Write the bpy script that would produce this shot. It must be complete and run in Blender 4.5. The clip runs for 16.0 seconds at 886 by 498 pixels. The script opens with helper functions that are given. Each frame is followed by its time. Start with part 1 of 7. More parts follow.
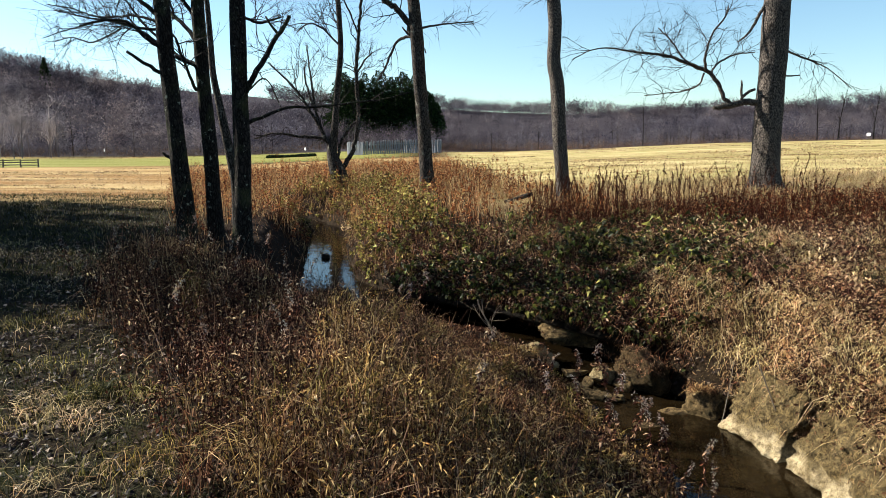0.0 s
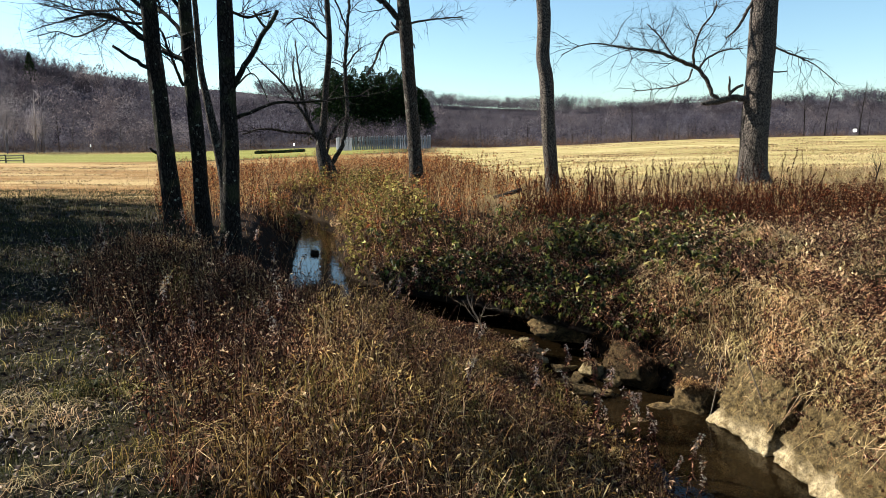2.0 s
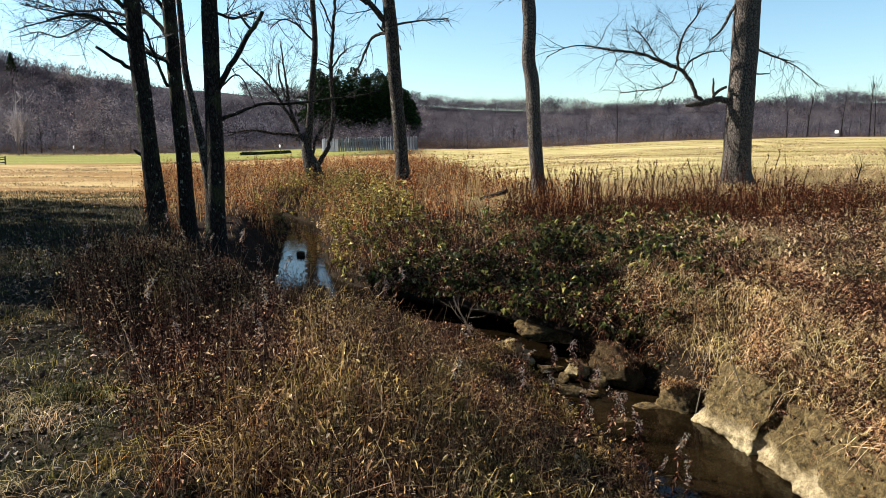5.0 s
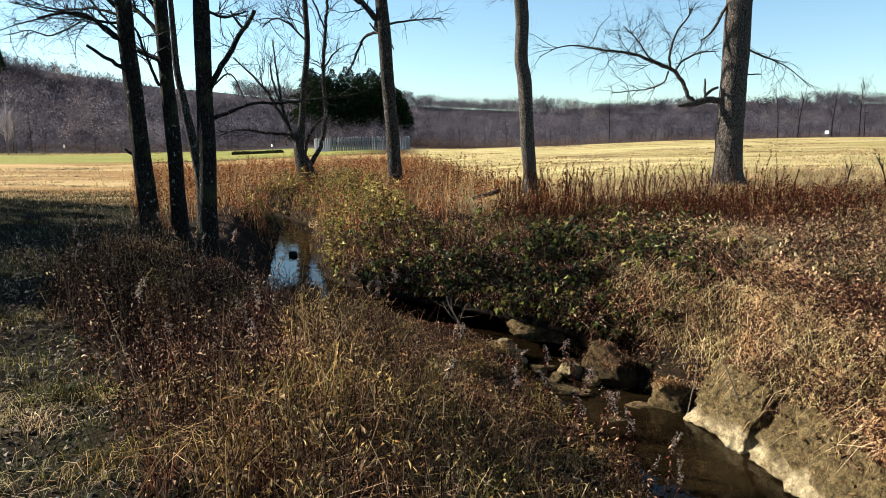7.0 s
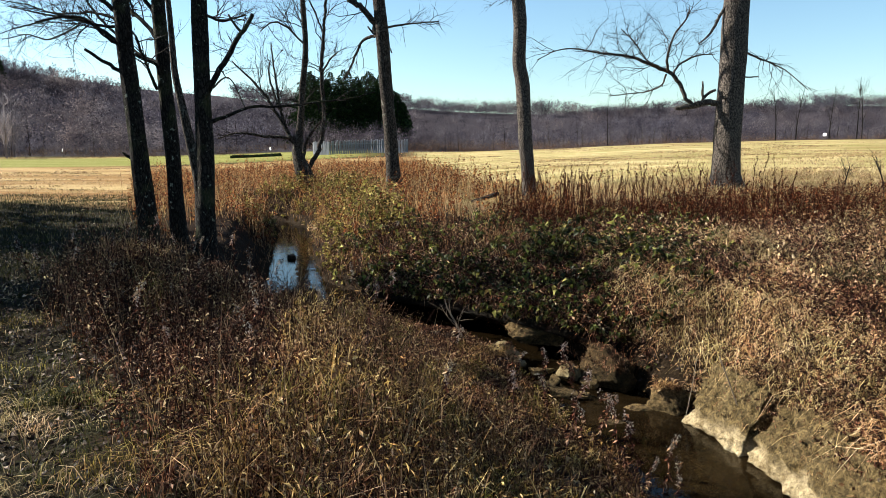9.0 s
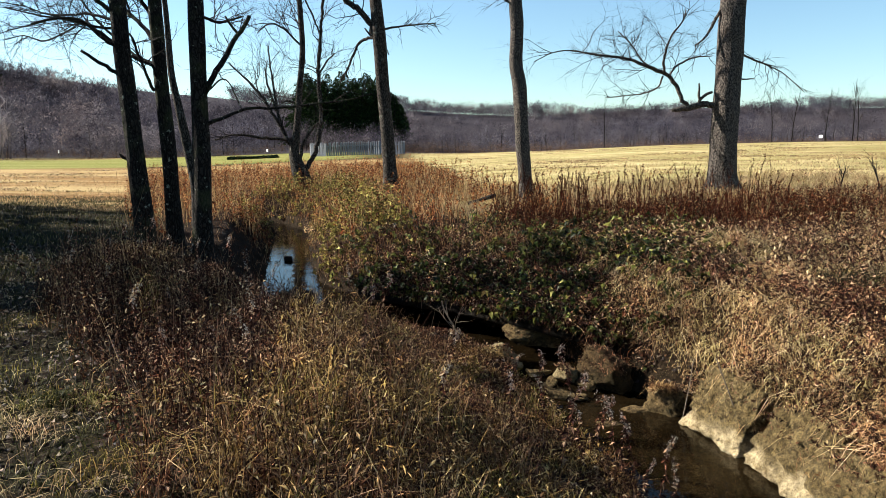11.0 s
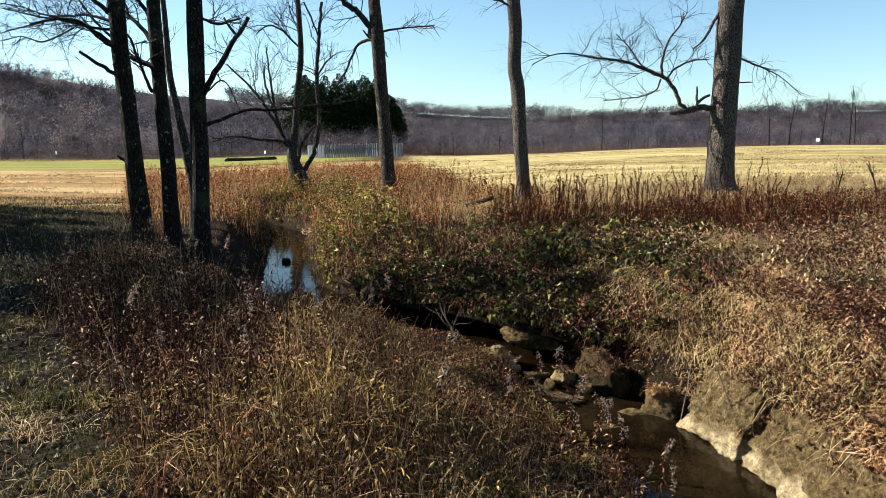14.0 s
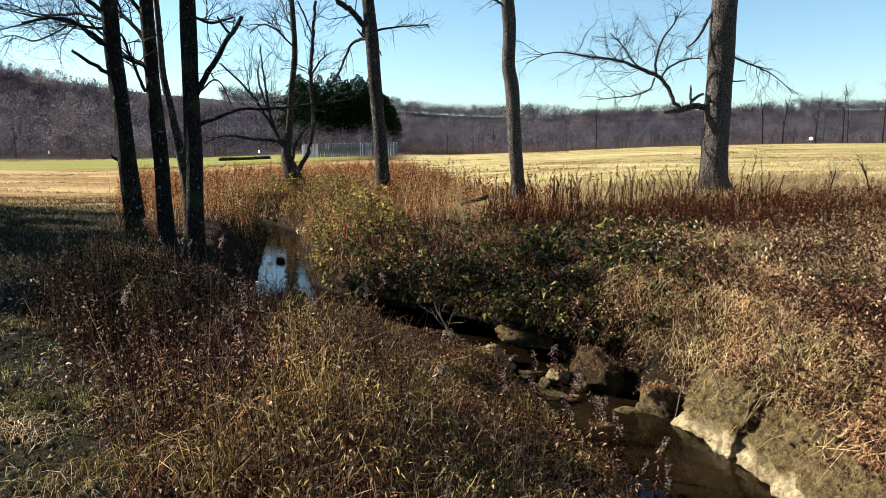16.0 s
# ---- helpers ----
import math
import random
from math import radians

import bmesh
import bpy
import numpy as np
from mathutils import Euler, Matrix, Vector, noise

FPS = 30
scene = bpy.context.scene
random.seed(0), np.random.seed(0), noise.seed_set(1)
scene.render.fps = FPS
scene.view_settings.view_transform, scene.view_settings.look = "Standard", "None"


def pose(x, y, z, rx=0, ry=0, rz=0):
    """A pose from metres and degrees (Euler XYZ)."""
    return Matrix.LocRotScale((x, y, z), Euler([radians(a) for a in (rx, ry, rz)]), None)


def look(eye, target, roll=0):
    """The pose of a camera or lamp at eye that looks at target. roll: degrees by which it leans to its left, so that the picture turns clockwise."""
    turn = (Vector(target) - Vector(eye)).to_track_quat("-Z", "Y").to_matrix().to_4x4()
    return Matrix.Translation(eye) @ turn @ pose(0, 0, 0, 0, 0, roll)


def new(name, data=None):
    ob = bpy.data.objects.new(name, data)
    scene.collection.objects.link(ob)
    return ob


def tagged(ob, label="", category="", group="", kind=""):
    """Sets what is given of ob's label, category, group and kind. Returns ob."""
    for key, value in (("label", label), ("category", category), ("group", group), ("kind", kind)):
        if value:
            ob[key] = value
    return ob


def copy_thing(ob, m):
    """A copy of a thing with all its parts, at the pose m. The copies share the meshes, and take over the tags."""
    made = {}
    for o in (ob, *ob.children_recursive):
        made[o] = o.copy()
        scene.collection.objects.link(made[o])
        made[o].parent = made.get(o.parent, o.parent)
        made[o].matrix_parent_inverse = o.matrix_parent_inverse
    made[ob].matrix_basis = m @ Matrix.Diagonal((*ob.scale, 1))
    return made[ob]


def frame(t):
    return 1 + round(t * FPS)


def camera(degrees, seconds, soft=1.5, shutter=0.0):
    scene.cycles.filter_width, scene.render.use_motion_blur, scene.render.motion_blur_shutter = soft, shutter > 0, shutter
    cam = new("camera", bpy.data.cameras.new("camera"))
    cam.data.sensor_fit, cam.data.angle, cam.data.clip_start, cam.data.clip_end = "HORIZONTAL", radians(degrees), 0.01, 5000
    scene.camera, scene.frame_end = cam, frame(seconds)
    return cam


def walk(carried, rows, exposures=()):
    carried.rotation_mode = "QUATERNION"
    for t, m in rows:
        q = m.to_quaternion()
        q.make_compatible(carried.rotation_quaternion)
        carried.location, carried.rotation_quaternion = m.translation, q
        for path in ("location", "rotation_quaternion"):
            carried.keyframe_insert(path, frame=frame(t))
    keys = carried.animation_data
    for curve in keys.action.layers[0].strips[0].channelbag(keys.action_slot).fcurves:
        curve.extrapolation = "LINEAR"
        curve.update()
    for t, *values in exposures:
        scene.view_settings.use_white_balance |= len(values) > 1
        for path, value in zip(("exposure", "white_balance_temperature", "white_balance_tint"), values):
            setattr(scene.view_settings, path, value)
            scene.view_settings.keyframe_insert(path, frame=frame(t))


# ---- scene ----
cam = camera(64.0, 16.0, soft=0.5)
WALK = [
    (0, pose(-0.0000, -0.0000, 1.6000, 81.567, 0.000, 0.000)),
    (0.5, pose(0.0011, 0.0079, 1.6027, 81.464, -0.041, -0.283)),
    (1, pose(0.0016, 0.0086, 1.5991, 81.333, -0.059, -0.655)),
    (1.5, pose(0.0026, 0.0086, 1.5991, 81.348, -0.109, -0.979)),
    (2, pose(0.0017, 0.0113, 1.5978, 81.227, -0.029, -0.853)),
    (2.5, pose(-0.0001, 0.0115, 1.5997, 81.204, -0.091, -1.142)),
    (3, pose(0.0019, 0.0066, 1.6011, 81.135, -0.033, -1.282)),
    (3.5, pose(0.0042, 0.0091, 1.6026, 81.317, -0.048, -1.515)),
    (4, pose(0.0044, 0.0038, 1.6015, 81.343, -0.031, -1.779)),
    (6.5, pose(0.0038, 0.0097, 1.5994, 81.317, -0.130, -2.199)),
    (7, pose(0.0009, 0.0102, 1.5982, 81.314, -0.112, -2.545)),
    (7.5, pose(0.0003, 0.0087, 1.5960, 81.218, 0.001, -2.597)),
    (8, pose(-0.0001, 0.0087, 1.5973, 81.337, -0.144, -2.651)),
    (8.5, pose(0.0048, 0.0051, 1.5975, 81.465, -0.057, -2.451)),
    (9, pose(0.0062, 0.0073, 1.5989, 81.556, -0.010, -2.667)),
    (11.5, pose(0.0081, 0.0105, 1.5993, 81.692, -0.059, -3.063)),
    (12, pose(0.0081, 0.0134, 1.5988, 81.562, -0.085, -3.671)),
    (12.5, pose(0.0017, 0.0149, 1.5976, 81.672, -0.068, -3.301)),
    (13, pose(0.0024, 0.0126, 1.5971, 81.660, -0.151, -3.176)),
    (13.5, pose(0.0013, 0.0095, 1.5969, 81.814, -0.179, -3.020)),
    (14, pose(0.0011, 0.0089, 1.5980, 81.871, -0.211, -3.073)),
    (14.5, pose(0.0045, 0.0059, 1.5986, 81.871, -0.154, -3.151)),
    (15, pose(0.0025, 0.0103, 1.6008, 81.868, -0.185, -3.388)),
    (15.5, pose(0.0035, 0.0098, 1.5967, 81.898, -0.095, -3.332)),
    (16, pose(0.0024, 0.0104, 1.5969, 81.798, -0.126, -3.514)),
]
walk(cam, WALK, exposures=[(0, 1.75), (16, 1.75)])

# ---- world and sun ----
SUN_AZ, SUN_EL = radians(-71), radians(29)
SUN_WAY = Vector((math.sin(SUN_AZ) * math.cos(SUN_EL), math.cos(SUN_AZ) * math.cos(SUN_EL), math.sin(SUN_EL)))
world = bpy.data.worlds.new("sky")
scene.world = world
world.use_nodes = True
wn = world.node_tree.nodes
sky = wn.new("ShaderNodeTexSky")
sky.sky_type, sky.sun_disc = "NISHITA", False
sky.sun_elevation, sky.sun_rotation = SUN_EL, SUN_AZ
sky.air_density, sky.dust_density, sky.ozone_density = 1.0, 0.2, 1.3
clear_air = wn.new("ShaderNodeMix")
clear_air.data_type, clear_air.blend_type = "RGBA", "MULTIPLY"
clear_air.inputs[0].default_value, clear_air.inputs[7].default_value = 1.0, (0.85, 1.01, 1.06, 1)
world.node_tree.links.new(sky.outputs[0], clear_air.inputs[6])
world.node_tree.links.new(clear_air.outputs[2], wn["Background"].inputs[0])
wn["Background"].inputs[1].default_value = 0.052
sun = new("sun", bpy.data.lights.new("sun", "SUN"))
sun.data.energy, sun.data.angle, sun.data.color = 5.0, radians(0.5), (1.0, 0.945, 0.85)
sun.matrix_world = look(SUN_WAY * 100, (0, 0, 0))

# ---- materials ----
RNG = np.random.default_rng(7)


def ramp(nt, stops):
    node = nt.nodes.new("ShaderNodeValToRGB")
    el = node.color_ramp.elements
    while len(el) < len(stops):
        el.new(0.5)
    for e, (p, c) in zip(el, stops):
        e.position, e.color = p, (*c, 1)
    return node


def noise_node(nt, scale, detail=6.0, rough=0.6, vec=None):
    n = nt.nodes.new("ShaderNodeTexNoise")
    n.inputs["Scale"].default_value, n.inputs["Detail"].default_value, n.inputs["Roughness"].default_value = scale, detail, rough
    if vec is not None:
        nt.links.new(vec, n.inputs["Vector"])
    return n


def mixer(nt, fac, a, b, mode="MIX"):
    m = nt.nodes.new("ShaderNodeMix")
    m.data_type, m.blend_type = "RGBA", mode
    for value, sock in ((fac, m.inputs[0]), (a, m.inputs[6]), (b, m.inputs[7])):
        if isinstance(value, bpy.types.NodeSocket):
            nt.links.new(value, sock)
        elif isinstance(value, (int, float)):
            sock.default_value = value
        else:
            sock.default_value = (*value, 1)
    return m.outputs[2]


def blank(name):
    m = bpy.data.materials.new(name)
    m.use_nodes = True
    nt = m.node_tree
    return m, nt, nt.nodes["Principled BSDF"]


def foliage(name, stops, rough=0.75, through_light=0.35, spots=0.0, vivid=1.3, gloss=0.06):
    """Leaves, stems and blades: a colour for each piece, with light that shines through."""
    rich = []
    for p, c in stops:
        g = sum(c) / 3
        rich.append((p, tuple(max(0.002, g + (k - g) * vivid) for k in c)))
    stops = rich
    m, nt, p = blank(name)
    geo = nt.nodes.new("ShaderNodeNewGeometry")
    r = ramp(nt, stops)
    nt.links.new(geo.outputs["Random Per Island"], r.inputs[0])
    pos = nt.nodes.new("ShaderNodeTexCoord").outputs["Object"]
    n = noise_node(nt, 1.6, 4, 0.65, pos)
    # broad bright and dark patches: sunlit and shaded growth put into the colour
    tone = ramp(nt, [(0.32, (0.34, 0.31, 0.3)), (0.52, (0.85, 0.82, 0.78)), (0.68, (1.5, 1.42, 1.25))])
    nt.links.new(n.outputs[0], tone.inputs[0])
    col = mixer(nt, 0.85, r.outputs[0], tone.outputs[0], "MULTIPLY")
    kind = noise_node(nt, 2.9, 3, 0.6, pos)
    hue = ramp(nt, [(0.36, (1.15, 0.86, 0.86)), (0.5, (1, 1, 1)), (0.64, (0.98, 1.03, 0.8))])
    nt.links.new(kind.outputs[0], hue.inputs[0])
    col = mixer(nt, 0.75, col, hue.outputs[0], "MULTIPLY")
    if spots:
        s = noise_node(nt, 60, 2, 0.5, pos)
        sr = ramp(nt, [(0.5, (1, 1, 1)), (0.7, (0.35, 0.25, 0.15))])
        nt.links.new(s.outputs[0], sr.inputs[0])
        col = mixer(nt, spots, col, sr.outputs[0], "MULTIPLY")
    nt.links.new(col, p.inputs["Base Color"])
    p.inputs["Roughness"].default_value = rough
    p.inputs["Specular IOR Level"].default_value = gloss
    if through_light:
        t = nt.nodes.new("ShaderNodeBsdfTranslucent")
        nt.links.new(col, t.inputs[0])
        mx = nt.nodes.new("ShaderNodeMixShader")
        mx.inputs[0].default_value = through_light
        nt.links.new(p.outputs[0], mx.inputs[1])
        nt.links.new(t.outputs[0], mx.inputs[2])
        nt.links.new(mx.outputs[0], nt.nodes["Material Output"].inputs[0])
    return m


def woods(name, stops):
    """Far leafless crowns: tone by stands of trees, with a little change from twig to twig."""
    m, nt, p = blank(name)
    pos = nt.nodes.new("ShaderNodeTexCoord").outputs["Object"]
    n, k = noise_node(nt, 0.11, 4, 0.65, pos), noise_node(nt, 0.035, 3, 0.6, pos)
    r = ramp(nt, stops)
    nt.links.new(n.outputs[0], r.inputs[0])
    hue = ramp(nt, [(0.38, (0.8, 0.84, 0.98)), (0.5, (1, 1, 1)), (0.64, (1.3, 1.16, 1.02))])
    nt.links.new(k.outputs[0], hue.inputs[0])
    col = mixer(nt, 0.9, r.outputs[0], hue.outputs[0], "MULTIPLY")
    each = nt.nodes.new("ShaderNodeNewGeometry")
    er = ramp(nt, [(0, (0.88, 0.88, 0.88)), (1, (1.12, 1.12, 1.12))])
    nt.links.new(each.outputs["Random Per Island"], er.inputs[0])
    col = mixer(nt, 1.0, col, er.outputs[0], "MULTIPLY")
    nt.links.new(col, p.inputs["Base Color"])
    p.inputs["Roughness"].default_value, p.inputs["Specular IOR Level"].default_value = 0.95, 0.02
    t = nt.nodes.new("ShaderNodeBsdfTranslucent")
    nt.links.new(col, t.inputs[0])
    mx = nt.nodes.new("ShaderNodeMixShader")
    mx.inputs[0].default_value = 0.45
    nt.links.new(p.outputs[0], mx.inputs[1])
    nt.links.new(t.outputs[0], mx.inputs[2])
    nt.links.new(mx.outputs[0], nt.nodes["Material Output"].inputs[0])
    return m


def bark(name, dark, light, lichen=0.0, scale=1.0, moss=0.0, spot=7, rare=0.58):
    m, nt, p = blank(name)
    pos = nt.nodes.new("ShaderNodeTexCoord").outputs["Object"]
    mp = nt.nodes.new("ShaderNodeMapping")
    mp.inputs["Scale"].default_value = (1, 1, 0.4)
    nt.links.new(pos, mp.inputs[0])
    v = nt.nodes.new("ShaderNodeTexVoronoi")
    v.feature = "DISTANCE_TO_EDGE"
    v.inputs["Scale"].default_value = 22 * scale
    wob = noise_node(nt, 9, 4, 0.6, mp.outputs[0])
    vec = mixer(nt, 0.12, mp.outputs[0], wob.outputs[1], "ADD")
    nt.links.new(vec, v.inputs["Vector"])
    n = noise_node(nt, 30 * scale, 8, 0.7, mp.outputs[0])
    rr = ramp(nt, [(0.02, dark), (0.22, light)])
    nt.links.new(v.outputs[0], rr.inputs[0])
    tone = ramp(nt, [(0.25, (0.55, 0.55, 0.55)), (0.75, (1.3, 1.25, 1.2))])
    nt.links.new(n.outputs[0], tone.inputs[0])
    col = mixer(nt, 1.0, rr.outputs[0], tone.outputs[0], "MULTIPLY")
    if lichen:
        ln = noise_node(nt, spot, 5, 0.65, pos)
        lr = ramp(nt, [(rare, (0, 0, 0)), (rare + 0.08, (1, 1, 1))])
        nt.links.new(ln.outputs[0], lr.inputs[0])
        fac = nt.nodes.new("ShaderNodeMath")
        fac.operation = "MULTIPLY"
        fac.inputs[1].default_value = lichen
        nt.links.new(lr.outputs[0], fac.inputs[0])
        col = mixer(nt, fac.outputs[0], col, (0.34, 0.37, 0.30))
    if moss:
        mn = noise_node(nt, 2.3, 5, 0.6, pos)
        mr = ramp(nt, [(0.5, (0, 0, 0)), (0.7, (moss, moss, moss))])
        nt.links.new(mn.outputs[0], mr.inputs[0])
        col = mixer(nt, mr.outputs[0], col, (0.07, 0.08, 0.03))
    nt.links.new(col, p.inputs["Base Color"])
    p.inputs["Roughness"].default_value = 0.9
    p.inputs["Specular IOR Level"].default_value = 0.08
    b = nt.nodes.new("ShaderNodeBump")
    b.inputs["Strength"].default_value, b.inputs["Distance"].default_value = 1.0, 0.03
    h = nt.nodes.new("ShaderNodeMath")
    h.operation = "MULTIPLY_ADD"
    h.inputs[1].default_value = 0.5
    clip = nt.nodes.new("ShaderNodeMath")
    clip.operation = "MINIMUM"
    clip.inputs[1].default_value = 0.25
    nt.links.new(v.outputs[0], clip.inputs[0])
    nt.links.new(n.outputs[0], h.inputs[0])
    nt.links.new(clip.outputs[0], h.inputs[2])
    nt.links.new(h.outputs[0], b.inputs["Height"])
    nt.links.new(b.outputs[0], p.inputs["Normal"])
    return m


def stone(name, base, dark, moss=0.5, waterline=False):
    m, nt, p = blank(name)
    pos = nt.nodes.new("ShaderNodeTexCoord").outputs["Object"]
    n = noise_node(nt, 8, 10, 0.75, pos)
    r = ramp(nt, [(0.38, dark), (0.58, base)])
    nt.links.new(n.outputs[0], r.inputs[0])
    n2 = noise_node(nt, 2.6, 6, 0.65, pos)
    r2 = ramp(nt, [(0.46, (0, 0, 0)), (0.62, (moss, moss, moss))])
    nt.links.new(n2.outputs[0], r2.inputs[0])
    col = mixer(nt, r2.outputs[0], r.outputs[0], (0.017, 0.017, 0.006))
    if waterline:
        # stone washed pale by high water, with dirt and moss above the mark
        g = nt.nodes.new("ShaderNodeNewGeometry")
        sep = nt.nodes.new("ShaderNodeSeparateXYZ")
        nt.links.new(g.outputs["Position"], sep.inputs[0])
        add = nt.nodes.new("ShaderNodeMath")
        add.operation = "MULTIPLY_ADD"
        add.inputs[1].default_value = 0.42
        nt.links.new(n2.outputs[0], add.inputs[0])
        nt.links.new(sep.outputs[2], add.inputs[2])
        off = nt.nodes.new("ShaderNodeMath")
        off.inputs[1].default_value = 1.0
        nt.links.new(add.outputs[0], off.inputs[0])
        wr = ramp(nt, [(0.25, (0, 0, 0)), (0.36, (0.88, 0.88, 0.88))])
        nt.links.new(off.outputs[0], wr.inputs[0])
        grime = noise_node(nt, 16, 8, 0.75, pos)
        gr2 = ramp(nt, [(0.36, (0.016, 0.011, 0.004)), (0.5, (0.095, 0.064, 0.021)), (0.66, (0.25, 0.175, 0.068))])
        nt.links.new(grime.outputs[0], gr2.inputs[0])
        col = mixer(nt, wr.outputs[0], col, gr2.outputs[0])
    nf = noise_node(nt, 42, 8, 0.8, pos)
    rf = ramp(nt, [(0.36, (0.25, 0.22, 0.2)), (0.5, (0.85, 0.85, 0.85)), (0.68, (1.35, 1.3, 1.2))])
    nt.links.new(nf.outputs[0], rf.inputs[0])
    col = mixer(nt, 1.0, col, rf.outputs[0], "MULTIPLY")
    nt.links.new(col, p.inputs["Base Color"])
    p.inputs["Roughness"].default_value = 0.85
    p.inputs["Specular IOR Level"].default_value = 0.08
    b = nt.nodes.new("ShaderNodeBump")
    b.inputs["Strength"].default_value, b.inputs["Distance"].default_value = 1.0, 0.09
    n3 = noise_node(nt, 11, 12, 0.82, pos)
    nt.links.new(n3.outputs[0], b.inputs["Height"])
    nt.links.new(b.outputs[0], p.inputs["Normal"])
    return m


def plain(name, col, rough=0.8, grain=25.0):
    m, nt, p = blank(name)
    pos = nt.nodes.new("ShaderNodeTexCoord").outputs["Object"]
    n = noise_node(nt, grain, 6, 0.7, pos)
    r = ramp(nt, [(0.3, tuple(c * 0.6 for c in col)), (0.7, tuple(min(1, c * 1.25) for c in col))])
    nt.links.new(n.outputs[0], r.inputs[0])
    nt.links.new(r.outputs[0], p.inputs["Base Color"])
    p.inputs["Roughness"].default_value = rough
    p.inputs["Specular IOR Level"].default_value = 0.12
    return m


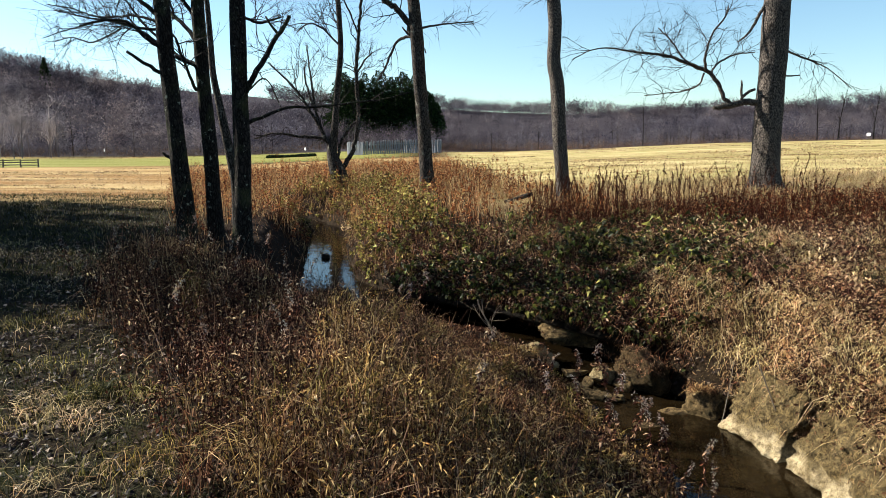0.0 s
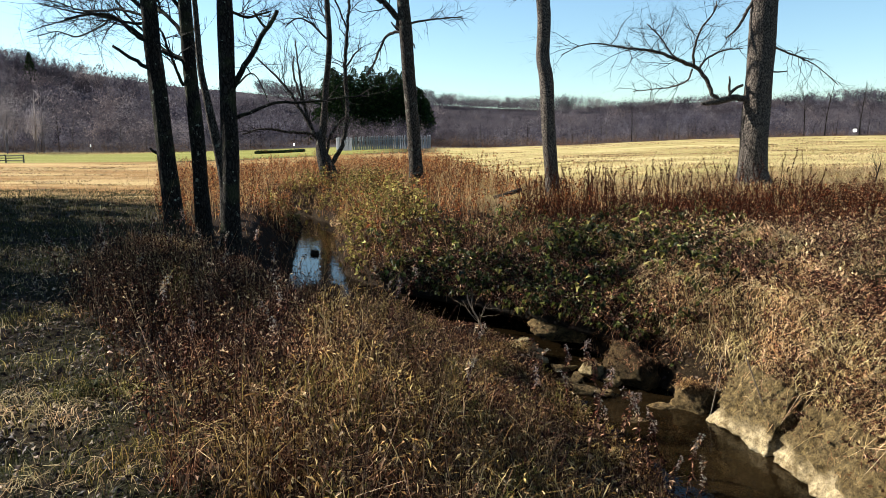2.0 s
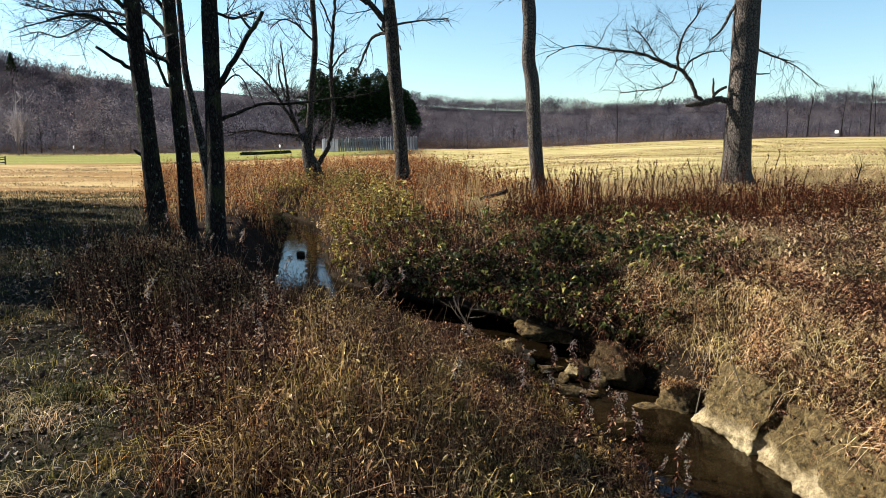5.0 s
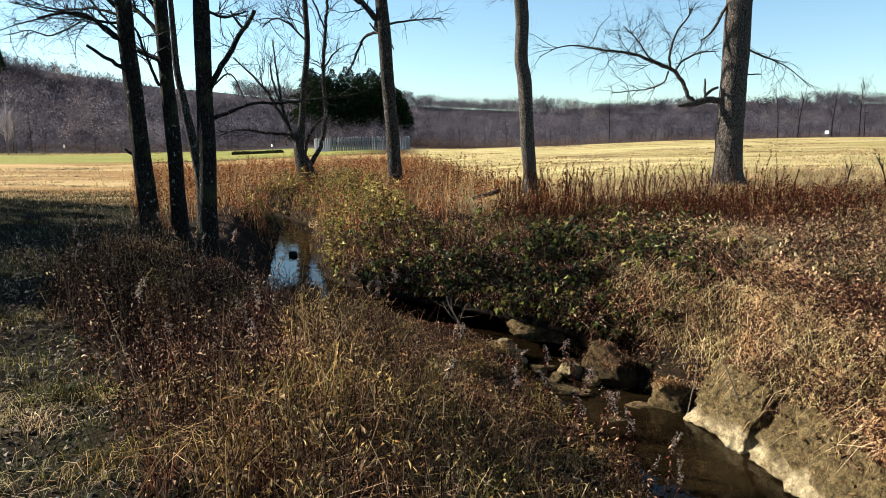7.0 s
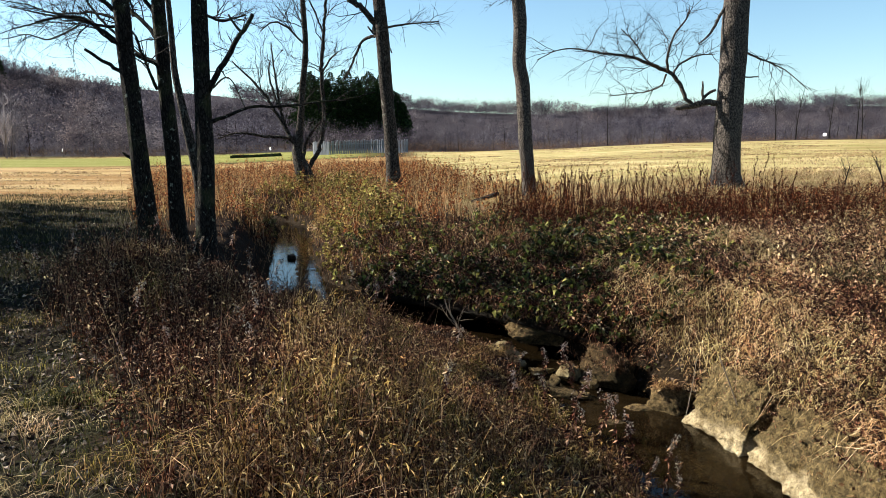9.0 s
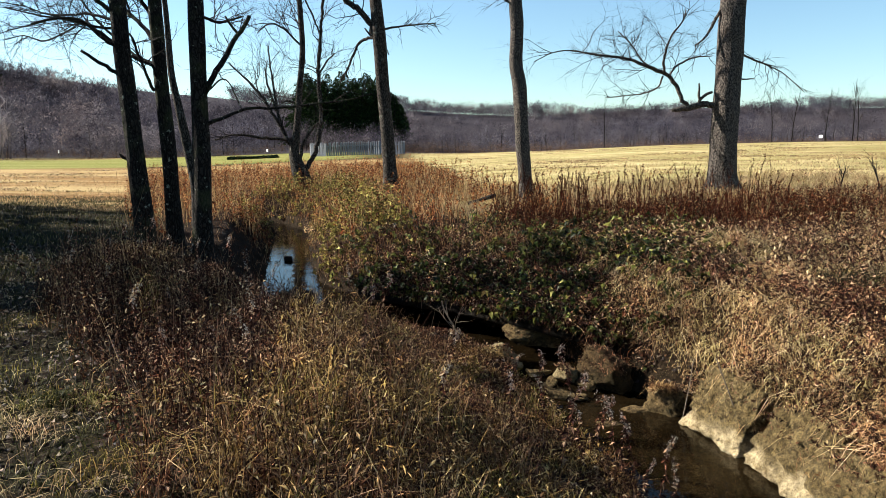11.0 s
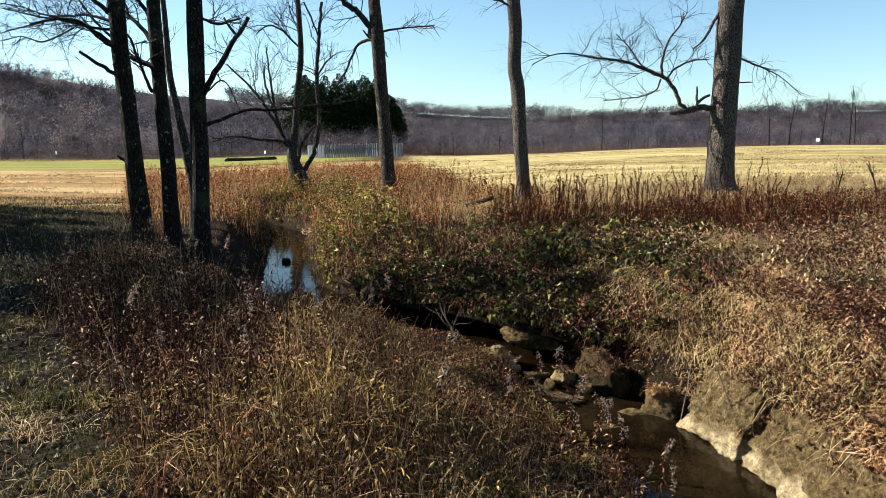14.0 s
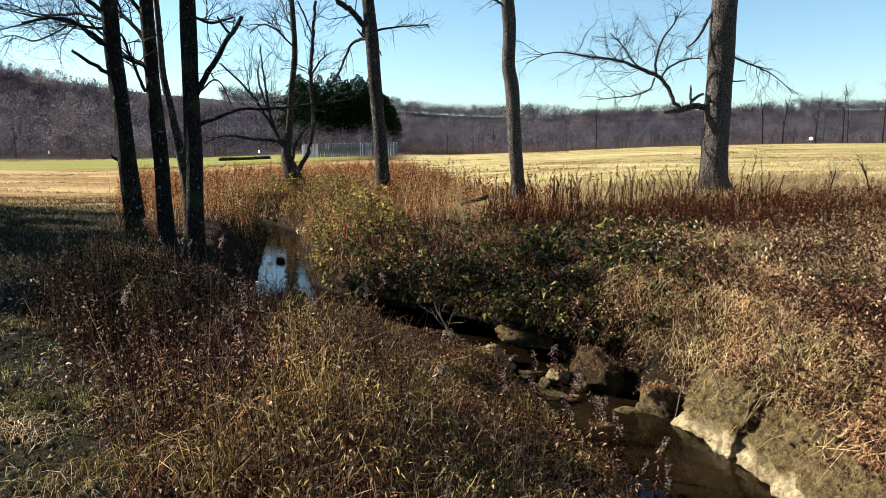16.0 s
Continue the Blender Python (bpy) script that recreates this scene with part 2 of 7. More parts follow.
M = dict(
    # grass kept very dark: part of the lawn's shade is in these tones
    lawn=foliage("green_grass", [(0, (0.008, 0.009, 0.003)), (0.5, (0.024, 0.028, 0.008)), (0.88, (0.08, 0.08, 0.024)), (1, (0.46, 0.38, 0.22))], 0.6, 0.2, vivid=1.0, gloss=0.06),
    straw=foliage("straw_grass", [(0, (0.045, 0.027, 0.014)), (0.4, (0.27, 0.19, 0.09)), (0.7, (0.58, 0.45, 0.235)), (1, (0.85, 0.72, 0.48))], 0.6, 0.22, vivid=1.05),
    pale_straw=foliage("pale_straw_grass", [(0, (0.16, 0.105, 0.055)), (0.5, (0.36, 0.27, 0.145)), (1, (0.6, 0.49, 0.3))], 0.6, 0.25, vivid=1.0),
    tan=foliage("tan_grass", [(0, (0.012, 0.006, 0.0045)), (0.5, (0.068, 0.031, 0.02)), (0.8, (0.24, 0.138, 0.078)), (1, (0.64, 0.47, 0.29))], 0.65, 0.25, vivid=1.1),
    meadow=foliage("tawny_meadow_grass", [(0, (0.08, 0.045, 0.024)), (0.5, (0.29, 0.18, 0.085)), (1, (0.64, 0.48, 0.26))], 0.65, 0.35, vivid=1.0),
    brown_leaf=foliage("dry_brown_leaf", [(0, (0.006, 0.003, 0.0022)), (0.45, (0.028, 0.011, 0.0085)), (0.72, (0.092, 0.04, 0.026)), (0.89, (0.3, 0.17, 0.105)), (1, (0.8, 0.62, 0.43))], 0.65, 0.08, vivid=1.12),
    rust_leaf=foliage("rusty_weed_leaf", [(0, (0.04, 0.013, 0.009)), (0.5, (0.17, 0.062, 0.03)), (0.85, (0.4, 0.19, 0.09)), (1, (0.6, 0.41, 0.23))], 0.7, 0.4, vivid=1.15),
    russet_weed=foliage("russet_weed_leaf", [(0, (0.02, 0.008, 0.006)), (0.5, (0.1, 0.04, 0.022)), (0.85, (0.3, 0.15, 0.08)), (1, (0.6, 0.42, 0.25))], 0.7, 0.25, vivid=1.15),
    dark_weed=foliage("dark_dead_weed", [(0, (0.012, 0.004, 0.0035)), (0.7, (0.05, 0.016, 0.01)), (1, (0.16, 0.06, 0.035))], 0.8, 0.2),
    stem=foliage("dry_stem", [(0, (0.01, 0.005, 0.004)), (0.6, (0.042, 0.021, 0.014)), (1, (0.4, 0.28, 0.18))], 0.7, 0.0, vivid=1.1),
    bramble=foliage("bramble_leaf", [(0, (0.012, 0.016, 0.005)), (0.5, (0.045, 0.056, 0.015)), (0.84, (0.15, 0.17, 0.045)), (0.95, (0.36, 0.35, 0.12)), (1, (0.15, 0.06, 0.03))], 0.5, 0.25, 0.4, vivid=1.1, gloss=0.12),
    yellow_leaf=foliage("yellow_green_leaf", [(0, (0.03, 0.026, 0.01)), (0.45, (0.14, 0.115, 0.035)), (0.75, (0.27, 0.25, 0.065)), (1, (0.6, 0.52, 0.2))], 0.55, 0.35, vivid=1.0),
    litter=foliage("leaf_litter", [(0, (0.008, 0.004, 0.0035)), (0.6, (0.034, 0.018, 0.014)), (0.88, (0.12, 0.085, 0.065)), (1, (0.5, 0.4, 0.3))], 0.6, 0.1, vivid=1.0, gloss=0.15),
    plume=foliage("seed_fluff", [(0, (0.25, 0.22, 0.2)), (1, (0.6, 0.56, 0.52))], 0.9, 0.4),
    pale_leaf=foliage("pale_dry_leaf", [(0, (0.24, 0.17, 0.1)), (1, (0.66, 0.55, 0.4))], 0.6, 0.3),
    needle=foliage("conifer_needle", [(0, (0.006, 0.013, 0.006)), (0.7, (0.015, 0.03, 0.012)), (1, (0.035, 0.06, 0.02))], 0.7, 0.1),
    wood=woods("bare_twig", [(0.36, (0.019, 0.017, 0.024)), (0.5, (0.06, 0.053, 0.064)), (0.62, (0.16, 0.143, 0.152))]),
    pale_twig=woods("pale_twig", [(0.36, (0.1, 0.09, 0.095)), (0.5, (0.17, 0.15, 0.155)), (0.62, (0.26, 0.235, 0.235))]),
    bole=foliage("far_bole", [(0, (0.02, 0.018, 0.02)), (0.7, (0.05, 0.045, 0.045)), (1, (0.13, 0.12, 0.115))], 0.9, 0.0, vivid=1.0),
    brush=foliage("far_brush", [(0, (0.05, 0.036, 0.03)), (0.6, (0.12, 0.08, 0.06)), (1, (0.22, 0.16, 0.12))], 0.9, 0.1, vivid=1.0),
    red_brush=foliage("russet_brush", [(0, (0.05, 0.029, 0.022)), (0.6, (0.11, 0.064, 0.045)), (1, (0.2, 0.125, 0.08))], 0.9, 0.1, vivid=1.0),
    # near-black: the shaded side of the stream trees is put into the bark colour
    bark_shaded=bark("shaded_bark", (0.004, 0.0035, 0.003), (0.026, 0.022, 0.019), 0.6, 1.2, 0.4, 13, 0.62),
    bark_grey=bark("furrowed_bark", (0.008, 0.0065, 0.006), (0.145, 0.125, 0.108), 0.0, 1.6),
    bark_brown=bark("brown_bark", (0.007, 0.005, 0.004), (0.075, 0.064, 0.054), 0.25, 1.1),
    twig=plain("twig_bark", (0.022, 0.018, 0.016), 0.9, 30),
    deadwood=plain("dead_wood", (0.17, 0.135, 0.1), 0.9, 18),
    post=plain("weathered_wood", (0.17, 0.18, 0.2), 0.9, 12),
    post_dark=plain("aged_fence_wood", (0.1, 0.09, 0.08), 0.9, 12),
    white=plain("white_paint", (0.8, 0.8, 0.78), 0.5, 6),
    rock_pale=stone("pale_sandstone", (0.74, 0.6, 0.36), (0.3, 0.22, 0.11), 0.35, True),
    # sandstone without grime, brightened so that sunlight is put into its colour
    rock_lit=stone("sunlit_sandstone", (0.6, 0.47, 0.25), (0.12, 0.085, 0.04), 0.4),
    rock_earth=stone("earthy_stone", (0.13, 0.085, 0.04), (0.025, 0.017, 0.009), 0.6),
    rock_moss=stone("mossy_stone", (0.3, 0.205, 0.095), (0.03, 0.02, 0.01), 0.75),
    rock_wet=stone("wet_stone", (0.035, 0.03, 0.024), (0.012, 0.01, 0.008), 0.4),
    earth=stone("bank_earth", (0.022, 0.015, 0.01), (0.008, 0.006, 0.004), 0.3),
    yellow_bright=foliage("yellow_autumn_leaf", [(0, (0.3, 0.2, 0.01)), (1, (0.55, 0.42, 0.05))], 0.5, 0.4, vivid=1.0),
    bank_leaf=foliage("bank_dead_leaf", [(0, (0.02, 0.01, 0.007)), (0.5, (0.12, 0.066, 0.036)), (0.85, (0.32, 0.21, 0.12)), (1, (0.6, 0.46, 0.3))], 0.7, 0.15, vivid=1.05),
    fresh=foliage("fresh_yellow_grass", [(0, (0.025, 0.025, 0.007)), (0.5, (0.12, 0.108, 0.024)), (0.8, (0.25, 0.215, 0.05)), (1, (0.55, 0.44, 0.17))], 0.6, 0.3, vivid=1.0),
    gold=foliage("golden_dead_grass", [(0, (0.014, 0.008, 0.004)), (0.45, (0.15, 0.09, 0.036)), (0.75, (0.46, 0.31, 0.12)), (1, (0.85, 0.66, 0.36))], 0.6, 0.25, vivid=1.05),
    red_leaf=plain("red_leaf", (0.22, 0.015, 0.02), 0.5, 40),
)


# ---- mesh helpers ----
def mesh_of(name, verts, tris, mat, smooth=False):
    verts, tris = np.asarray(verts, np.float32), np.asarray(tris, np.int32)
    k = tris.shape[1]
    me = bpy.data.meshes.new(name)
    me.vertices.add(len(verts))
    me.vertices.foreach_set("co", verts.ravel())
    me.loops.add(tris.size)
    me.loops.foreach_set("vertex_index", tris.ravel())
    me.polygons.add(len(tris))
    me.polygons.foreach_set("loop_start", np.arange(0, tris.size, k, dtype=np.int32))
    me.polygons.foreach_set("use_smooth", np.full(len(tris), smooth))
    me.update(calc_edges=True)
    me.materials.append(mat)
    return me


def part(name, me, parent, label=""):
    ob = new(name, me)
    ob.parent = parent
    if label:
        ob["label"] = label
    return ob


def thing(name, label, category, group="", place=None):
    ob = new(name)
    ob.empty_display_size = 0.1
    if place is not None:
        ob.matrix_world = place
    return tagged(ob, label, category, group)


class Soup:
    """Gathers many small pieces of one material into one mesh."""

    def __init__(self):
        self.v, self.t, self.n = [], [], 0

    def add(self, v, t):
        self.v.append(v.reshape(-1, 3))
        self.t.append(t.reshape(-1, 3) + self.n)
        self.n += v.size // 3

    def mesh(self, name, mat):
        return mesh_of(name, np.concatenate(self.v), np.concatenate(self.t), mat)


def pieces(v, tri):
    """n pieces of k corners each with the same faces."""
    n, k = v.shape[:2]
    return v, (np.asarray(tri)[None] + (np.arange(n) * k)[:, None, None])


def unit(a):
    return a / np.maximum(np.linalg.norm(a, axis=-1, keepdims=True), 1e-9)


def blades(p, h, w, lean, rng=RNG, droop=0.5, toward=None, fine=True):
    """Grass blades that bend over: 5 corners, 3 faces."""
    n = len(p)
    az = rng.uniform(0, 2 * np.pi, n) if toward is None else toward
    d = np.stack([np.cos(az), np.sin(az), np.zeros(n)], 1)
    side = np.stack([-np.sin(az), np.cos(az), np.zeros(n)], 1) * (w / 2)[:, None]
    tw = rng.uniform(-0.6, 0.6, n)[:, None]
    side = side + d * np.linalg.norm(side, axis=1, keepdims=True) * tw
    l = (lean * h)[:, None]
    up = np.array([0, 0, 1.0])
    mid = p + d * l * 0.35 + up * (h * 0.6)[:, None]
    tip = p + d * l + up * (h * (1 - droop * np.minimum(lean, 2.2) * 0.6))[:, None]
    if not fine:
        v = np.stack([p - side, p + side, mid - side * 0.8, mid + side * 0.8, tip], 1)
        return pieces(v, [[0, 1, 3], [0, 3, 2], [2, 3, 4]])
    # an arc with a wavering tip
    c1, c2 = p + up * (h * 0.75)[:, None], mid + d * l * 0.25 + up * (h * 0.3)[:, None]
    waver = rng.normal(size=(n, 3)) * (h * 0.07)[:, None]

    def on(t):
        return p * (1 - t) ** 3 + c1 * 3 * t * (1 - t) ** 2 + c2 * 3 * t * t * (1 - t) + tip * t ** 3

    a, b = on(0.38) + waver * 0.4, on(0.72) - waver * 0.4
    v = np.stack([p - side, p + side, a - side * 0.9, a + side * 0.9, b - side * 0.6, b + side * 0.6, tip + waver], 1)
    return pieces(v, [[0, 1, 3], [0, 3, 2], [2, 3, 5], [2, 5, 4], [4, 5, 6]])


def leaves(p, d, length, width, rng=RNG, fold=0.25, curl=0.25):
    """Folded, curled leaves from p along d: 6 corners, 6 faces."""
    n = len(p)
    d = unit(d)
    r = unit(rng.normal(size=(n, 3)) * 0.5 + np.array([0, 0, 1.0]))
    s = unit(np.cross(d, r))
    u = np.cross(s, d)
    L, W = length[:, None], width[:, None] / 2
    m = p + d * L * 0.45
    a = m + s * W + u * W * fold
    b = m - s * W + u * W * fold
    c = p + d * L * 0.75 - u * L * curl * 0.5
    tip = p + d * L * 0.95 - u * L * curl
    v = np.stack([p, a, m, b, c, tip], 1)
    return pieces(v, [[0, 2, 1], [0, 3, 2], [1, 2, 4], [2, 3, 4], [1, 4, 5], [4, 3, 5]])


def stalks(curve, r0, r1):
    """Three-sided stems along curves (n, k, 3)."""
    n, k = curve.shape[:2]
    ang = np.arange(3) * 2 * np.pi / 3
    t = np.linspace(0, 1, k)
    rad = r0[:, None] * (1 - t) + r1[:, None] * t
    tan = unit(np.gradient(curve, axis=1))
    ref = np.where(np.abs(tan[..., 2:3]) > 0.9, np.array([1.0, 0, 0]), np.array([0, 0, 1.0]))
    e1 = unit(np.cross(tan, ref))
    e2 = np.cross(tan, e1)
    v = curve[:, :, None] + rad[..., None, None] * (e1[:, :, None] * np.cos(ang)[:, None] + e2[:, :, None] * np.sin(ang)[:, None])
    f = []
    for i in range(k - 1):
        for j in range(3):
            a, b = i * 3 + j, i * 3 + (j + 1) % 3
            f += [[a, b, b + 3], [a, b + 3, a + 3]]
    return pieces(v.reshape(n, k * 3, 3), f)


def flakes(p, d, length, width, rng=RNG):
    """Small creased leaves: 4 corners, 2 faces."""
    n = len(p)
    d = unit(d)
    r = unit(rng.normal(size=(n, 3)) * 0.7 + np.array([0, 0, 1.0]))
    s = unit(np.cross(d, r))
    u = np.cross(s, d)
    L, W = length[:, None], width[:, None] / 2
    m = p + d * L * 0.5
    lift = rng.uniform(-0.2, 0.9, n)[:, None]
    v = np.stack([p, m + s * W + u * W * lift, p + d * L - u * L * 0.25, m - s * W + u * W * lift], 1)
    return pieces(v, [[0, 1, 2], [0, 2, 3]])


# ---- lie of the land ----
# stream: x, y, water level, half width
STREAM = np.array([
    (-8.0, 23.6, -0.5, 0.2), (-5.6, 22.8, -0.7, 0.28), (-4.0, 21.6, -0.77, 0.34), (-3.15, 19.6, -0.79, 0.42), (-2.8, 17.0, -0.79, 0.45), (-2.4, 14.6, -0.8, 0.45),
    (-2.0, 12.3, -0.8, 0.5), (-1.65, 11.2, -0.8, 0.72), (-0.6, 10.4, -0.81, 0.5), (0.4, 9.7, -0.83, 0.45), (1.2, 8.8, -0.87, 0.42), (1.6, 7.9, -0.93, 0.42),
    (2.0, 7.0, -1.05, 0.58), (2.2, 6.1, -1.05, 0.67), (2.36, 5.3, -1.05, 0.65), (2.38, 4.0, -1.06, 0.6), (2.7, 1.0, -1.08, 0.5), (3.2, -12, -1.1, 0.6)])


def stream_at(x, y):
    """Distance from the water's middle, level, half width and side (+1: the bank across)."""
    x, y = np.asarray(x, float), np.asarray(y, float)
    best = np.full(x.shape, 1e9)
    lev, hw, side = np.zeros(x.shape), np.ones(x.shape), np.ones(x.shape)
    for a, b in zip(STREAM[:-1], STREAM[1:]):
        ab = b[:2] - a[:2]
        t = np.clip(((x - a[0]) * ab[0] + (y - a[1]) * ab[1]) / (ab @ ab), 0, 1)
        dx, dy = x - a[0] - t * ab[0], y - a[1] - t * ab[1]
        d = np.hypot(dx, dy)
        near = d < best
        best = np.where(near, d, best)
        lev = np.where(near, a[2] + t * (b[2] - a[2]), lev)
        hw = np.where(near, a[3] + t * (b[3] - a[3]), hw)
        side = np.where(near, np.sign(ab[0] * dy - ab[1] * dx), side)
    return best, lev, hw, side


def sstep(a, b, x):
    t = np.clip((x - a) / (b - a), 0, 1)
    return t * t * (3 - 2 * t)


def wave(x, y, s, k=0.0):
    return np.sin(x / s + 1.3 * np.sin(y / s * 0.7 + k)) * np.cos(y / s * 1.1 + 0.8 * np.sin(x / s * 0.6 + k * 2))


def land(x, y):
    x, y = np.asarray(x, float), np.asarray(y, float)
    dist = np.hypot(x, y) + 1e-6
    az = x / np.maximum(y, 5.0)
    # plain that falls away on one side and swells into a hayfield on the other
    swell = -1.9 + 1.9 * sstep(-0.45, 0.02, az) + 0.6 * sstep(0.0, 0.2, az) + 1.0 * sstep(0.15, 0.4, az) + 0.75 * sstep(0.35, 0.65, az)
    far = np.clip(y / 115.0, 0, 1)
    z = swell * far ** 1.2 - 1.5 * sstep(125, 220, y) * sstep(-0.1, 0.1, az)
    z = z + 0.16 * sstep(9, 18, y) * (1 - sstep(30, 70, y)) + 0.2 * sstep(2.5, 9, x) * sstep(8, 16, y) * (1 - sstep(30, 80, y))
    # wooded hills all round
    z = z + 30 * sstep(212, 330, y) * sstep(-0.2, -0.75, az) + 6 * sstep(215, 280, y) * sstep(-0.1, -0.3, az)
    z = z + 23 * sstep(290, 415, y) * (0.9 + 0.12 * np.sin(x / 60.0 + 2.6)) + 14 * sstep(330, 700, np.abs(x)) * (1 - sstep(100, 330, y))
    z = z + 20 * sstep(500, 900, dist)
    z = z + 0.05 * wave(x, y, 1.7) * (1 - sstep(40, 90, dist)) + 0.025 * wave(x + 3, y, 0.43, 1) * (1 - sstep(20, 40, dist)) + 0.12 * wave(x, y, 9, 2) * sstep(20, 50, dist)
    # the stream's bed and banks
    d, lev, hw, side = stream_at(x, y)
    e = d - hw
    gentle = 0.24 + 0.16 * sstep(8, 5, y) + 0.75 * sstep(-2.0, -3.0, x)
    steep = 0.75 + 0.75 * sstep(9.0, 7.4, y) + 0.5 * sstep(7.4, 6.6, y)
    bench = 0.2 * sstep(7.2, 6.7, y) * (side > 0)
    s = np.where(side > 0, steep, gentle)
    bank = lev + np.where(side > 0, 0.18, 0.04) * sstep(0, 0.12, e) + s * np.maximum(e - bench, 0) + 0.05 * wave(x, y, 0.31, 3)
    bed = lev - 0.18 * sstep(0.05, -0.3, e) - 0.02
    ch = np.where(e < 0, bed, bank)
    k = 0.12
    h = np.clip(0.5 + 0.5 * (z - ch) / k, 0, 1)
    out = z * (1 - h) + ch * h - k * h * (1 - h)
    return np.where(e < 4, out, np.minimum(out, z))


def on_land(x, y, lift=0.0):
    return np.stack([x, y, land(x, y) + lift], 1)


def graded(core0, core1, step, far0, far1, grow=1.09):
    mid = list(np.arange(core0, core1, step))
    s, p, right = step, core1, []
    while p < far1:
        right.append(p)
        s *= grow
        p += s
    right.append(far1)
    s, p, left = step, core0, []
    while p > far0:
        s *= grow
        p -= s
        left.append(p)
    left.append(far0 - 1)
    return np.array(left[::-1] + mid + right)


def ground_material():
    m, nt, p = blank("earth_and_turf")
    pos = nt.nodes.new("ShaderNodeTexCoord").outputs["Object"]
    att = {}
    for k in ("lawn", "hay", "mud", "rust", "green", "wood"):
        a = nt.nodes.new("ShaderNodeAttribute")
        a.attribute_name = k
        att[k] = a.outputs["Fac"]
    fine, mid, big = noise_node(nt, 14, 8, 0.7, pos), noise_node(nt, 1.7, 6, 0.65, pos), noise_node(nt, 0.16, 6, 0.6, pos)
    stretch = nt.nodes.new("ShaderNodeMapping")
    stretch.inputs["Scale"].default_value = (0.12, 0.9, 1)
    nt.links.new(pos, stretch.inputs[0])
    rows = noise_node(nt, 0.25, 9, 0.72, stretch.outputs[0])

    def tone(n, stops):
        r = ramp(nt, stops)
        nt.links.new(n.outputs[0], r.inputs[0])
        return r.outputs[0]

    soil = tone(fine, [(0.3, (0.008, 0.005, 0.004)), (0.7, (0.036, 0.022, 0.013))])
    # turf tones lowered, with some of the shade on the lawn mixed in
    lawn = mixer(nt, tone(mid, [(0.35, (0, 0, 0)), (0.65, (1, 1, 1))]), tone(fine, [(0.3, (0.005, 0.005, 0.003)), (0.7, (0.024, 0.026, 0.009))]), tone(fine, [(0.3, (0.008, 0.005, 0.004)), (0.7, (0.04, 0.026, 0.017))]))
    hay = mixer(nt, tone(rows, [(0.42, (0, 0, 0)), (0.58, (1, 1, 1))]), tone(fine, [(0.3, (0.12, 0.085, 0.028)), (0.7, (0.34, 0.25, 0.1))]), tone(mid, [(0.3, (0.34, 0.27, 0.115)), (0.7, (0.56, 0.46, 0.235))]))
    green = tone(big, [(0.45, (0, 0, 0)), (0.75, (0.55, 0.55, 0.55))])
    hay = mixer(nt, green, hay, (0.15, 0.17, 0.035))
    rust = mixer(nt, tone(rows, [(0.42, (0, 0, 0)), (0.6, (1, 1, 1))]), tone(mid, [(0.3, (0.13, 0.07, 0.025)), (0.7, (0.33, 0.19, 0.075))]), tone(fine, [(0.3, (0.28, 0.19, 0.08)), (0.7, (0.52, 0.39, 0.19))]))
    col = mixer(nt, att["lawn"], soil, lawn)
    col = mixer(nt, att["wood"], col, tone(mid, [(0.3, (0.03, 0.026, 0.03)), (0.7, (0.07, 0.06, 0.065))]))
    turf = mixer(nt, tone(rows, [(0.4, (0, 0, 0)), (0.6, (1, 1, 1))]), tone(mid, [(0.3, (0.1, 0.11, 0.022)), (0.7, (0.2, 0.21, 0.048))]), tone(mid, [(0.3, (0.17, 0.155, 0.045)), (0.7, (0.31, 0.275, 0.1))]))
    col = mixer(nt, att["green"], col, turf)
    col = mixer(nt, att["hay"], col, hay)
    col = mixer(nt, att["rust"], col, rust)
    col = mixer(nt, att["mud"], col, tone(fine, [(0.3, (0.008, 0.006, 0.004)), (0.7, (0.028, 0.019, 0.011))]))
    nt.links.new(col, p.inputs["Base Color"])
    p.inputs["Roughness"].default_value = 0.95
    p.inputs["Specular IOR Level"].default_value = 0.03
    b = nt.nodes.new("ShaderNodeBump")
    b.inputs["Strength"].default_value, b.inputs["Distance"].default_value = 0.8, 0.06
    nt.links.new(fine.outputs[0], b.inputs["Height"])
    b2 = nt.nodes.new("ShaderNodeBump")
    b2.inputs["Strength"].default_value, b2.inputs["Distance"].default_value = 0.7, 0.35
    nt.links.new(mid.outputs[0], b2.inputs["Height"])
    nt.links.new(b.outputs[0], b2.inputs["Normal"])
    nt.links.new(b2.outputs[0], p.inputs["Normal"])
    return m


def lawn_edge(y):
    """The mown grass lies on this side of x."""
    return np.where(y < 7, -1.1 - 0.62 * (y - 3.2), np.maximum(-3.5 - 0.35 * (y - 7), np.minimum(-4.9, -0.375 * y)))


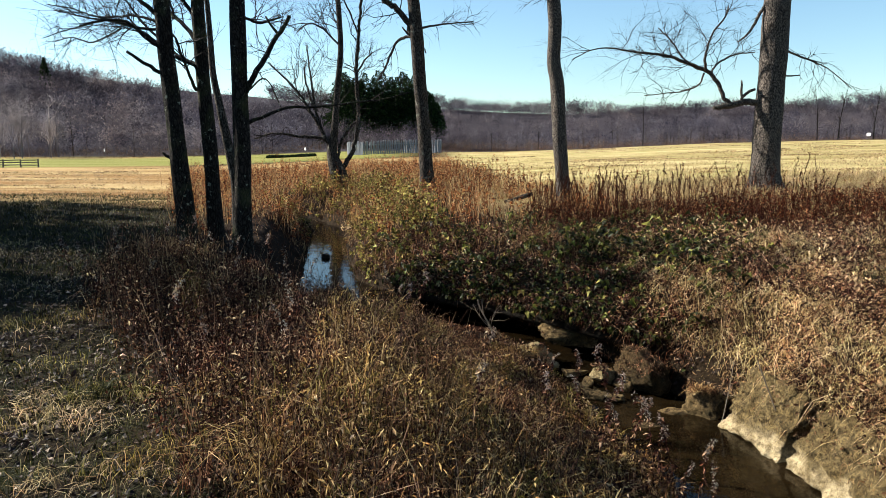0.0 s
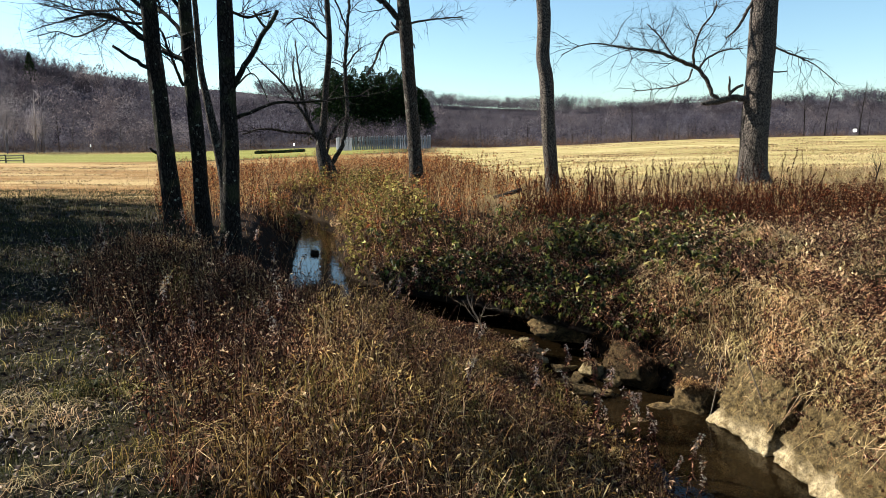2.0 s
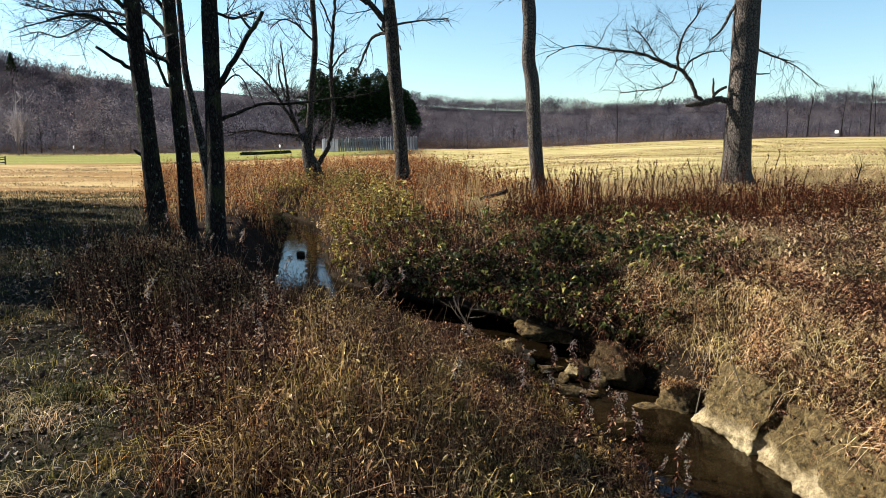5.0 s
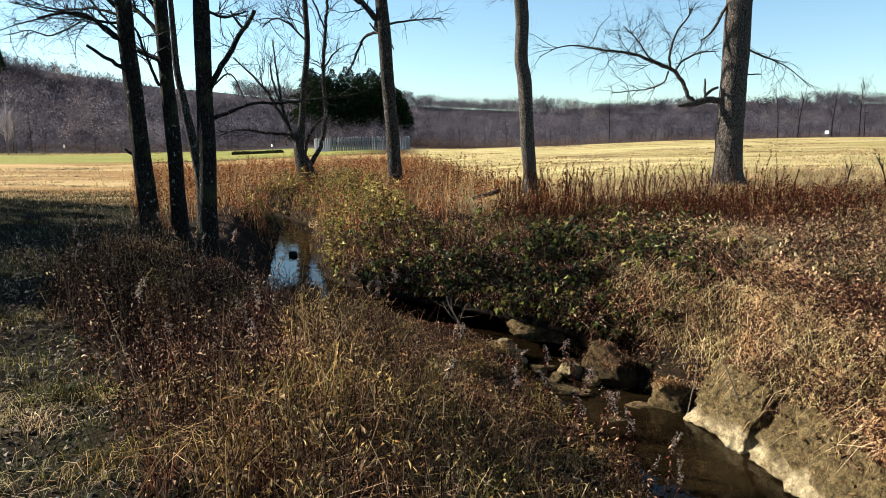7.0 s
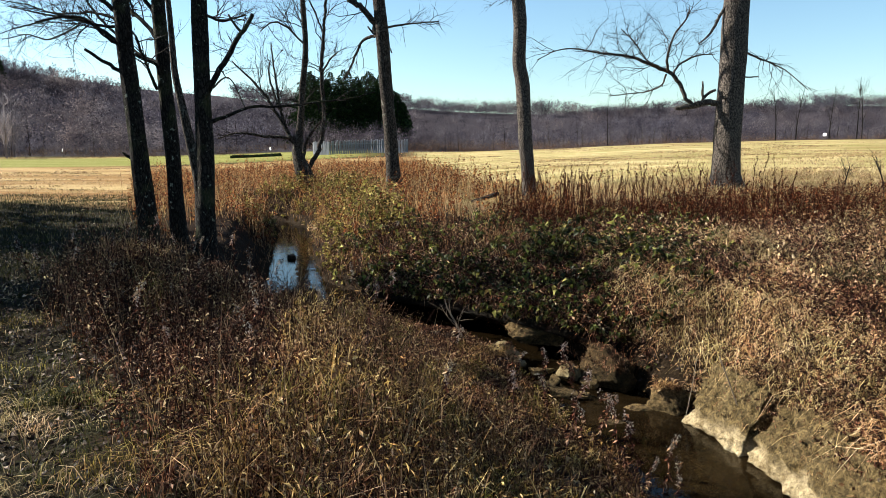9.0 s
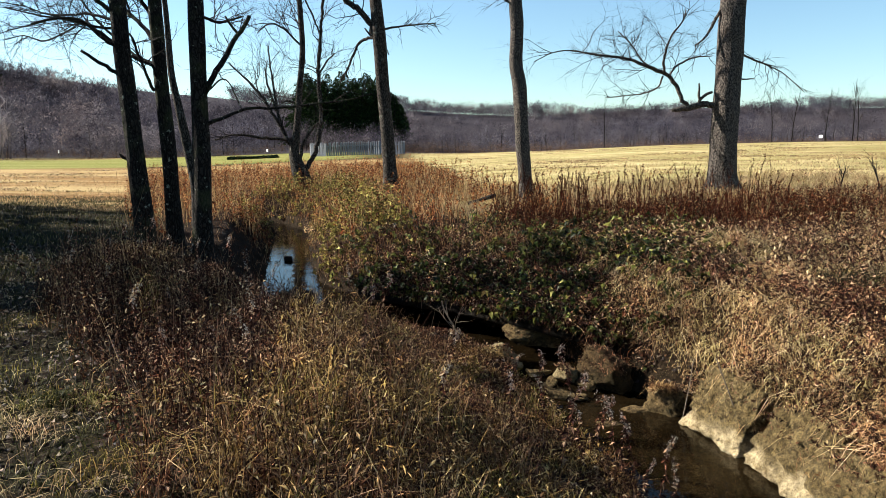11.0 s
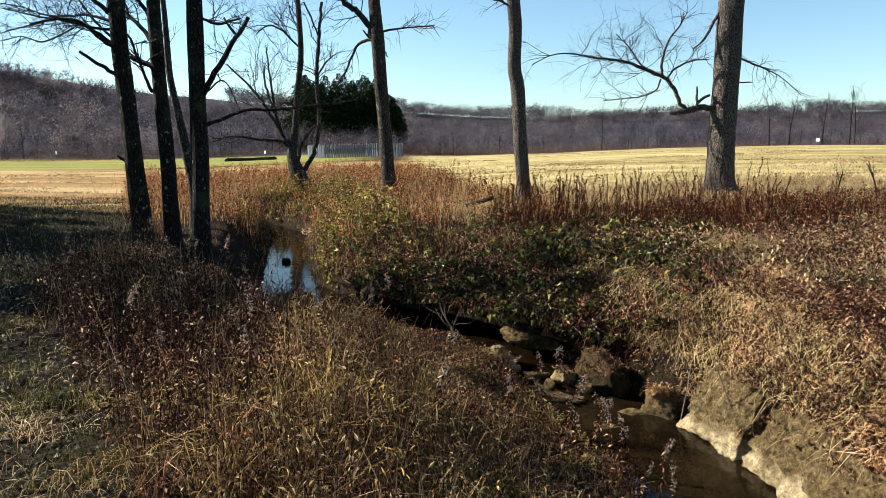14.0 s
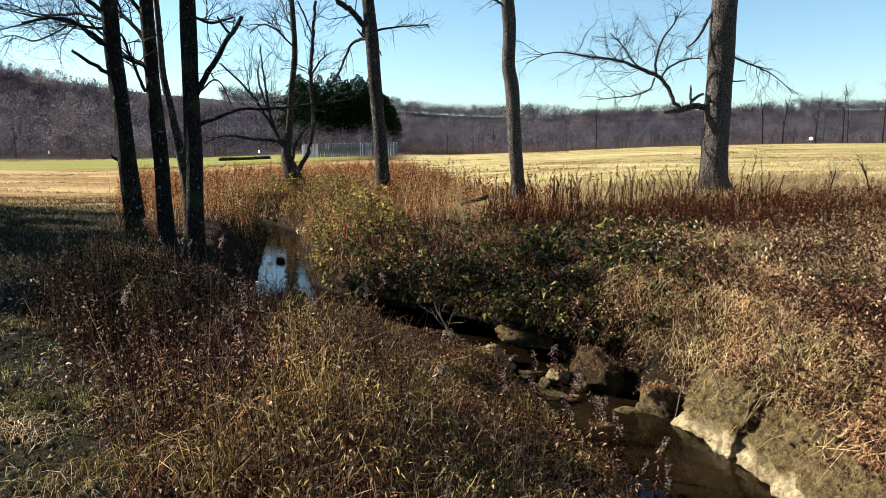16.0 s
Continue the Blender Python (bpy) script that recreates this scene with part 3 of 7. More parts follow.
def build_ground():
    xs, ys = graded(-5.5, 6.5, 0.09, -2500, 2500), graded(1.0, 19.0, 0.1, -400, 3500)
    X, Y = np.meshgrid(xs, ys)
    Z = land(X, Y)
    n, k = X.shape
    v = np.stack([X, Y, Z], -1).reshape(-1, 3)
    i = (np.arange(n - 1)[:, None] * k + np.arange(k - 1)).ravel()
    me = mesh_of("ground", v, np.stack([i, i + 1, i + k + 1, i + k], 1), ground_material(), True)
    x, y = v[:, 0], v[:, 1]
    az = x / np.maximum(y, 3)
    d, lev, hw, side = stream_at(x, y)
    wob = wave(x, y, 2.3) * 0.8
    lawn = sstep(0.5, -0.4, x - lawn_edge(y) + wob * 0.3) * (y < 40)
    green = (sstep(92, 104, y + wob * 3) * sstep(0.0, -0.12, az) * sstep(200, 190, y))
    rust = sstep(17.5, 20.5, y + wob * 0.7) * sstep(-0.362, -0.374, az + 0.008 * wob) * np.maximum(sstep(104, 90, y + wob * 3), 0.85 * sstep(168, 182, y + wob) * sstep(198, 192, y))
    rust = np.maximum(rust, sstep(24, 32, y + wob) * sstep(0.03, 0.0, az + 0.01 * wob) * sstep(93, 86, y + wob))
    hay = np.maximum(sstep(15, 17.5, y - 0.06 * x + wob * 0.5) * sstep(0.0, 0.05, az - 0.04 + 0.8 / np.maximum(y, 5) * wob) * sstep(170, 150, y), sstep(30, 45, y) * sstep(-0.02, 0.03, az) * sstep(170, 150, y))
    hay = np.maximum(hay, 0.75 * sstep(11.3, 13.2, y + 0.4 * wob) * sstep(1.6, 2.6, x) * (y < 60))
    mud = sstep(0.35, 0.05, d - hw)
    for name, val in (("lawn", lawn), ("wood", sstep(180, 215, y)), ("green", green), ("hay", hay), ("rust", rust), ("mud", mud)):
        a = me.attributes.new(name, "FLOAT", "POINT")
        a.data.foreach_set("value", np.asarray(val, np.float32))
    return tagged(new("ground", me), "rough earth and turf meadow cut by a stream bed", "ground", kind="structure")


def water_material():
    m, nt, p = blank("stream_water")
    nt.nodes.remove(p)
    pos = nt.nodes.new("ShaderNodeTexCoord").outputs["Object"]
    n, n2 = noise_node(nt, 5, 3, 0.5, pos), noise_node(nt, 1.3, 4, 0.6, pos)
    b = nt.nodes.new("ShaderNodeBump")
    b.inputs["Strength"].default_value, b.inputs["Distance"].default_value = 0.25, 0.02
    nt.links.new(n.outputs[0], b.inputs["Height"])
    mud = nt.nodes.new("ShaderNodeBsdfDiffuse")
    r = ramp(nt, [(0.35, (0.005, 0.0035, 0.0018)), (0.7, (0.022, 0.014, 0.006))])
    nt.links.new(n2.outputs[0], r.inputs[0])
    nt.links.new(r.outputs[0], mud.inputs[0])
    clear = nt.nodes.new("ShaderNodeBsdfTransparent")
    clear.inputs[0].default_value = (0.36, 0.25, 0.13, 1)
    body = nt.nodes.new("ShaderNodeMixShader")
    body.inputs[0].default_value = 0.5
    nt.links.new(clear.outputs[0], body.inputs[1])
    nt.links.new(mud.outputs[0], body.inputs[2])
    gl = nt.nodes.new("ShaderNodeBsdfGlossy")
    gl.inputs["Roughness"].default_value = 0.03
    nt.links.new(b.outputs[0], gl.inputs["Normal"])
    fr = nt.nodes.new("ShaderNodeFresnel")
    fr.inputs[0].default_value = 1.33
    nt.links.new(b.outputs[0], fr.inputs["Normal"])
    mx = nt.nodes.new("ShaderNodeMixShader")
    nt.links.new(fr.outputs[0], mx.inputs[0])
    nt.links.new(body.outputs[0], mx.inputs[1])
    nt.links.new(gl.outputs[0], mx.inputs[2])
    nt.links.new(mx.outputs[0], nt.nodes["Material Output"].inputs[0])
    return m


def build_water():
    t = np.linspace(0, len(STREAM) - 1, 240)
    c = np.stack([np.interp(t, np.arange(len(STREAM)), STREAM[:, i]) for i in range(4)], 1)
    tan = unit(np.gradient(c[:, :2], axis=0))
    nor = np.stack([tan[:, 1], -tan[:, 0]], 1)
    w = np.linspace(-1, 1, 13)
    P = c[:, None, :2] + nor[:, None] * w[None, :, None] * (c[:, 3] + 0.1)[:, None, None]
    z = np.repeat(c[:, 2:3], 13, 1)
    v = np.concatenate([P, z[..., None]], 2).reshape(-1, 3)
    i = (np.arange(239)[:, None] * 13 + np.arange(12)).ravel()
    me = mesh_of("water", v, np.stack([i, i + 1, i + 14, i + 13], 1), water_material(), True)
    return tagged(new("water", me), "shallow murky brown stream water reflecting the sky", "stream", kind="structure")


build_ground()
build_water()


# ---- trees near the stream ----
def smooth_path(pts, step):
    """A smooth line through control points (x, y, z, radius)."""
    p = np.asarray(pts, float)
    p = np.vstack([2 * p[0] - p[1], p, 2 * p[-1] - p[-2]])
    out = []
    for i in range(1, len(p) - 2):
        n = max(2, int(np.linalg.norm(p[i + 1][:3] - p[i][:3]) / step))
        t = np.linspace(0, 1, n, endpoint=False)[:, None]
        a, b, c, d = p[i - 1], p[i], p[i + 1], p[i + 2]
        out.append(0.5 * (2 * b + (c - a) * t + (2 * a - 5 * b + 4 * c - d) * t ** 2 + (3 * b - a - 3 * c + d) * t ** 3))
    out.append(p[-2][None])
    q = np.vstack(out)
    q[:, 3] = np.maximum(q[:, 3], 0.002)
    return q


def tube(q, sides, rough=0.0, seed=0):
    """A closed tapered tube along q, with an uneven surface."""
    n = len(q)
    tan = unit(np.gradient(q[:, :3], axis=0))
    e1 = np.cross(tan, np.array([0.31, 1.0, 0.17]))
    e1 = unit(e1)
    e2 = np.cross(tan, e1)
    a = np.arange(sides) * 2 * np.pi / sides
    rad = np.repeat(q[:, 3:4], sides, 1)
    if rough:
        s = np.concatenate([[0], np.cumsum(np.linalg.norm(np.diff(q[:, :3], axis=0), axis=1))])[:, None]
        ridge = np.sin(a * (sides // 3) + 2.2 * np.sin(s * 3.1 + seed) + np.sin(s * 11 + a * 3)) * 0.5 + np.sin(a * 3 + s * 1.7 + seed) * 0.8 + np.sin(a * 2 - s * 4.3 + seed * 2) * 0.5
        rad = rad * (1 + rough * ridge)
    v = q[:, None, :3] + rad[..., None] * (e1[:, None] * np.cos(a)[:, None] + e2[:, None] * np.sin(a)[:, None])
    v = np.vstack([v.reshape(-1, 3), q[0:1, :3], q[-1:, :3]])
    f = []
    for i in range(n - 1):
        b = i * sides
        j = np.arange(sides)
        k = (j + 1) % sides
        f.append(np.stack([b + j, b + k, b + k + sides], 1))
        f.append(np.stack([b + j, b + k + sides, b + j + sides], 1))
    j = np.arange(sides)
    k = (j + 1) % sides
    f.append(np.stack([np.full(sides, n * sides), k, j], 1))
    f.append(np.stack([np.full(sides, n * sides + 1), (n - 1) * sides + j, (n - 1) * sides + k], 1))
    return v, np.concatenate(f)


def sprout(soup, q, rng, n, length, r0, depth, up=0.25, t0=0.2, t1=1.0, spread=0.75, bend=0.42):
    """Side shoots from the line q, which fork again depth times."""
    m = len(q)
    for _ in range(n):
        i = int(np.clip(rng.uniform(t0, t1), 0, 0.999) * (m - 1))
        base = q[i, :3]
        tan = unit(q[min(i + 1, m - 1), :3] - q[max(i - 1, 0), :3] + 1e-9)
        d = unit(tan * rng.uniform(0.3, 1.0) + unit(rng.normal(size=3)) * spread + np.array([0, 0, up]))
        L = length * rng.uniform(0.5, 1.6)
        k = 6 if L > 0.5 else 4
        rr = min(r0 * 1.15, q[i, 3] * 0.75)
        pts, pos = [], base.copy()
        for s in range(k):
            pts.append([*pos, rr * (1 - 0.8 * s / (k - 1))])
            d = unit(d + rng.normal(size=3) * bend * 0.6 + np.array([0, 0, up * 0.25]))
            pos = pos + d * L / (k - 1)
        c = np.array(pts)
        soup.add(*stalks(c[None, :, :3], np.array([c[0, 3]]), np.array([c[-1, 3]])))
        if depth > 0:
            sprout(soup, c, rng, rng.integers(3, 6), L * 0.6, rr * 0.5, depth - 1, up, 0.25, 1.0, spread, bend)


def tree(name, label, trunk, limbs, mat, seed, sides=28, twigs=(), crown=0, group="trees by the stream", rough=0.035, top=0.0):
    """trunk and limbs: control points; twigs: (which limb, or -1 for the trunk, count, length, radius, depth, up, from, to)."""
    rng = np.random.default_rng(seed)
    ob = thing(name, label, "tree", group)
    tr = list(trunk)
    x0, y0, z0, r0 = tr[0]
    gz = float(land(np.array([x0]), np.array([y0]))[0])
    tr = [(x0, y0, min(gz, z0) - 0.25, r0 * 1.5), (x0, y0, max(gz, z0 - 0.05) + 0.12, r0 * 1.12)] + tr[1:]
    if top:
        a, b = np.array(tr[-2]), np.array(tr[-1])
        d = unit((b - a)[:3])
        for s in (0.35, 0.7, 1.0):
            q = b[:3] + d * top * s + np.array([0.25 * math.sin(seed + s * 5), 0.2 * math.cos(seed + s * 4), 0]) * s
            tr.append((*q, max(0.02, b[3] * (1 - 0.85 * s))))
    q = smooth_path(tr, 0.09 if sides >= 24 else 0.15)
    part("trunk", mesh_of("trunk", *tube(q, sides, rough, seed), mat, True), ob)
    lines = {-1: q}
    for i, l in enumerate(limbs):
        c = smooth_path(l, 0.08)
        c[1:-1, :3] += rng.normal(size=(len(c) - 2, 3)) * c[1:-1, 3:4] * 0.25
        lines[i] = c
        part("limb", mesh_of("limb", *tube(c, 8, 0.05, seed + i), mat, True), ob)
    soup = Soup()
    for which, n, length, r, depth, up, t0, t1 in twigs:
        sprout(soup, lines[which], rng, n, length, r, depth, up, t0, t1)
    if crown:
        sprout(soup, q[len(q) * 6 // 10:], rng, crown, 3.2, 0.06, 2, 0.5, 0.15, 1.0, 0.9, 0.25)
    if soup.n:
        part("crown", soup.mesh("crown", M["twig"]), ob, "thin bare twigs")
    return ob


GREY = "tall bare tree with furrowed grey bark standing in dead weeds"
DARK = "dark lichen-spotted bare tree leaning beside the stream"
limbs = []
limbs.append([(-4.06, 10.90, 2.56, 0.034), (-4.39, 10.90, 2.75, 0.030), (-4.72, 10.90, 2.96, 0.022)])
limbs.append([(-4.16, 10.90, 2.99, 0.034), (-4.42, 11.10, 3.17, 0.030), (-4.73, 11.20, 3.39, 0.027), (-5.03, 11.20, 3.45, 0.019), (-5.51, 11.30, 3.53, 0.012), (-6.03, 11.40, 3.65, 0.008)])
limbs.append([(-4.18, 10.90, 3.46, 0.041), (-4.36, 10.90, 3.61, 0.034), (-4.54, 10.90, 3.75, 0.030), (-4.85, 10.90, 4.03, 0.022)])
limbs.append([(-4.21, 10.90, 3.02, 0.030), (-4.32, 10.50, 3.15, 0.022), (-4.43, 10.30, 3.29, 0.018), (-4.61, 10.10, 3.29, 0.014), (-4.91, 9.90, 3.18, 0.007)])
limbs.append([(-4.00, 10.90, 2.89, 0.026), (-3.85, 11.30, 2.79, 0.023), (-3.80, 11.30, 2.64, 0.019)])
limbs.append([(-4.15, 10.90, 1.39, 0.030), (-4.23, 10.90, 1.42, 0.022), (-4.27, 10.90, 1.47, 0.015)])
limbs.append([(-4.19, 10.90, 3.38, 0.022), (-4.65, 11.10, 3.51, 0.019), (-5.07, 11.30, 3.53, 0.015), (-5.41, 11.40, 3.56, 0.012), (-5.75, 11.50, 3.68, 0.008), (-6.22, 11.60, 3.77, 0.008)])
limbs.append([(-4.18, 10.90, 3.27, 0.022), (-4.56, 10.70, 3.29, 0.018), (-4.83, 10.60, 3.37, 0.015), (-5.10, 10.50, 3.28, 0.011), (-5.37, 10.40, 3.19, 0.007), (-5.63, 10.30, 3.07, 0.005)])
limbs.append([(-4.78, 10.90, 3.30, 0.015), (-5.19, 11.20, 3.20, 0.012), (-5.47, 11.30, 3.15, 0.012), (-5.78, 11.40, 3.24, 0.008), (-6.10, 11.50, 3.19, 0.006)])
limbs.append([(-4.14, 10.90, 3.06, 0.019), (-4.58, 11.20, 3.43, 0.019), (-4.83, 11.30, 3.73, 0.015), (-5.04, 11.40, 3.97, 0.012)])
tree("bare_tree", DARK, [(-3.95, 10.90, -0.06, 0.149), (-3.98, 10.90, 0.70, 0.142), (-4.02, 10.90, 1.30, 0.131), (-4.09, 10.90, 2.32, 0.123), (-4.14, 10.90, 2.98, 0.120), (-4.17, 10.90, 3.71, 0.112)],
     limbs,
     M["bark_shaded"], 3, twigs=[(1, 15, 0.8, 0.007, 2, 0.1, 0.2, 1.0), (3, 13, 0.8, 0.007, 2, 0.02, 0.3, 1.0), (2, 8, 0.9, 0.009, 2, 0.15, 0.3, 1.0), (6, 16, 0.5, 0.005, 2, 0.08, 0.3, 1.0), (7, 16, 0.5, 0.005, 2, 0.05, 0.3, 1.0), (8, 14, 0.45, 0.004, 1, -0.1, 0.2, 1.0), (9, 8, 0.5, 0.005, 1, 0.1, 0.3, 1.0)], crown=14, top=6)
limbs = []
limbs.append([(-3.86, 11.60, 3.50, 0.036), (-4.04, 11.60, 3.76, 0.032), (-4.25, 11.60, 4.01, 0.028)])
limbs.append([(-3.83, 11.60, 2.85, 0.028), (-4.14, 11.90, 2.94, 0.024), (-4.39, 12.10, 3.06, 0.021), (-4.57, 12.20, 3.19, 0.013)])
limbs.append([(-3.89, 11.60, 3.20, 0.036), (-4.17, 11.80, 3.49, 0.032), (-4.46, 12.00, 3.74, 0.029), (-4.70, 12.20, 4.05, 0.025)])
limbs.append([(-3.95, 11.60, 2.45, 0.028), (-4.02, 11.30, 2.86, 0.019), (-4.10, 11.10, 3.25, 0.015), (-4.43, 11.00, 3.48, 0.011)])
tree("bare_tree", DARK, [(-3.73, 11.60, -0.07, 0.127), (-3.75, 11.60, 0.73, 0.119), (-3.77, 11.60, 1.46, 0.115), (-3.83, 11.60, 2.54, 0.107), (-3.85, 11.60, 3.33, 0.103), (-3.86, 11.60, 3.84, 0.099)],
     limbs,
     M["bark_shaded"], 5, twigs=[(2, 12, 0.7, 0.012, 2, 0.2, 0.3, 1), (3, 12, 0.6, 0.01, 1, 0.1, 0.3, 1)], crown=12, top=6)
tree("bare_tree", "slender pale bare tree leaning behind darker trunks", [(-4.12, 14.20, 0.59, 0.097), (-4.18, 14.20, 1.10, 0.092), (-4.29, 14.20, 1.77, 0.088), (-4.40, 14.20, 2.42, 0.073), (-4.49, 14.20, 2.96, 0.063), (-4.52, 14.20, 3.71, 0.054), (-4.55, 14.20, 4.34, 0.049)],
     [], M["bark_brown"], 8, sides=16, crown=10, top=4)
limbs = []
limbs.append([(-2.87, 10.50, 2.33, 0.047), (-2.68, 10.50, 2.65, 0.040), (-2.47, 10.50, 2.97, 0.036), (-2.32, 10.50, 3.20, 0.032), (-2.19, 10.50, 3.41, 0.029)])
limbs.append([(-2.36, 10.50, 3.16, 0.022), (-2.46, 10.50, 3.28, 0.018), (-2.53, 10.50, 3.40, 0.014)])
limbs.append([(-2.85, 10.50, 1.90, 0.029), (-2.63, 10.70, 2.01, 0.026), (-2.40, 11.00, 2.14, 0.023), (-1.98, 11.30, 2.17, 0.019), (-1.47, 11.50, 2.24, 0.016), (-0.95, 11.70, 2.32, 0.012), (-0.55, 11.90, 2.44, 0.008)])
limbs.append([(-2.82, 10.50, 2.37, 0.014), (-2.49, 10.20, 2.50, 0.010), (-2.25, 10.10, 2.07, 0.007)])
limbs.append([(-2.86, 10.50, 3.40, 0.022), (-2.72, 10.90, 3.38, 0.019), (-2.42, 11.10, 3.50, 0.011)])
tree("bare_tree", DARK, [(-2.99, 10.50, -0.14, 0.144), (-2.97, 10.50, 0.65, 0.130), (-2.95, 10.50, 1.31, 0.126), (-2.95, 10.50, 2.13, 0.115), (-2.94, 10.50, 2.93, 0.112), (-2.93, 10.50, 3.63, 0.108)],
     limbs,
     M["bark_shaded"], 11, twigs=[(0, 8, 0.4, 0.008, 1, 0.2, 0.3, 0.9), (2, 10, 0.35, 0.006, 1, 0.1, 0.3, 1), (4, 10, 0.5, 0.008, 2, 0.1, 0.2, 1)], crown=12, top=6)
limbs = []
limbs.append([(-3.44, 24.00, 0.66, 0.095), (-3.15, 24.00, 1.13, 0.077), (-2.91, 24.00, 1.79, 0.071), (-2.82, 24.00, 2.53, 0.065), (-2.86, 24.00, 3.72, 0.065), (-2.78, 24.00, 4.99, 0.053), (-2.65, 24.00, 6.24, 0.048)])
limbs.append([(-3.61, 24.00, 1.04, 0.077), (-3.86, 24.00, 1.69, 0.071), (-4.22, 24.00, 2.35, 0.059), (-4.49, 24.00, 2.81, 0.053), (-4.79, 24.00, 3.27, 0.048), (-5.30, 24.00, 3.82, 0.030), (-5.75, 24.00, 4.27, 0.018)])
limbs.append([(-3.74, 24.00, 1.79, 0.059), (-4.23, 24.00, 1.82, 0.053), (-4.80, 24.00, 1.84, 0.048), (-5.36, 24.00, 1.94, 0.041), (-5.84, 24.00, 1.92, 0.030), (-6.31, 24.00, 1.77, 0.024)])
limbs.append([(-3.95, 24.00, 1.69, 0.053), (-4.21, 24.00, 2.62, 0.048), (-4.34, 24.00, 3.54, 0.035), (-4.44, 24.00, 4.45, 0.024), (-4.47, 24.00, 4.81, 0.018)])
limbs.append([(-4.28, 24.00, 2.72, 0.041), (-4.56, 24.00, 3.72, 0.030), (-4.54, 24.00, 4.18, 0.018)])
limbs.append([(-3.53, 24.00, 1.13, 0.053), (-3.39, 24.00, 1.69, 0.048), (-3.09, 24.00, 2.16, 0.041), (-2.82, 24.00, 2.40, 0.035)])
limbs.append([(-2.84, 24.00, 3.91, 0.035), (-2.59, 24.00, 4.31, 0.030), (-2.30, 24.00, 4.59, 0.018)])
limbs.append([(-3.41, 24.00, 4.81, 0.035), (-3.96, 24.00, 5.35, 0.030), (-4.41, 24.00, 5.49, 0.024), (-4.79, 24.00, 5.21, 0.018)])
limbs.append([(-2.78, 24.00, 5.17, 0.030), (-3.02, 24.00, 5.79, 0.030), (-3.23, 24.00, 6.24, 0.024)])
limbs.append([(-3.68, 24.00, 2.99, 0.035), (-3.92, 24.00, 3.03, 0.030), (-4.11, 24.00, 2.99, 0.018)])
tree("bare_tree", "small crooked many-stemmed bare tree among reeds", [(-3.43, 24.00, 0.22, 0.269), (-3.56, 24.00, 0.75, 0.271), (-3.72, 24.00, 1.32, 0.172), (-3.62, 24.00, 2.07, 0.125), (-3.50, 24.00, 3.36, 0.102), (-3.36, 24.00, 4.63, 0.091), (-3.39, 24.00, 5.70, 0.085), (-3.42, 24.00, 6.24, 0.078)],
     limbs,
     M["bark_brown"], 17, sides=18, twigs=[(0, 14, 1.2, 0.016, 2, 0.25, 0.3, 1), (1, 16, 1.1, 0.014, 2, 0.3, 0.25, 1), (2, 10, 0.7, 0.012, 1, 0.2, 0.2, 1), (3, 10, 0.9, 0.012, 2, 0.3, 0.3, 1), (7, 10, 1.1, 0.014, 2, 0.2, 0.2, 1), (-1, 14, 1.5, 0.016, 2, 0.25, 0.5, 0.9), (6, 6, 0.6, 0.01, 1, 0.2, 0.3, 1)], crown=6, top=3)
limbs = []
limbs.append([(-0.79, 20.00, 4.54, 0.096), (-0.95, 20.00, 4.87, 0.089), (-1.17, 20.00, 5.14, 0.082), (-1.44, 20.00, 5.35, 0.075), (-1.71, 20.00, 5.58, 0.069), (-2.05, 20.00, 5.90, 0.055)])
limbs.append([(-0.76, 20.00, 4.48, 0.041), (-1.08, 20.30, 4.53, 0.042), (-1.32, 20.40, 4.36, 0.035), (-1.48, 20.40, 4.05, 0.035), (-1.66, 20.50, 3.65, 0.028), (-1.86, 20.60, 3.35, 0.021)])
limbs.append([(-0.65, 20.00, 4.72, 0.034), (-0.29, 20.00, 4.78, 0.027), (0.17, 20.00, 4.84, 0.021), (0.83, 20.00, 4.90, 0.014)])
limbs.append([(-0.65, 20.00, 4.40, 0.034), (-0.96, 20.00, 4.57, 0.027), (-1.11, 20.00, 4.75, 0.021)])
limbs.append([(-0.60, 20.00, 4.20, 0.027), (-0.50, 20.00, 4.16, 0.021), (-0.46, 20.00, 4.05, 0.014)])
tree("bare_tree", GREY, [(-0.43, 20.00, 0.17, 0.212), (-0.47, 20.00, 1.05, 0.192), (-0.53, 20.00, 1.99, 0.178), (-0.65, 20.00, 3.37, 0.178), (-0.71, 20.00, 4.43, 0.178), (-0.80, 20.00, 5.46, 0.165)],
     limbs,
     M["bark_brown"], 23, sides=24, twigs=[(2, 12, 0.6, 0.01, 1, 0.1, 0.3, 1), (0, 10, 1.2, 0.016, 2, 0.2, 0.3, 1), (1, 8, 0.7, 0.01, 1, -0.1, 0.3, 1)], crown=12, top=6)
limbs = []
limbs.append([(2.33, 16.20, 4.71, 0.028), (2.18, 16.20, 4.79, 0.022), (1.93, 16.20, 4.87, 0.017), (1.62, 16.20, 4.97, 0.011)])
tree("bare_tree", GREY, [(2.77, 16.20, 0.15, 0.178), (2.72, 16.20, 0.77, 0.155), (2.63, 16.20, 1.79, 0.155), (2.55, 16.20, 2.91, 0.155), (2.46, 16.20, 3.40, 0.150), (2.47, 16.20, 4.13, 0.144), (2.43, 16.20, 4.73, 0.144)],
     limbs,
     M["bark_grey"], 29, sides=30, twigs=[(0, 10, 0.5, 0.008, 1, -0.1, 0.2, 1)], crown=12, top=7)
limbs = []
limbs.append([(7.46, 17.00, 2.55, 0.076), (7.12, 17.00, 2.56, 0.076), (6.79, 17.00, 2.52, 0.070), (6.53, 17.00, 2.46, 0.058), (6.36, 17.00, 2.44, 0.035)])
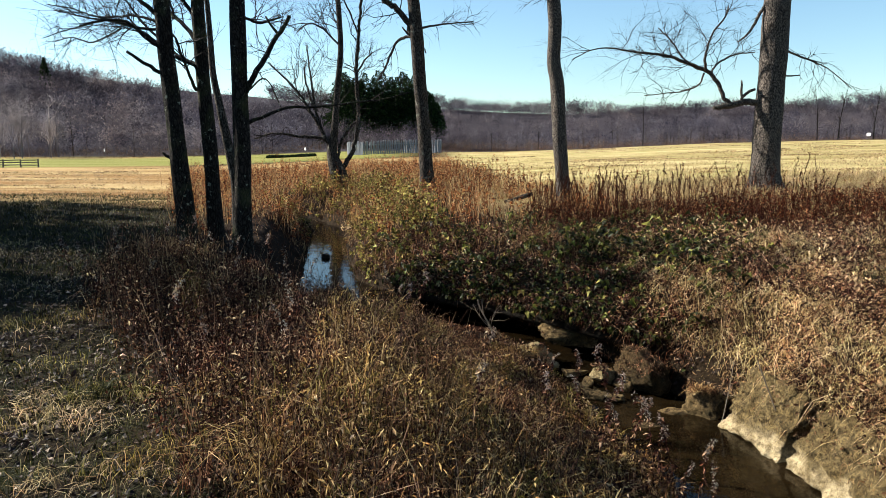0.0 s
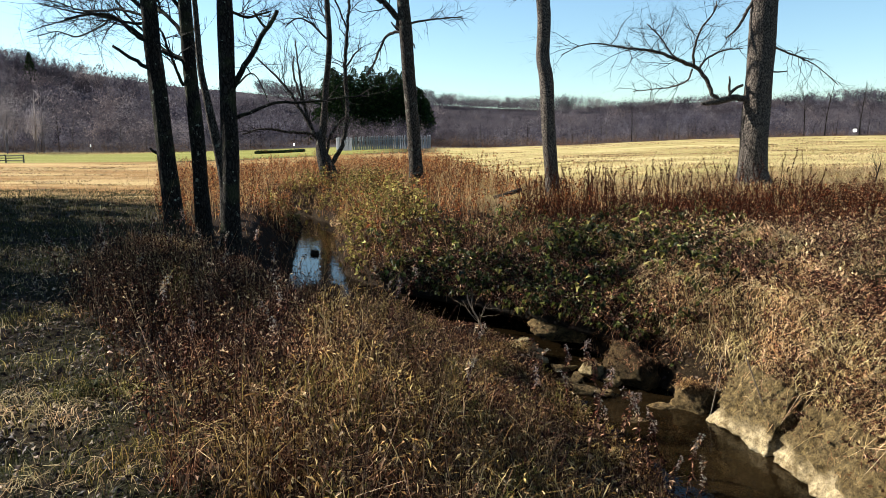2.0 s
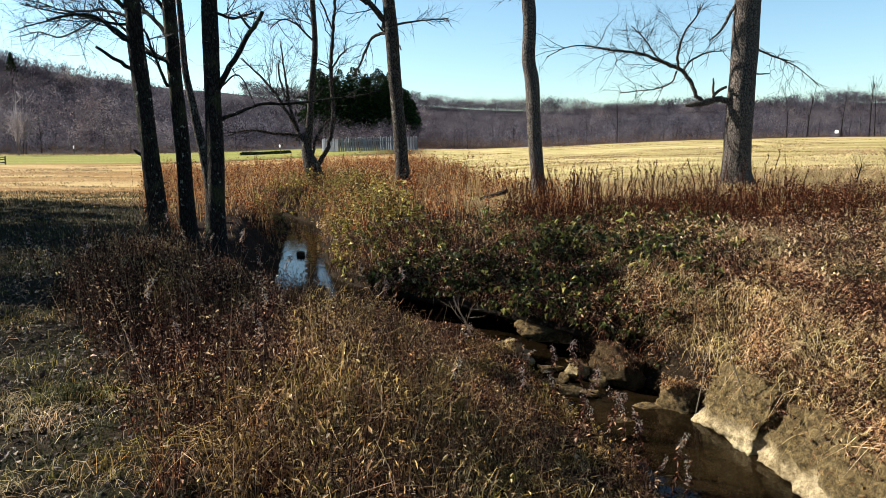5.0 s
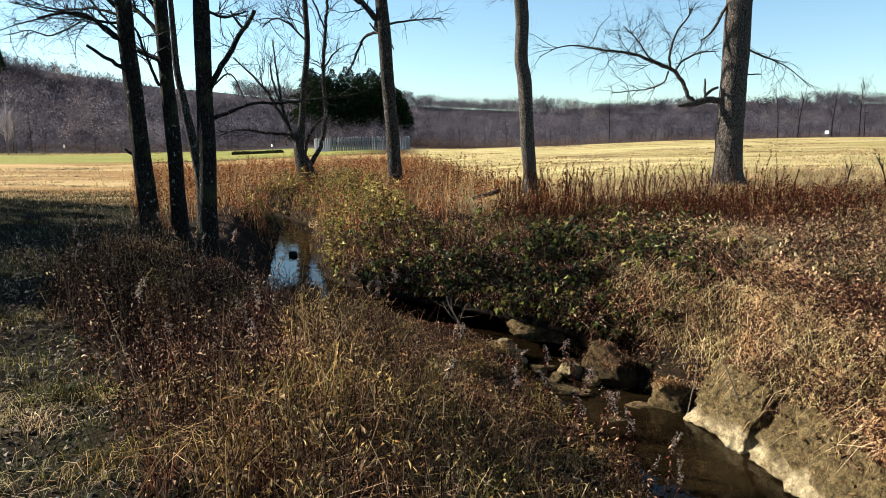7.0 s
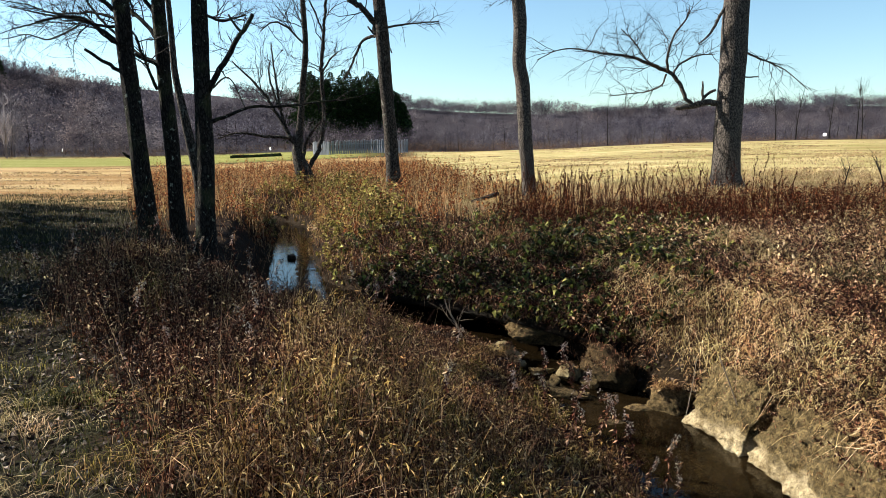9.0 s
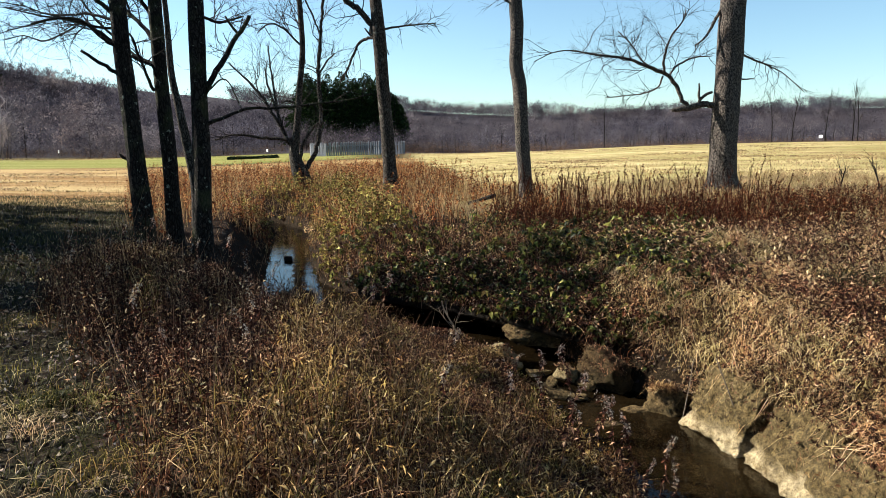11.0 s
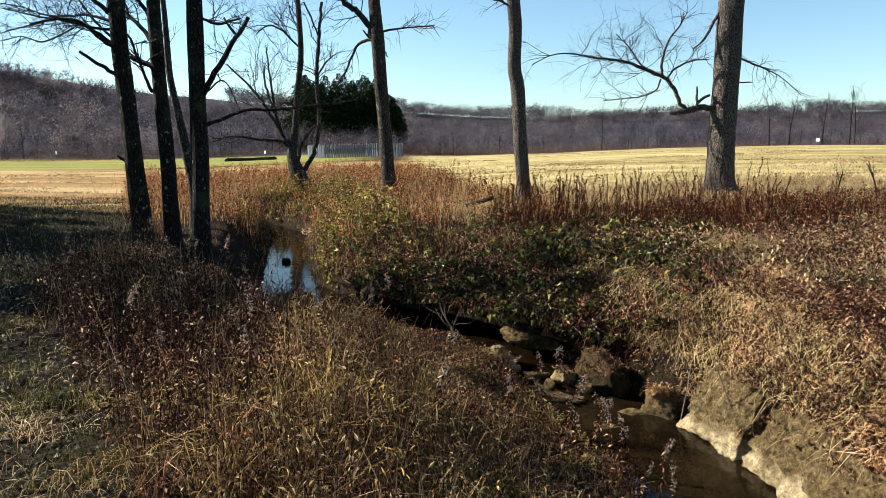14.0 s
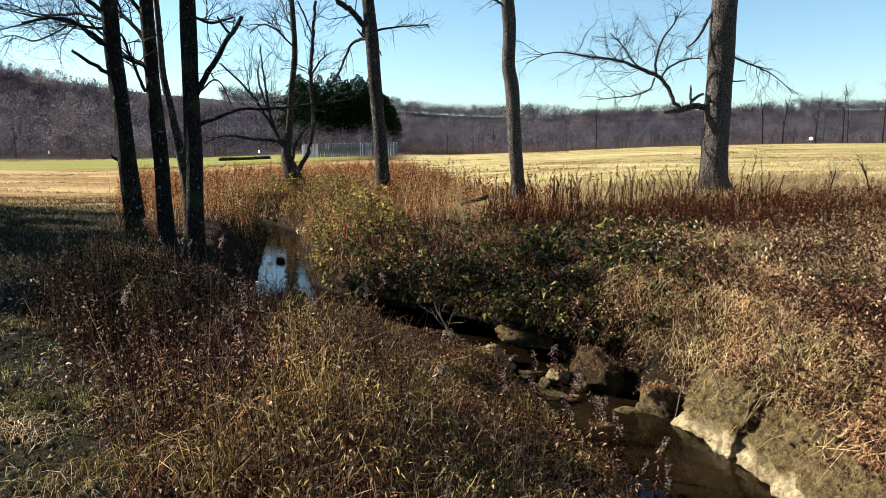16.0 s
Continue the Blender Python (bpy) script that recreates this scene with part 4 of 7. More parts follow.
limbs.append([(6.75, 17.00, 2.55, 0.047), (6.61, 17.00, 2.65, 0.047), (6.52, 17.00, 2.87, 0.047), (6.38, 17.00, 3.10, 0.047), (6.18, 17.00, 3.29, 0.047), (5.95, 17.00, 3.36, 0.047), (5.66, 17.00, 3.48, 0.041), (5.28, 17.00, 3.62, 0.035), (4.92, 17.00, 3.67, 0.029), (4.42, 17.00, 3.72, 0.023), (3.89, 17.00, 3.81, 0.017), (3.43, 17.00, 3.75, 0.012), (3.00, 17.00, 3.54, 0.009)])
limbs.append([(6.15, 17.00, 3.29, 0.029), (6.01, 16.70, 3.52, 0.029), (6.00, 16.50, 3.87, 0.023), (6.11, 16.40, 4.16, 0.022), (6.26, 16.30, 4.39, 0.017), (6.28, 16.20, 4.61, 0.011)])
limbs.append([(6.26, 17.00, 3.21, 0.029), (6.53, 17.40, 3.47, 0.024), (6.83, 17.60, 3.65, 0.024), (7.18, 17.80, 3.77, 0.018), (7.68, 18.00, 3.83, 0.012)])
limbs.append([(7.01, 17.00, 2.61, 0.035), (7.01, 17.00, 2.85, 0.029), (6.99, 17.00, 3.07, 0.017)])
limbs.append([(7.04, 17.00, 2.69, 0.035), (7.19, 17.00, 2.82, 0.035), (7.32, 17.00, 2.87, 0.029)])
limbs.append([(7.65, 17.00, 4.96, 0.041), (7.40, 17.00, 4.73, 0.035), (7.32, 17.00, 4.57, 0.035), (7.17, 17.00, 4.28, 0.029), (7.00, 17.00, 4.05, 0.023), (6.85, 17.00, 3.94, 0.012)])
limbs.append([(7.94, 17.00, 3.77, 0.023), (8.46, 17.30, 3.65, 0.024), (8.90, 17.50, 3.55, 0.018), (9.43, 17.70, 3.37, 0.012), (10.10, 17.90, 2.94, 0.009)])
limbs.append([(6.10, 17.00, 3.23, 0.023), (6.12, 17.30, 3.03, 0.018), (5.88, 17.50, 2.88, 0.018), (5.44, 17.60, 2.82, 0.012), (4.89, 17.60, 2.76, 0.009)])
limbs.append([(5.95, 17.00, 3.39, 0.023), (5.45, 16.50, 3.50, 0.017), (5.08, 16.20, 3.83, 0.017), (4.69, 16.00, 4.10, 0.011)])
limbs.append([(7.94, 17.00, 3.19, 0.017), (8.14, 17.00, 3.18, 0.017), (8.35, 17.00, 3.18, 0.012)])
tree("bare_tree", "thick bare tree with deeply furrowed bark and a drooping limb", [(7.70, 17.00, 0.30, 0.385), (7.69, 17.00, 0.87, 0.338), (7.68, 17.00, 1.67, 0.315), (7.68, 17.00, 2.59, 0.303), (7.70, 17.00, 3.87, 0.297), (7.72, 17.00, 4.88, 0.291)],
     limbs,
     M["bark_grey"], 31, sides=42, twigs=[(1, 20, 0.8, 0.0085, 2, 0.06, 0.3, 1), (2, 12, 0.75, 0.008, 2, 0.0, 0.2, 1), (3, 13, 0.6, 0.008, 1, 0.1, 0.2, 1), (7, 14, 0.6, 0.007, 1, -0.15, 0.2, 1), (8, 16, 0.5, 0.007, 1, 0.0, 0.2, 1), (9, 16, 0.6, 0.007, 2, 0.1, 0.2, 1), (6, 10, 0.3, 0.0048, 1, -0.2, 0.3, 1)], crown=14, top=8)
# conifers: a far stand, and unseen ones added beside the lawn for shade
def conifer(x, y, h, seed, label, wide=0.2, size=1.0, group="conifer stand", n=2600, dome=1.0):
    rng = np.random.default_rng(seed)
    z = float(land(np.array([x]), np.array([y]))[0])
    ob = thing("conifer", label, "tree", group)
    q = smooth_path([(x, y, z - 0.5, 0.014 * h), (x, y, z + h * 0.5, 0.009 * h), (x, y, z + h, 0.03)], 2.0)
    part("trunk", mesh_of("trunk", *tube(q, 7), M["bark_shaded"], True), ob)
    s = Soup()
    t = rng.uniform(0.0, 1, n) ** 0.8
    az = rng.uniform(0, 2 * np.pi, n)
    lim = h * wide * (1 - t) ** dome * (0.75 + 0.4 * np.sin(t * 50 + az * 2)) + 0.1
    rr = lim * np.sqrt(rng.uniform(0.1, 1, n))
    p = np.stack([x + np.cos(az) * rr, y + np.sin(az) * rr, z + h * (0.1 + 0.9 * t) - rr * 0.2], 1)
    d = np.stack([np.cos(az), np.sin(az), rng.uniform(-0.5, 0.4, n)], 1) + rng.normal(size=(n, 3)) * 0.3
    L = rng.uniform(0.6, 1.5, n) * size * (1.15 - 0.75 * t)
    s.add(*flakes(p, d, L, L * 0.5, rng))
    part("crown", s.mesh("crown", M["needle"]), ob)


# out of view on the left, set to throw shade on lawn and weeds
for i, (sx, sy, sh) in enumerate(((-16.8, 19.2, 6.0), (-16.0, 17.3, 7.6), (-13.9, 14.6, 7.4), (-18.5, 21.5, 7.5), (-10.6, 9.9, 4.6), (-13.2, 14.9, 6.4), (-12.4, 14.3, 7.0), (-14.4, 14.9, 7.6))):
    conifer(sx, sy, sh, 61 + i, "unseen young conifer added to shade the mown bank", 0.24, 0.6, "conifers by the path", 420 if i < 2 else 1900 if i == 4 else 500 if i == 3 else 1500)


# ---- scattered growth ----
# bare trees added outside the view to dapple the near bank with shade
SHADE_TREES = ((-11.6, 10.4, 6.4), (-12.6, 10.4, 7.6), (-13.4, 14.4, 6.4))

def scatter(n, x0, x1, y0, y1, keep, rng=RNG):
    x, y = rng.uniform(x0, x1, n), rng.uniform(y0, y1, n)
    ok = keep(x, y, rng.uniform(0, 1, n))
    return x[ok], y[ok]


def clear_of_water(x, y, edge=0.02):
    d, lev, hw, side = stream_at(x, y)
    return d - hw > edge


def patchy(x, y, s, k):
    return 0.5 + 0.5 * wave(x, y, s, k)


def stuff(name, soup, mat, label, category):
    return tagged(new(name, soup.mesh(name, mat)), label, category, kind="stuff")


def stem_curve(p, h, lean, rng, k=4):
    n = len(p)
    az = rng.uniform(0, 2 * np.pi, n)
    d = np.stack([np.cos(az), np.sin(az), np.zeros(n)], 1) * (lean * h)[:, None]
    t = np.linspace(0, 1, k)
    wob = rng.normal(size=(n, k, 3)) * 0.02 * h[:, None, None]
    wob[:, 0] = 0
    return p[:, None] + d[:, None] * (t ** 1.7)[None, :, None] + np.array([0, 0, 1.0]) * (h[:, None] * (t - 0.15 * lean[:, None] * t ** 2))[..., None] + wob


def along(c, t):
    """Points on curves c (n, k, 3) at t (n, m)."""
    k = c.shape[1]
    f = np.clip(t, 0, 0.999) * (k - 1)
    i = f.astype(int)
    w = (f - i)[..., None]
    r = np.arange(len(c))[:, None]
    return c[r, i] * (1 - w) + c[r, i + 1] * w


def weed_patch(stem_soup, leaf_soup, p, h, lean, nleaf, leaf_len, rng, r=0.003, droop=0.5, t0=0.15, width=0.3, fine=True):
    c = stem_curve(p, h, lean, rng)
    stem_soup.add(*stalks(c, np.full(len(p), r) * (0.7 + 0.6 * rng.random(len(p))), np.full(len(p), r * 0.35)))
    t = rng.uniform(t0, 1, (len(p), nleaf))
    q = along(c, t).reshape(-1, 3)
    m = len(q)
    d = rng.normal(size=(m, 3)) * np.array([1, 1, 0.5]) + np.array([0, 0, -droop])
    L = leaf_len * rng.uniform(0.5, 1.3, m)
    if fine:
        leaf_soup.add(*flakes(q, d, L, L * width * rng.uniform(0.6, 1.5, m), rng))
    else:
        leaf_soup.add(*leaves(q, d, L, L * width * rng.uniform(0.6, 1.4, m), rng, 0.5, 0.5))


# mown lawn beside the stream
rng = np.random.default_rng(101)
s = Soup()
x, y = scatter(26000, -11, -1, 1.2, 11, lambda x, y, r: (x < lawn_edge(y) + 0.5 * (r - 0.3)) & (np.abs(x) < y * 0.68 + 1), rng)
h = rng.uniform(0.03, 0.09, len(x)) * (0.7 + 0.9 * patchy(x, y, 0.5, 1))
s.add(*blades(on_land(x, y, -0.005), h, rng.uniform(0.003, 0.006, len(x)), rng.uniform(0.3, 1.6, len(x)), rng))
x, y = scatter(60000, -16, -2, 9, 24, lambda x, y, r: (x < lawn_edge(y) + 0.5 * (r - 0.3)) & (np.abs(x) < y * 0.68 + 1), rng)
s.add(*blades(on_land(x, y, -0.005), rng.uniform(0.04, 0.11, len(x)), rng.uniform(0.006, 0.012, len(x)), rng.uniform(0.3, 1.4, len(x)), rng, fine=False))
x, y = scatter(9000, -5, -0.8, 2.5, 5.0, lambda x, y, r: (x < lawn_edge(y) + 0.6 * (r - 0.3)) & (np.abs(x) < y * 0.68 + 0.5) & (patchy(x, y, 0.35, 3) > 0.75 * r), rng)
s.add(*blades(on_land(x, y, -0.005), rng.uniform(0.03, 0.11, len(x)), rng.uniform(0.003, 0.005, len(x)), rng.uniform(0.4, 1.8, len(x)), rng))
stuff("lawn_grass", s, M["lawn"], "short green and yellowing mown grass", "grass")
s = Soup()
x, y = scatter(10000, -9, -0.5, 2.4, 12, lambda x, y, r: (x < lawn_edge(y) + 0.1) & (np.abs(x) < y * 0.68 + 1) & (patchy(x, y, 0.6, 4) > r * 0.9), rng)
s.add(*blades(on_land(x, y, 0.01), rng.uniform(0.03, 0.1, len(x)), rng.uniform(0.002, 0.004, len(x)), rng.uniform(1.0, 3.0, len(x)), rng))
stuff("dead_grass", s, M["straw"], "bleached dead grass lying on the lawn", "grass")
s = Soup()
x, y = scatter(40000, -9, 3, 2.4, 12, lambda x, y, r: (np.abs(x) < y * 0.68 + 1) & clear_of_water(x, y) & (patchy(x, y, 0.8, 2) > r * 0.8), rng)
n = len(x)
s.add(*leaves(on_land(x, y, 0.012), rng.normal(size=(n, 3)) * np.array([1, 1, 0.25]), rng.uniform(0.03, 0.075, n), rng.uniform(0.02, 0.045, n), rng, 0.4, 0.3))
stuff("leaf_litter", s, M["litter"], "fallen brown leaves scattered over the grass", "fallen leaves")


# dead goldenrod and grasses on the near bank
def near_bank(x, y, r):
    d, lev, hw, side = stream_at(x, y)
    return (x > lawn_edge(y) - 0.25 + 0.6 * r) & (side < 0) & (d - hw > 0.02) & (np.abs(x) < y * 0.68 + 1)


def near_height(x, y):
    """Growth is low where the bank runs down to the water."""
    d, lev, hw, side = stream_at(x, y)
    g = 0.08 + 0.07 * sstep(7.0, 6.0, y) + 0.07 * sstep(7.4, 8.4, y) + 0.24 * sstep(0.2, 2.2, d - hw)
    left = sstep(-2.0, -2.7, x)
    tall = 0.34 * np.exp(-((x + 2.9) / 0.65) ** 2 - ((y - 7.0) / 1.0) ** 2)
    return tall + (g * (1 - left) + left * (0.16 + 0.3 * sstep(0.0, 0.8, d - hw))) * (1 - 0.6 * sstep(8.2, 9.4, y)) * (1 - 0.72 * sstep(7.5, 8.7, y) * sstep(-3.7, -2.9, x))


rng = np.random.default_rng(103)
st, lf, tn, gr, pl = Soup(), Soup(), Soup(), Soup(), Soup()
fr, sw = Soup(), Soup()
# low undergrowth
x, y = scatter(8000, -6.5, 2.6, 1.4, 12.5, lambda x, y, r: near_bank(x, y, r) & (0.5 * patchy(x, y, 0.5, 5) + 0.5 * patchy(x, y, 0.17, 8) + 0.12 - 0.3 * sstep(8.4, 9.4, y) > r), rng)
h = near_height(x, y) * rng.uniform(0.3, 0.9, len(x)) * (0.3 + 1.0 * patchy(x, y, 0.55, 12))
weed_patch(st, lf, on_land(x, y, -0.01), h, rng.uniform(0.1, 0.8, len(x)), 18, 0.028, rng, 0.0026, 0.35, 0.1, 0.32)
x, y = scatter(16000, -6, 2.6, 2.3, 12.5, lambda x, y, r: near_bank(x, y, r) & (r < 0.3 + sstep(-1.6, -0.6, x)) & (patchy(x, y, 0.42, 7) ** 2 > 0.15 + r * 0.9), rng)
h = near_height(x, y) * rng.uniform(0.2, 0.6, len(x)) * (0.35 + 1.1 * patchy(x, y, 0.24, 17))
tn.add(*blades(on_land(x, y, -0.01), h, rng.uniform(0.002, 0.0042, len(x)), rng.uniform(0.2, 1.6, len(x)), rng, 0.7))
# domed clumps of several kinds, made of curled scraps of leaf and blade, with dark gaps between
cx, cy = scatter(2300, -6.2, 2.5, 2.3, 10.5, lambda x, y, r: near_bank(x, y, r), rng)
for a, b in zip(cx, cy):
    H = float(near_height(np.array([a]), np.array([b]))[0]) * rng.uniform(0.55, 1.5) + 0.02
    R = rng.uniform(0.07, 0.2)
    warm = sstep(-1.3, -0.5, a) * sstep(8.6, 7.6, b)
    kind = rng.random()
    leafy = kind < 0.92 - 0.64 * warm
    soup = lf if leafy else tn if kind < 0.965 - 0.285 * warm else sw if kind < 0.985 - 0.05 * warm else fr
    m = int(rng.uniform(90, 180) * (R / 0.13))
    u = unit(rng.normal(size=(m, 3)))
    u[:, 2] = np.abs(u[:, 2])
    q = u * rng.uniform(0.45, 1.05, m)[:, None] * np.array([R, R, H])
    g = on_land(a + q[:, 0], b + q[:, 1])
    g[:, 2] += q[:, 2]
    L = rng.uniform(0.015, 0.042, m) * (1.0 if leafy else 1.4)
    soup.add(*flakes(g, rng.normal(size=(m, 3)) + u * 0.6 + np.array([0, 0, -0.2 if leafy else 0.5]), L, L * (rng.uniform(0.2, 0.5, m) if leafy else rng.uniform(0.06, 0.16, m)), rng))
    k = rng.integers(2, 6)
    px, py = a + rng.normal(size=k) * R * 0.5, b + rng.normal(size=k) * R * 0.5
    st.add(*stalks(stem_curve(on_land(px, py, -0.01), H * rng.uniform(0.8, 1.5, k), rng.uniform(0.05, 0.5, k), rng), np.full(k, 0.003), np.full(k, 0.001)))
    if not leafy:
        k = rng.integers(18, 50)
        px, py = a + rng.normal(size=k) * R * 0.6, b + rng.normal(size=k) * R * 0.6
        soup.add(*blades(on_land(px, py, -0.01), H * rng.uniform(0.5, 1.25, k), rng.uniform(0.002, 0.0045, k), rng.uniform(0.1, 1.4, k), rng, 0.8))
x, y = scatter(9000, -1.0, 1.7, 3.0, 8.3, lambda x, y, r: near_bank(x, y, r) & (patchy(x, y, 0.3, 41) > 0.25 + 0.6 * r), rng)
h = near_height(x, y) * rng.uniform(0.5, 1.1, len(x)) * (0.5 + 0.9 * patchy(x, y, 0.3, 41))
tn.add(*blades(on_land(x, y, -0.01), h, rng.uniform(0.0025, 0.005, len(x)), rng.uniform(0.3, 2.0, len(x)), rng, 0.9))
x, y = scatter(9000, -0.9, 1.75, 2.6, 6.2, lambda x, y, r: near_bank(x, y, r) & (patchy(x, y, 0.21, 47) > 0.2 + 0.7 * r), rng)
n = len(x)
q = on_land(x, y)
q[:, 2] += near_height(x, y) * rng.uniform(0.3, 1.2, n)
L = rng.uniform(0.018, 0.05, n)
sw.add(*flakes(q, rng.normal(size=(n, 3)), L, L * rng.uniform(0.12, 0.4, n), rng))
# long pale stalks and fallen blades over the tangle
x, y = scatter(420, -6, 2.4, 2.4, 9, lambda x, y, r: near_bank(x, y, r), rng)
n = len(x)
pl.add(*blades(on_land(x, y, 0.02), near_height(x, y) * rng.uniform(0.4, 1.0, n), rng.uniform(0.003, 0.006, n), rng.uniform(0.3, 2.6, n), rng, 0.8))
x, y = scatter(4500, -6, 2.6, 2.5, 12, lambda x, y, r: near_bank(x, y, r) & (patchy(x, y, 0.36, 9) > 0.7 + 0.3 * r), rng)
gr.add(*blades(on_land(x, y, -0.01), near_height(x, y) * rng.uniform(0.4, 1.0, len(x)), rng.uniform(0.004, 0.009, len(x)), rng.uniform(0.2, 1.0, len(x)), rng, 0.5))
x, y = scatter(5200, -6, 2.6, 2.5, 11, lambda x, y, r: near_bank(x, y, r) & (y < 7.5), rng)
n = len(x)
pl.add(*leaves(on_land(x, y) + np.stack([np.zeros(n), np.zeros(n), near_height(x, y) * rng.uniform(0.4, 1.1, n)], 1), rng.normal(size=(n, 3)) + np.array([0, 0, -0.4]), rng.uniform(0.02, 0.055, n), rng.uniform(0.006, 0.016, n), rng, 0.4, 0.3))
# tufts; the yellow-green pair at x -3.6 and -3.9 stands for sunlit lawn
for tx, ty, tc, th, soup in ((-0.33, 4.4, 420, 0.38, fr), (-0.7, 3.85, 520, 0.5, fr), (0.15, 4.8, 380, 0.34, fr), (0.6, 5.1, 500, 0.36, tn), (-0.75, 6.9, 600, 0.34, fr), (-0.5, 6.5, 400, 0.34, tn), (0.1, 5.5, 420, 0.34, fr), (1.05, 6.0, 420, 0.3, fr), (-3.9, 9.4, 500, 0.36, fr), (-2.9, 5.1, 200, 0.12, fr),
                             (0.42, 3.4, 90, 0.14, fr), (0.0, 3.6, 350, 0.3, tn), (-2.25, 4.45, 260, 0.15, fr), (-3.6, 6.4, 500, 0.1, fr), (-3.9, 6.2, 500, 0.1, fr), (-2.6, 3.9, 350, 0.09, fr), (-1.7, 6.6, 250, 0.3, fr), (-2.6, 7.9, 250, 0.3, fr), (0.75, 4.1, 300, 0.26, tn), (-0.2, 3.3, 300, 0.3, tn)):
    tc = tc // 2 if soup is fr else tc
    x, y = tx + rng.normal(size=tc) * 0.2, ty + rng.normal(size=tc) * 0.17
    soup.add(*blades(on_land(x, y, -0.01), 0.85 * th * rng.uniform(0.4, 1.15, tc), rng.uniform(0.002, 0.005, tc), rng.uniform(0.1, 1.3, tc), rng, 0.6))
x, y = scatter(8000, -0.8, 2.3, 2.7, 8.0, lambda x, y, r: near_bank(x, y, r) & (patchy(x, y, 0.27, 14) + 0.18 * sstep(0, 1.2, x) > 0.45 + 0.45 * r), rng)
sw.add(*blades(on_land(x, y, -0.01), near_height(x, y) * rng.uniform(0.3, 1.1, len(x)), rng.uniform(0.002, 0.0045, len(x)), rng.uniform(0.3, 1.7, len(x)), rng, 0.8))
ls = Soup()
x, y = scatter(6000, -6, 0.6, 2.4, 4.4, lambda x, y, r: (x < lawn_edge(y) + 0.2) & (patchy(x, y, 0.3, 15) > 0.58 + 0.4 * r), rng)
ls.add(*blades(on_land(x, y, 0.02), rng.uniform(0.02, 0.08, len(x)), rng.uniform(0.0018, 0.004, len(x)), rng.uniform(1.0, 3.2, len(x)), rng, 0.6))
x, y = scatter(8500, -5.2, -0.2, 2.3, 4.5, lambda x, y, r: (x < lawn_edge(y) + 0.4) & (patchy(x, y, 0.23, 31) > 0.5 + 0.5 * r), rng)
ls.add(*blades(on_land(x, y, 0.015), rng.uniform(0.03, 0.12, len(x)), rng.uniform(0.002, 0.005, len(x)), rng.uniform(0.8, 3.0, len(x)), rng, 0.6))
stuff("lawn_straw", ls, M["pale_straw"], "bleached straw lying on the lawn", "grass")
x, y = scatter(16000, -5.6, -0.6, 2.3, 4.6, lambda x, y, r: (x < lawn_edge(y) + 0.2) & (patchy(x, y, 0.31, 33) > 0.55 + 0.45 * r), rng)
fr.add(*blades(on_land(x, y, -0.01), rng.uniform(0.04, 0.13, len(x)), rng.uniform(0.0025, 0.005, len(x)), rng.uniform(0.3, 1.5, len(x)), rng, 0.6))
stuff("bleached_grass", sw, M["gold"], "bleached straw caught among dead weeds", "grass")
stuff("fresh_grass", fr, M["fresh"], "yellow-green grass tufts growing through dead weeds", "grass")
stuff("dead_weed_stems", st, M["stem"], "tangle of thin dead weed stems on the bank", "weeds")
stuff("dead_weed_leaves", lf, M["brown_leaf"], "curled dark brown leaves of dead weeds", "weeds")
stuff("tan_grass", tn, M["tan"], "tawny dying grass tangled with weeds", "grass")
stuff("green_grass_tufts", gr, M["lawn"], "fresh green grass tufts among dead weeds", "grass")
stuff("pale_leaves", pl, M["pale_leaf"], "bleached curled leaves caught in weeds", "fallen leaves")


# bramble on the bank across the water
def far_side(x, y):
    d, lev, hw, side = stream_at(x, y)
    return (side > 0) & (d - hw > 0.0), d - hw


def bramble_here(x, y, r):
    ok, e = far_side(x, y)
    return ok & (y < 12.6 + 0.5 * wave(x, y, 1.3)) & (y > 7.2) & (x < 4.2 + 0.6 * wave(x, y, 0.8, 2)) & (e < 3.8) & (x > -2.6)


rng = np.random.default_rng(107)
st, lf, yl, br, tn = Soup(), Soup(), Soup(), Soup(), Soup()
x, y = scatter(3000, -3, 5.2, 7.2, 13.2, lambda x, y, r: bramble_here(x, y, r) & (patchy(x, y, 0.33, 21) * (0.25 + 0.75 * sstep(-0.5, 2.0, x)) > 0.7 * r), rng)
ok, e = far_side(x, y)
h = rng.uniform(0.12, 0.42, len(x)) * (0.4 + 1.1 * patchy(x, y, 0.33, 21))
weed_patch(st, lf, on_land(x, y, -0.01), h, rng.uniform(0.4, 1.6, len(x)), 11, 0.1, rng, 0.0032, 0.05, 0.2, 0.6, False)
x, y = scatter(4600, -3, 5.4, 7.0, 13.4, bramble_here, rng)
weed_patch(st, br, on_land(x, y, -0.01), rng.uniform(0.1, 0.45, len(x)), rng.uniform(0.2, 1.2, len(x)), 20, 0.036, rng, 0.0028, 0.5)
x, y = scatter(20000, -3, 5.4, 7.0, 13.4, bramble_here, rng)
tn.add(*blades(on_land(x, y, -0.01), rng.uniform(0.1, 0.35, len(x)), rng.uniform(0.004, 0.008, len(x)), rng.uniform(0.4, 2.0, len(x)), rng, 0.8))
# yellowing shrubs along the upper water
x, y = scatter(2300, -5.2, 0.4, 11.2, 24, lambda x, y, r: (np.abs(x + 1.7 + 0.14 * (y - 12.5)) < 1.7) & ((stream_at(x, y)[3] > 0) | (y > 16.5)) & clear_of_water(x, y, 0.02), rng)
d, lev, hw, side = stream_at(x, y)
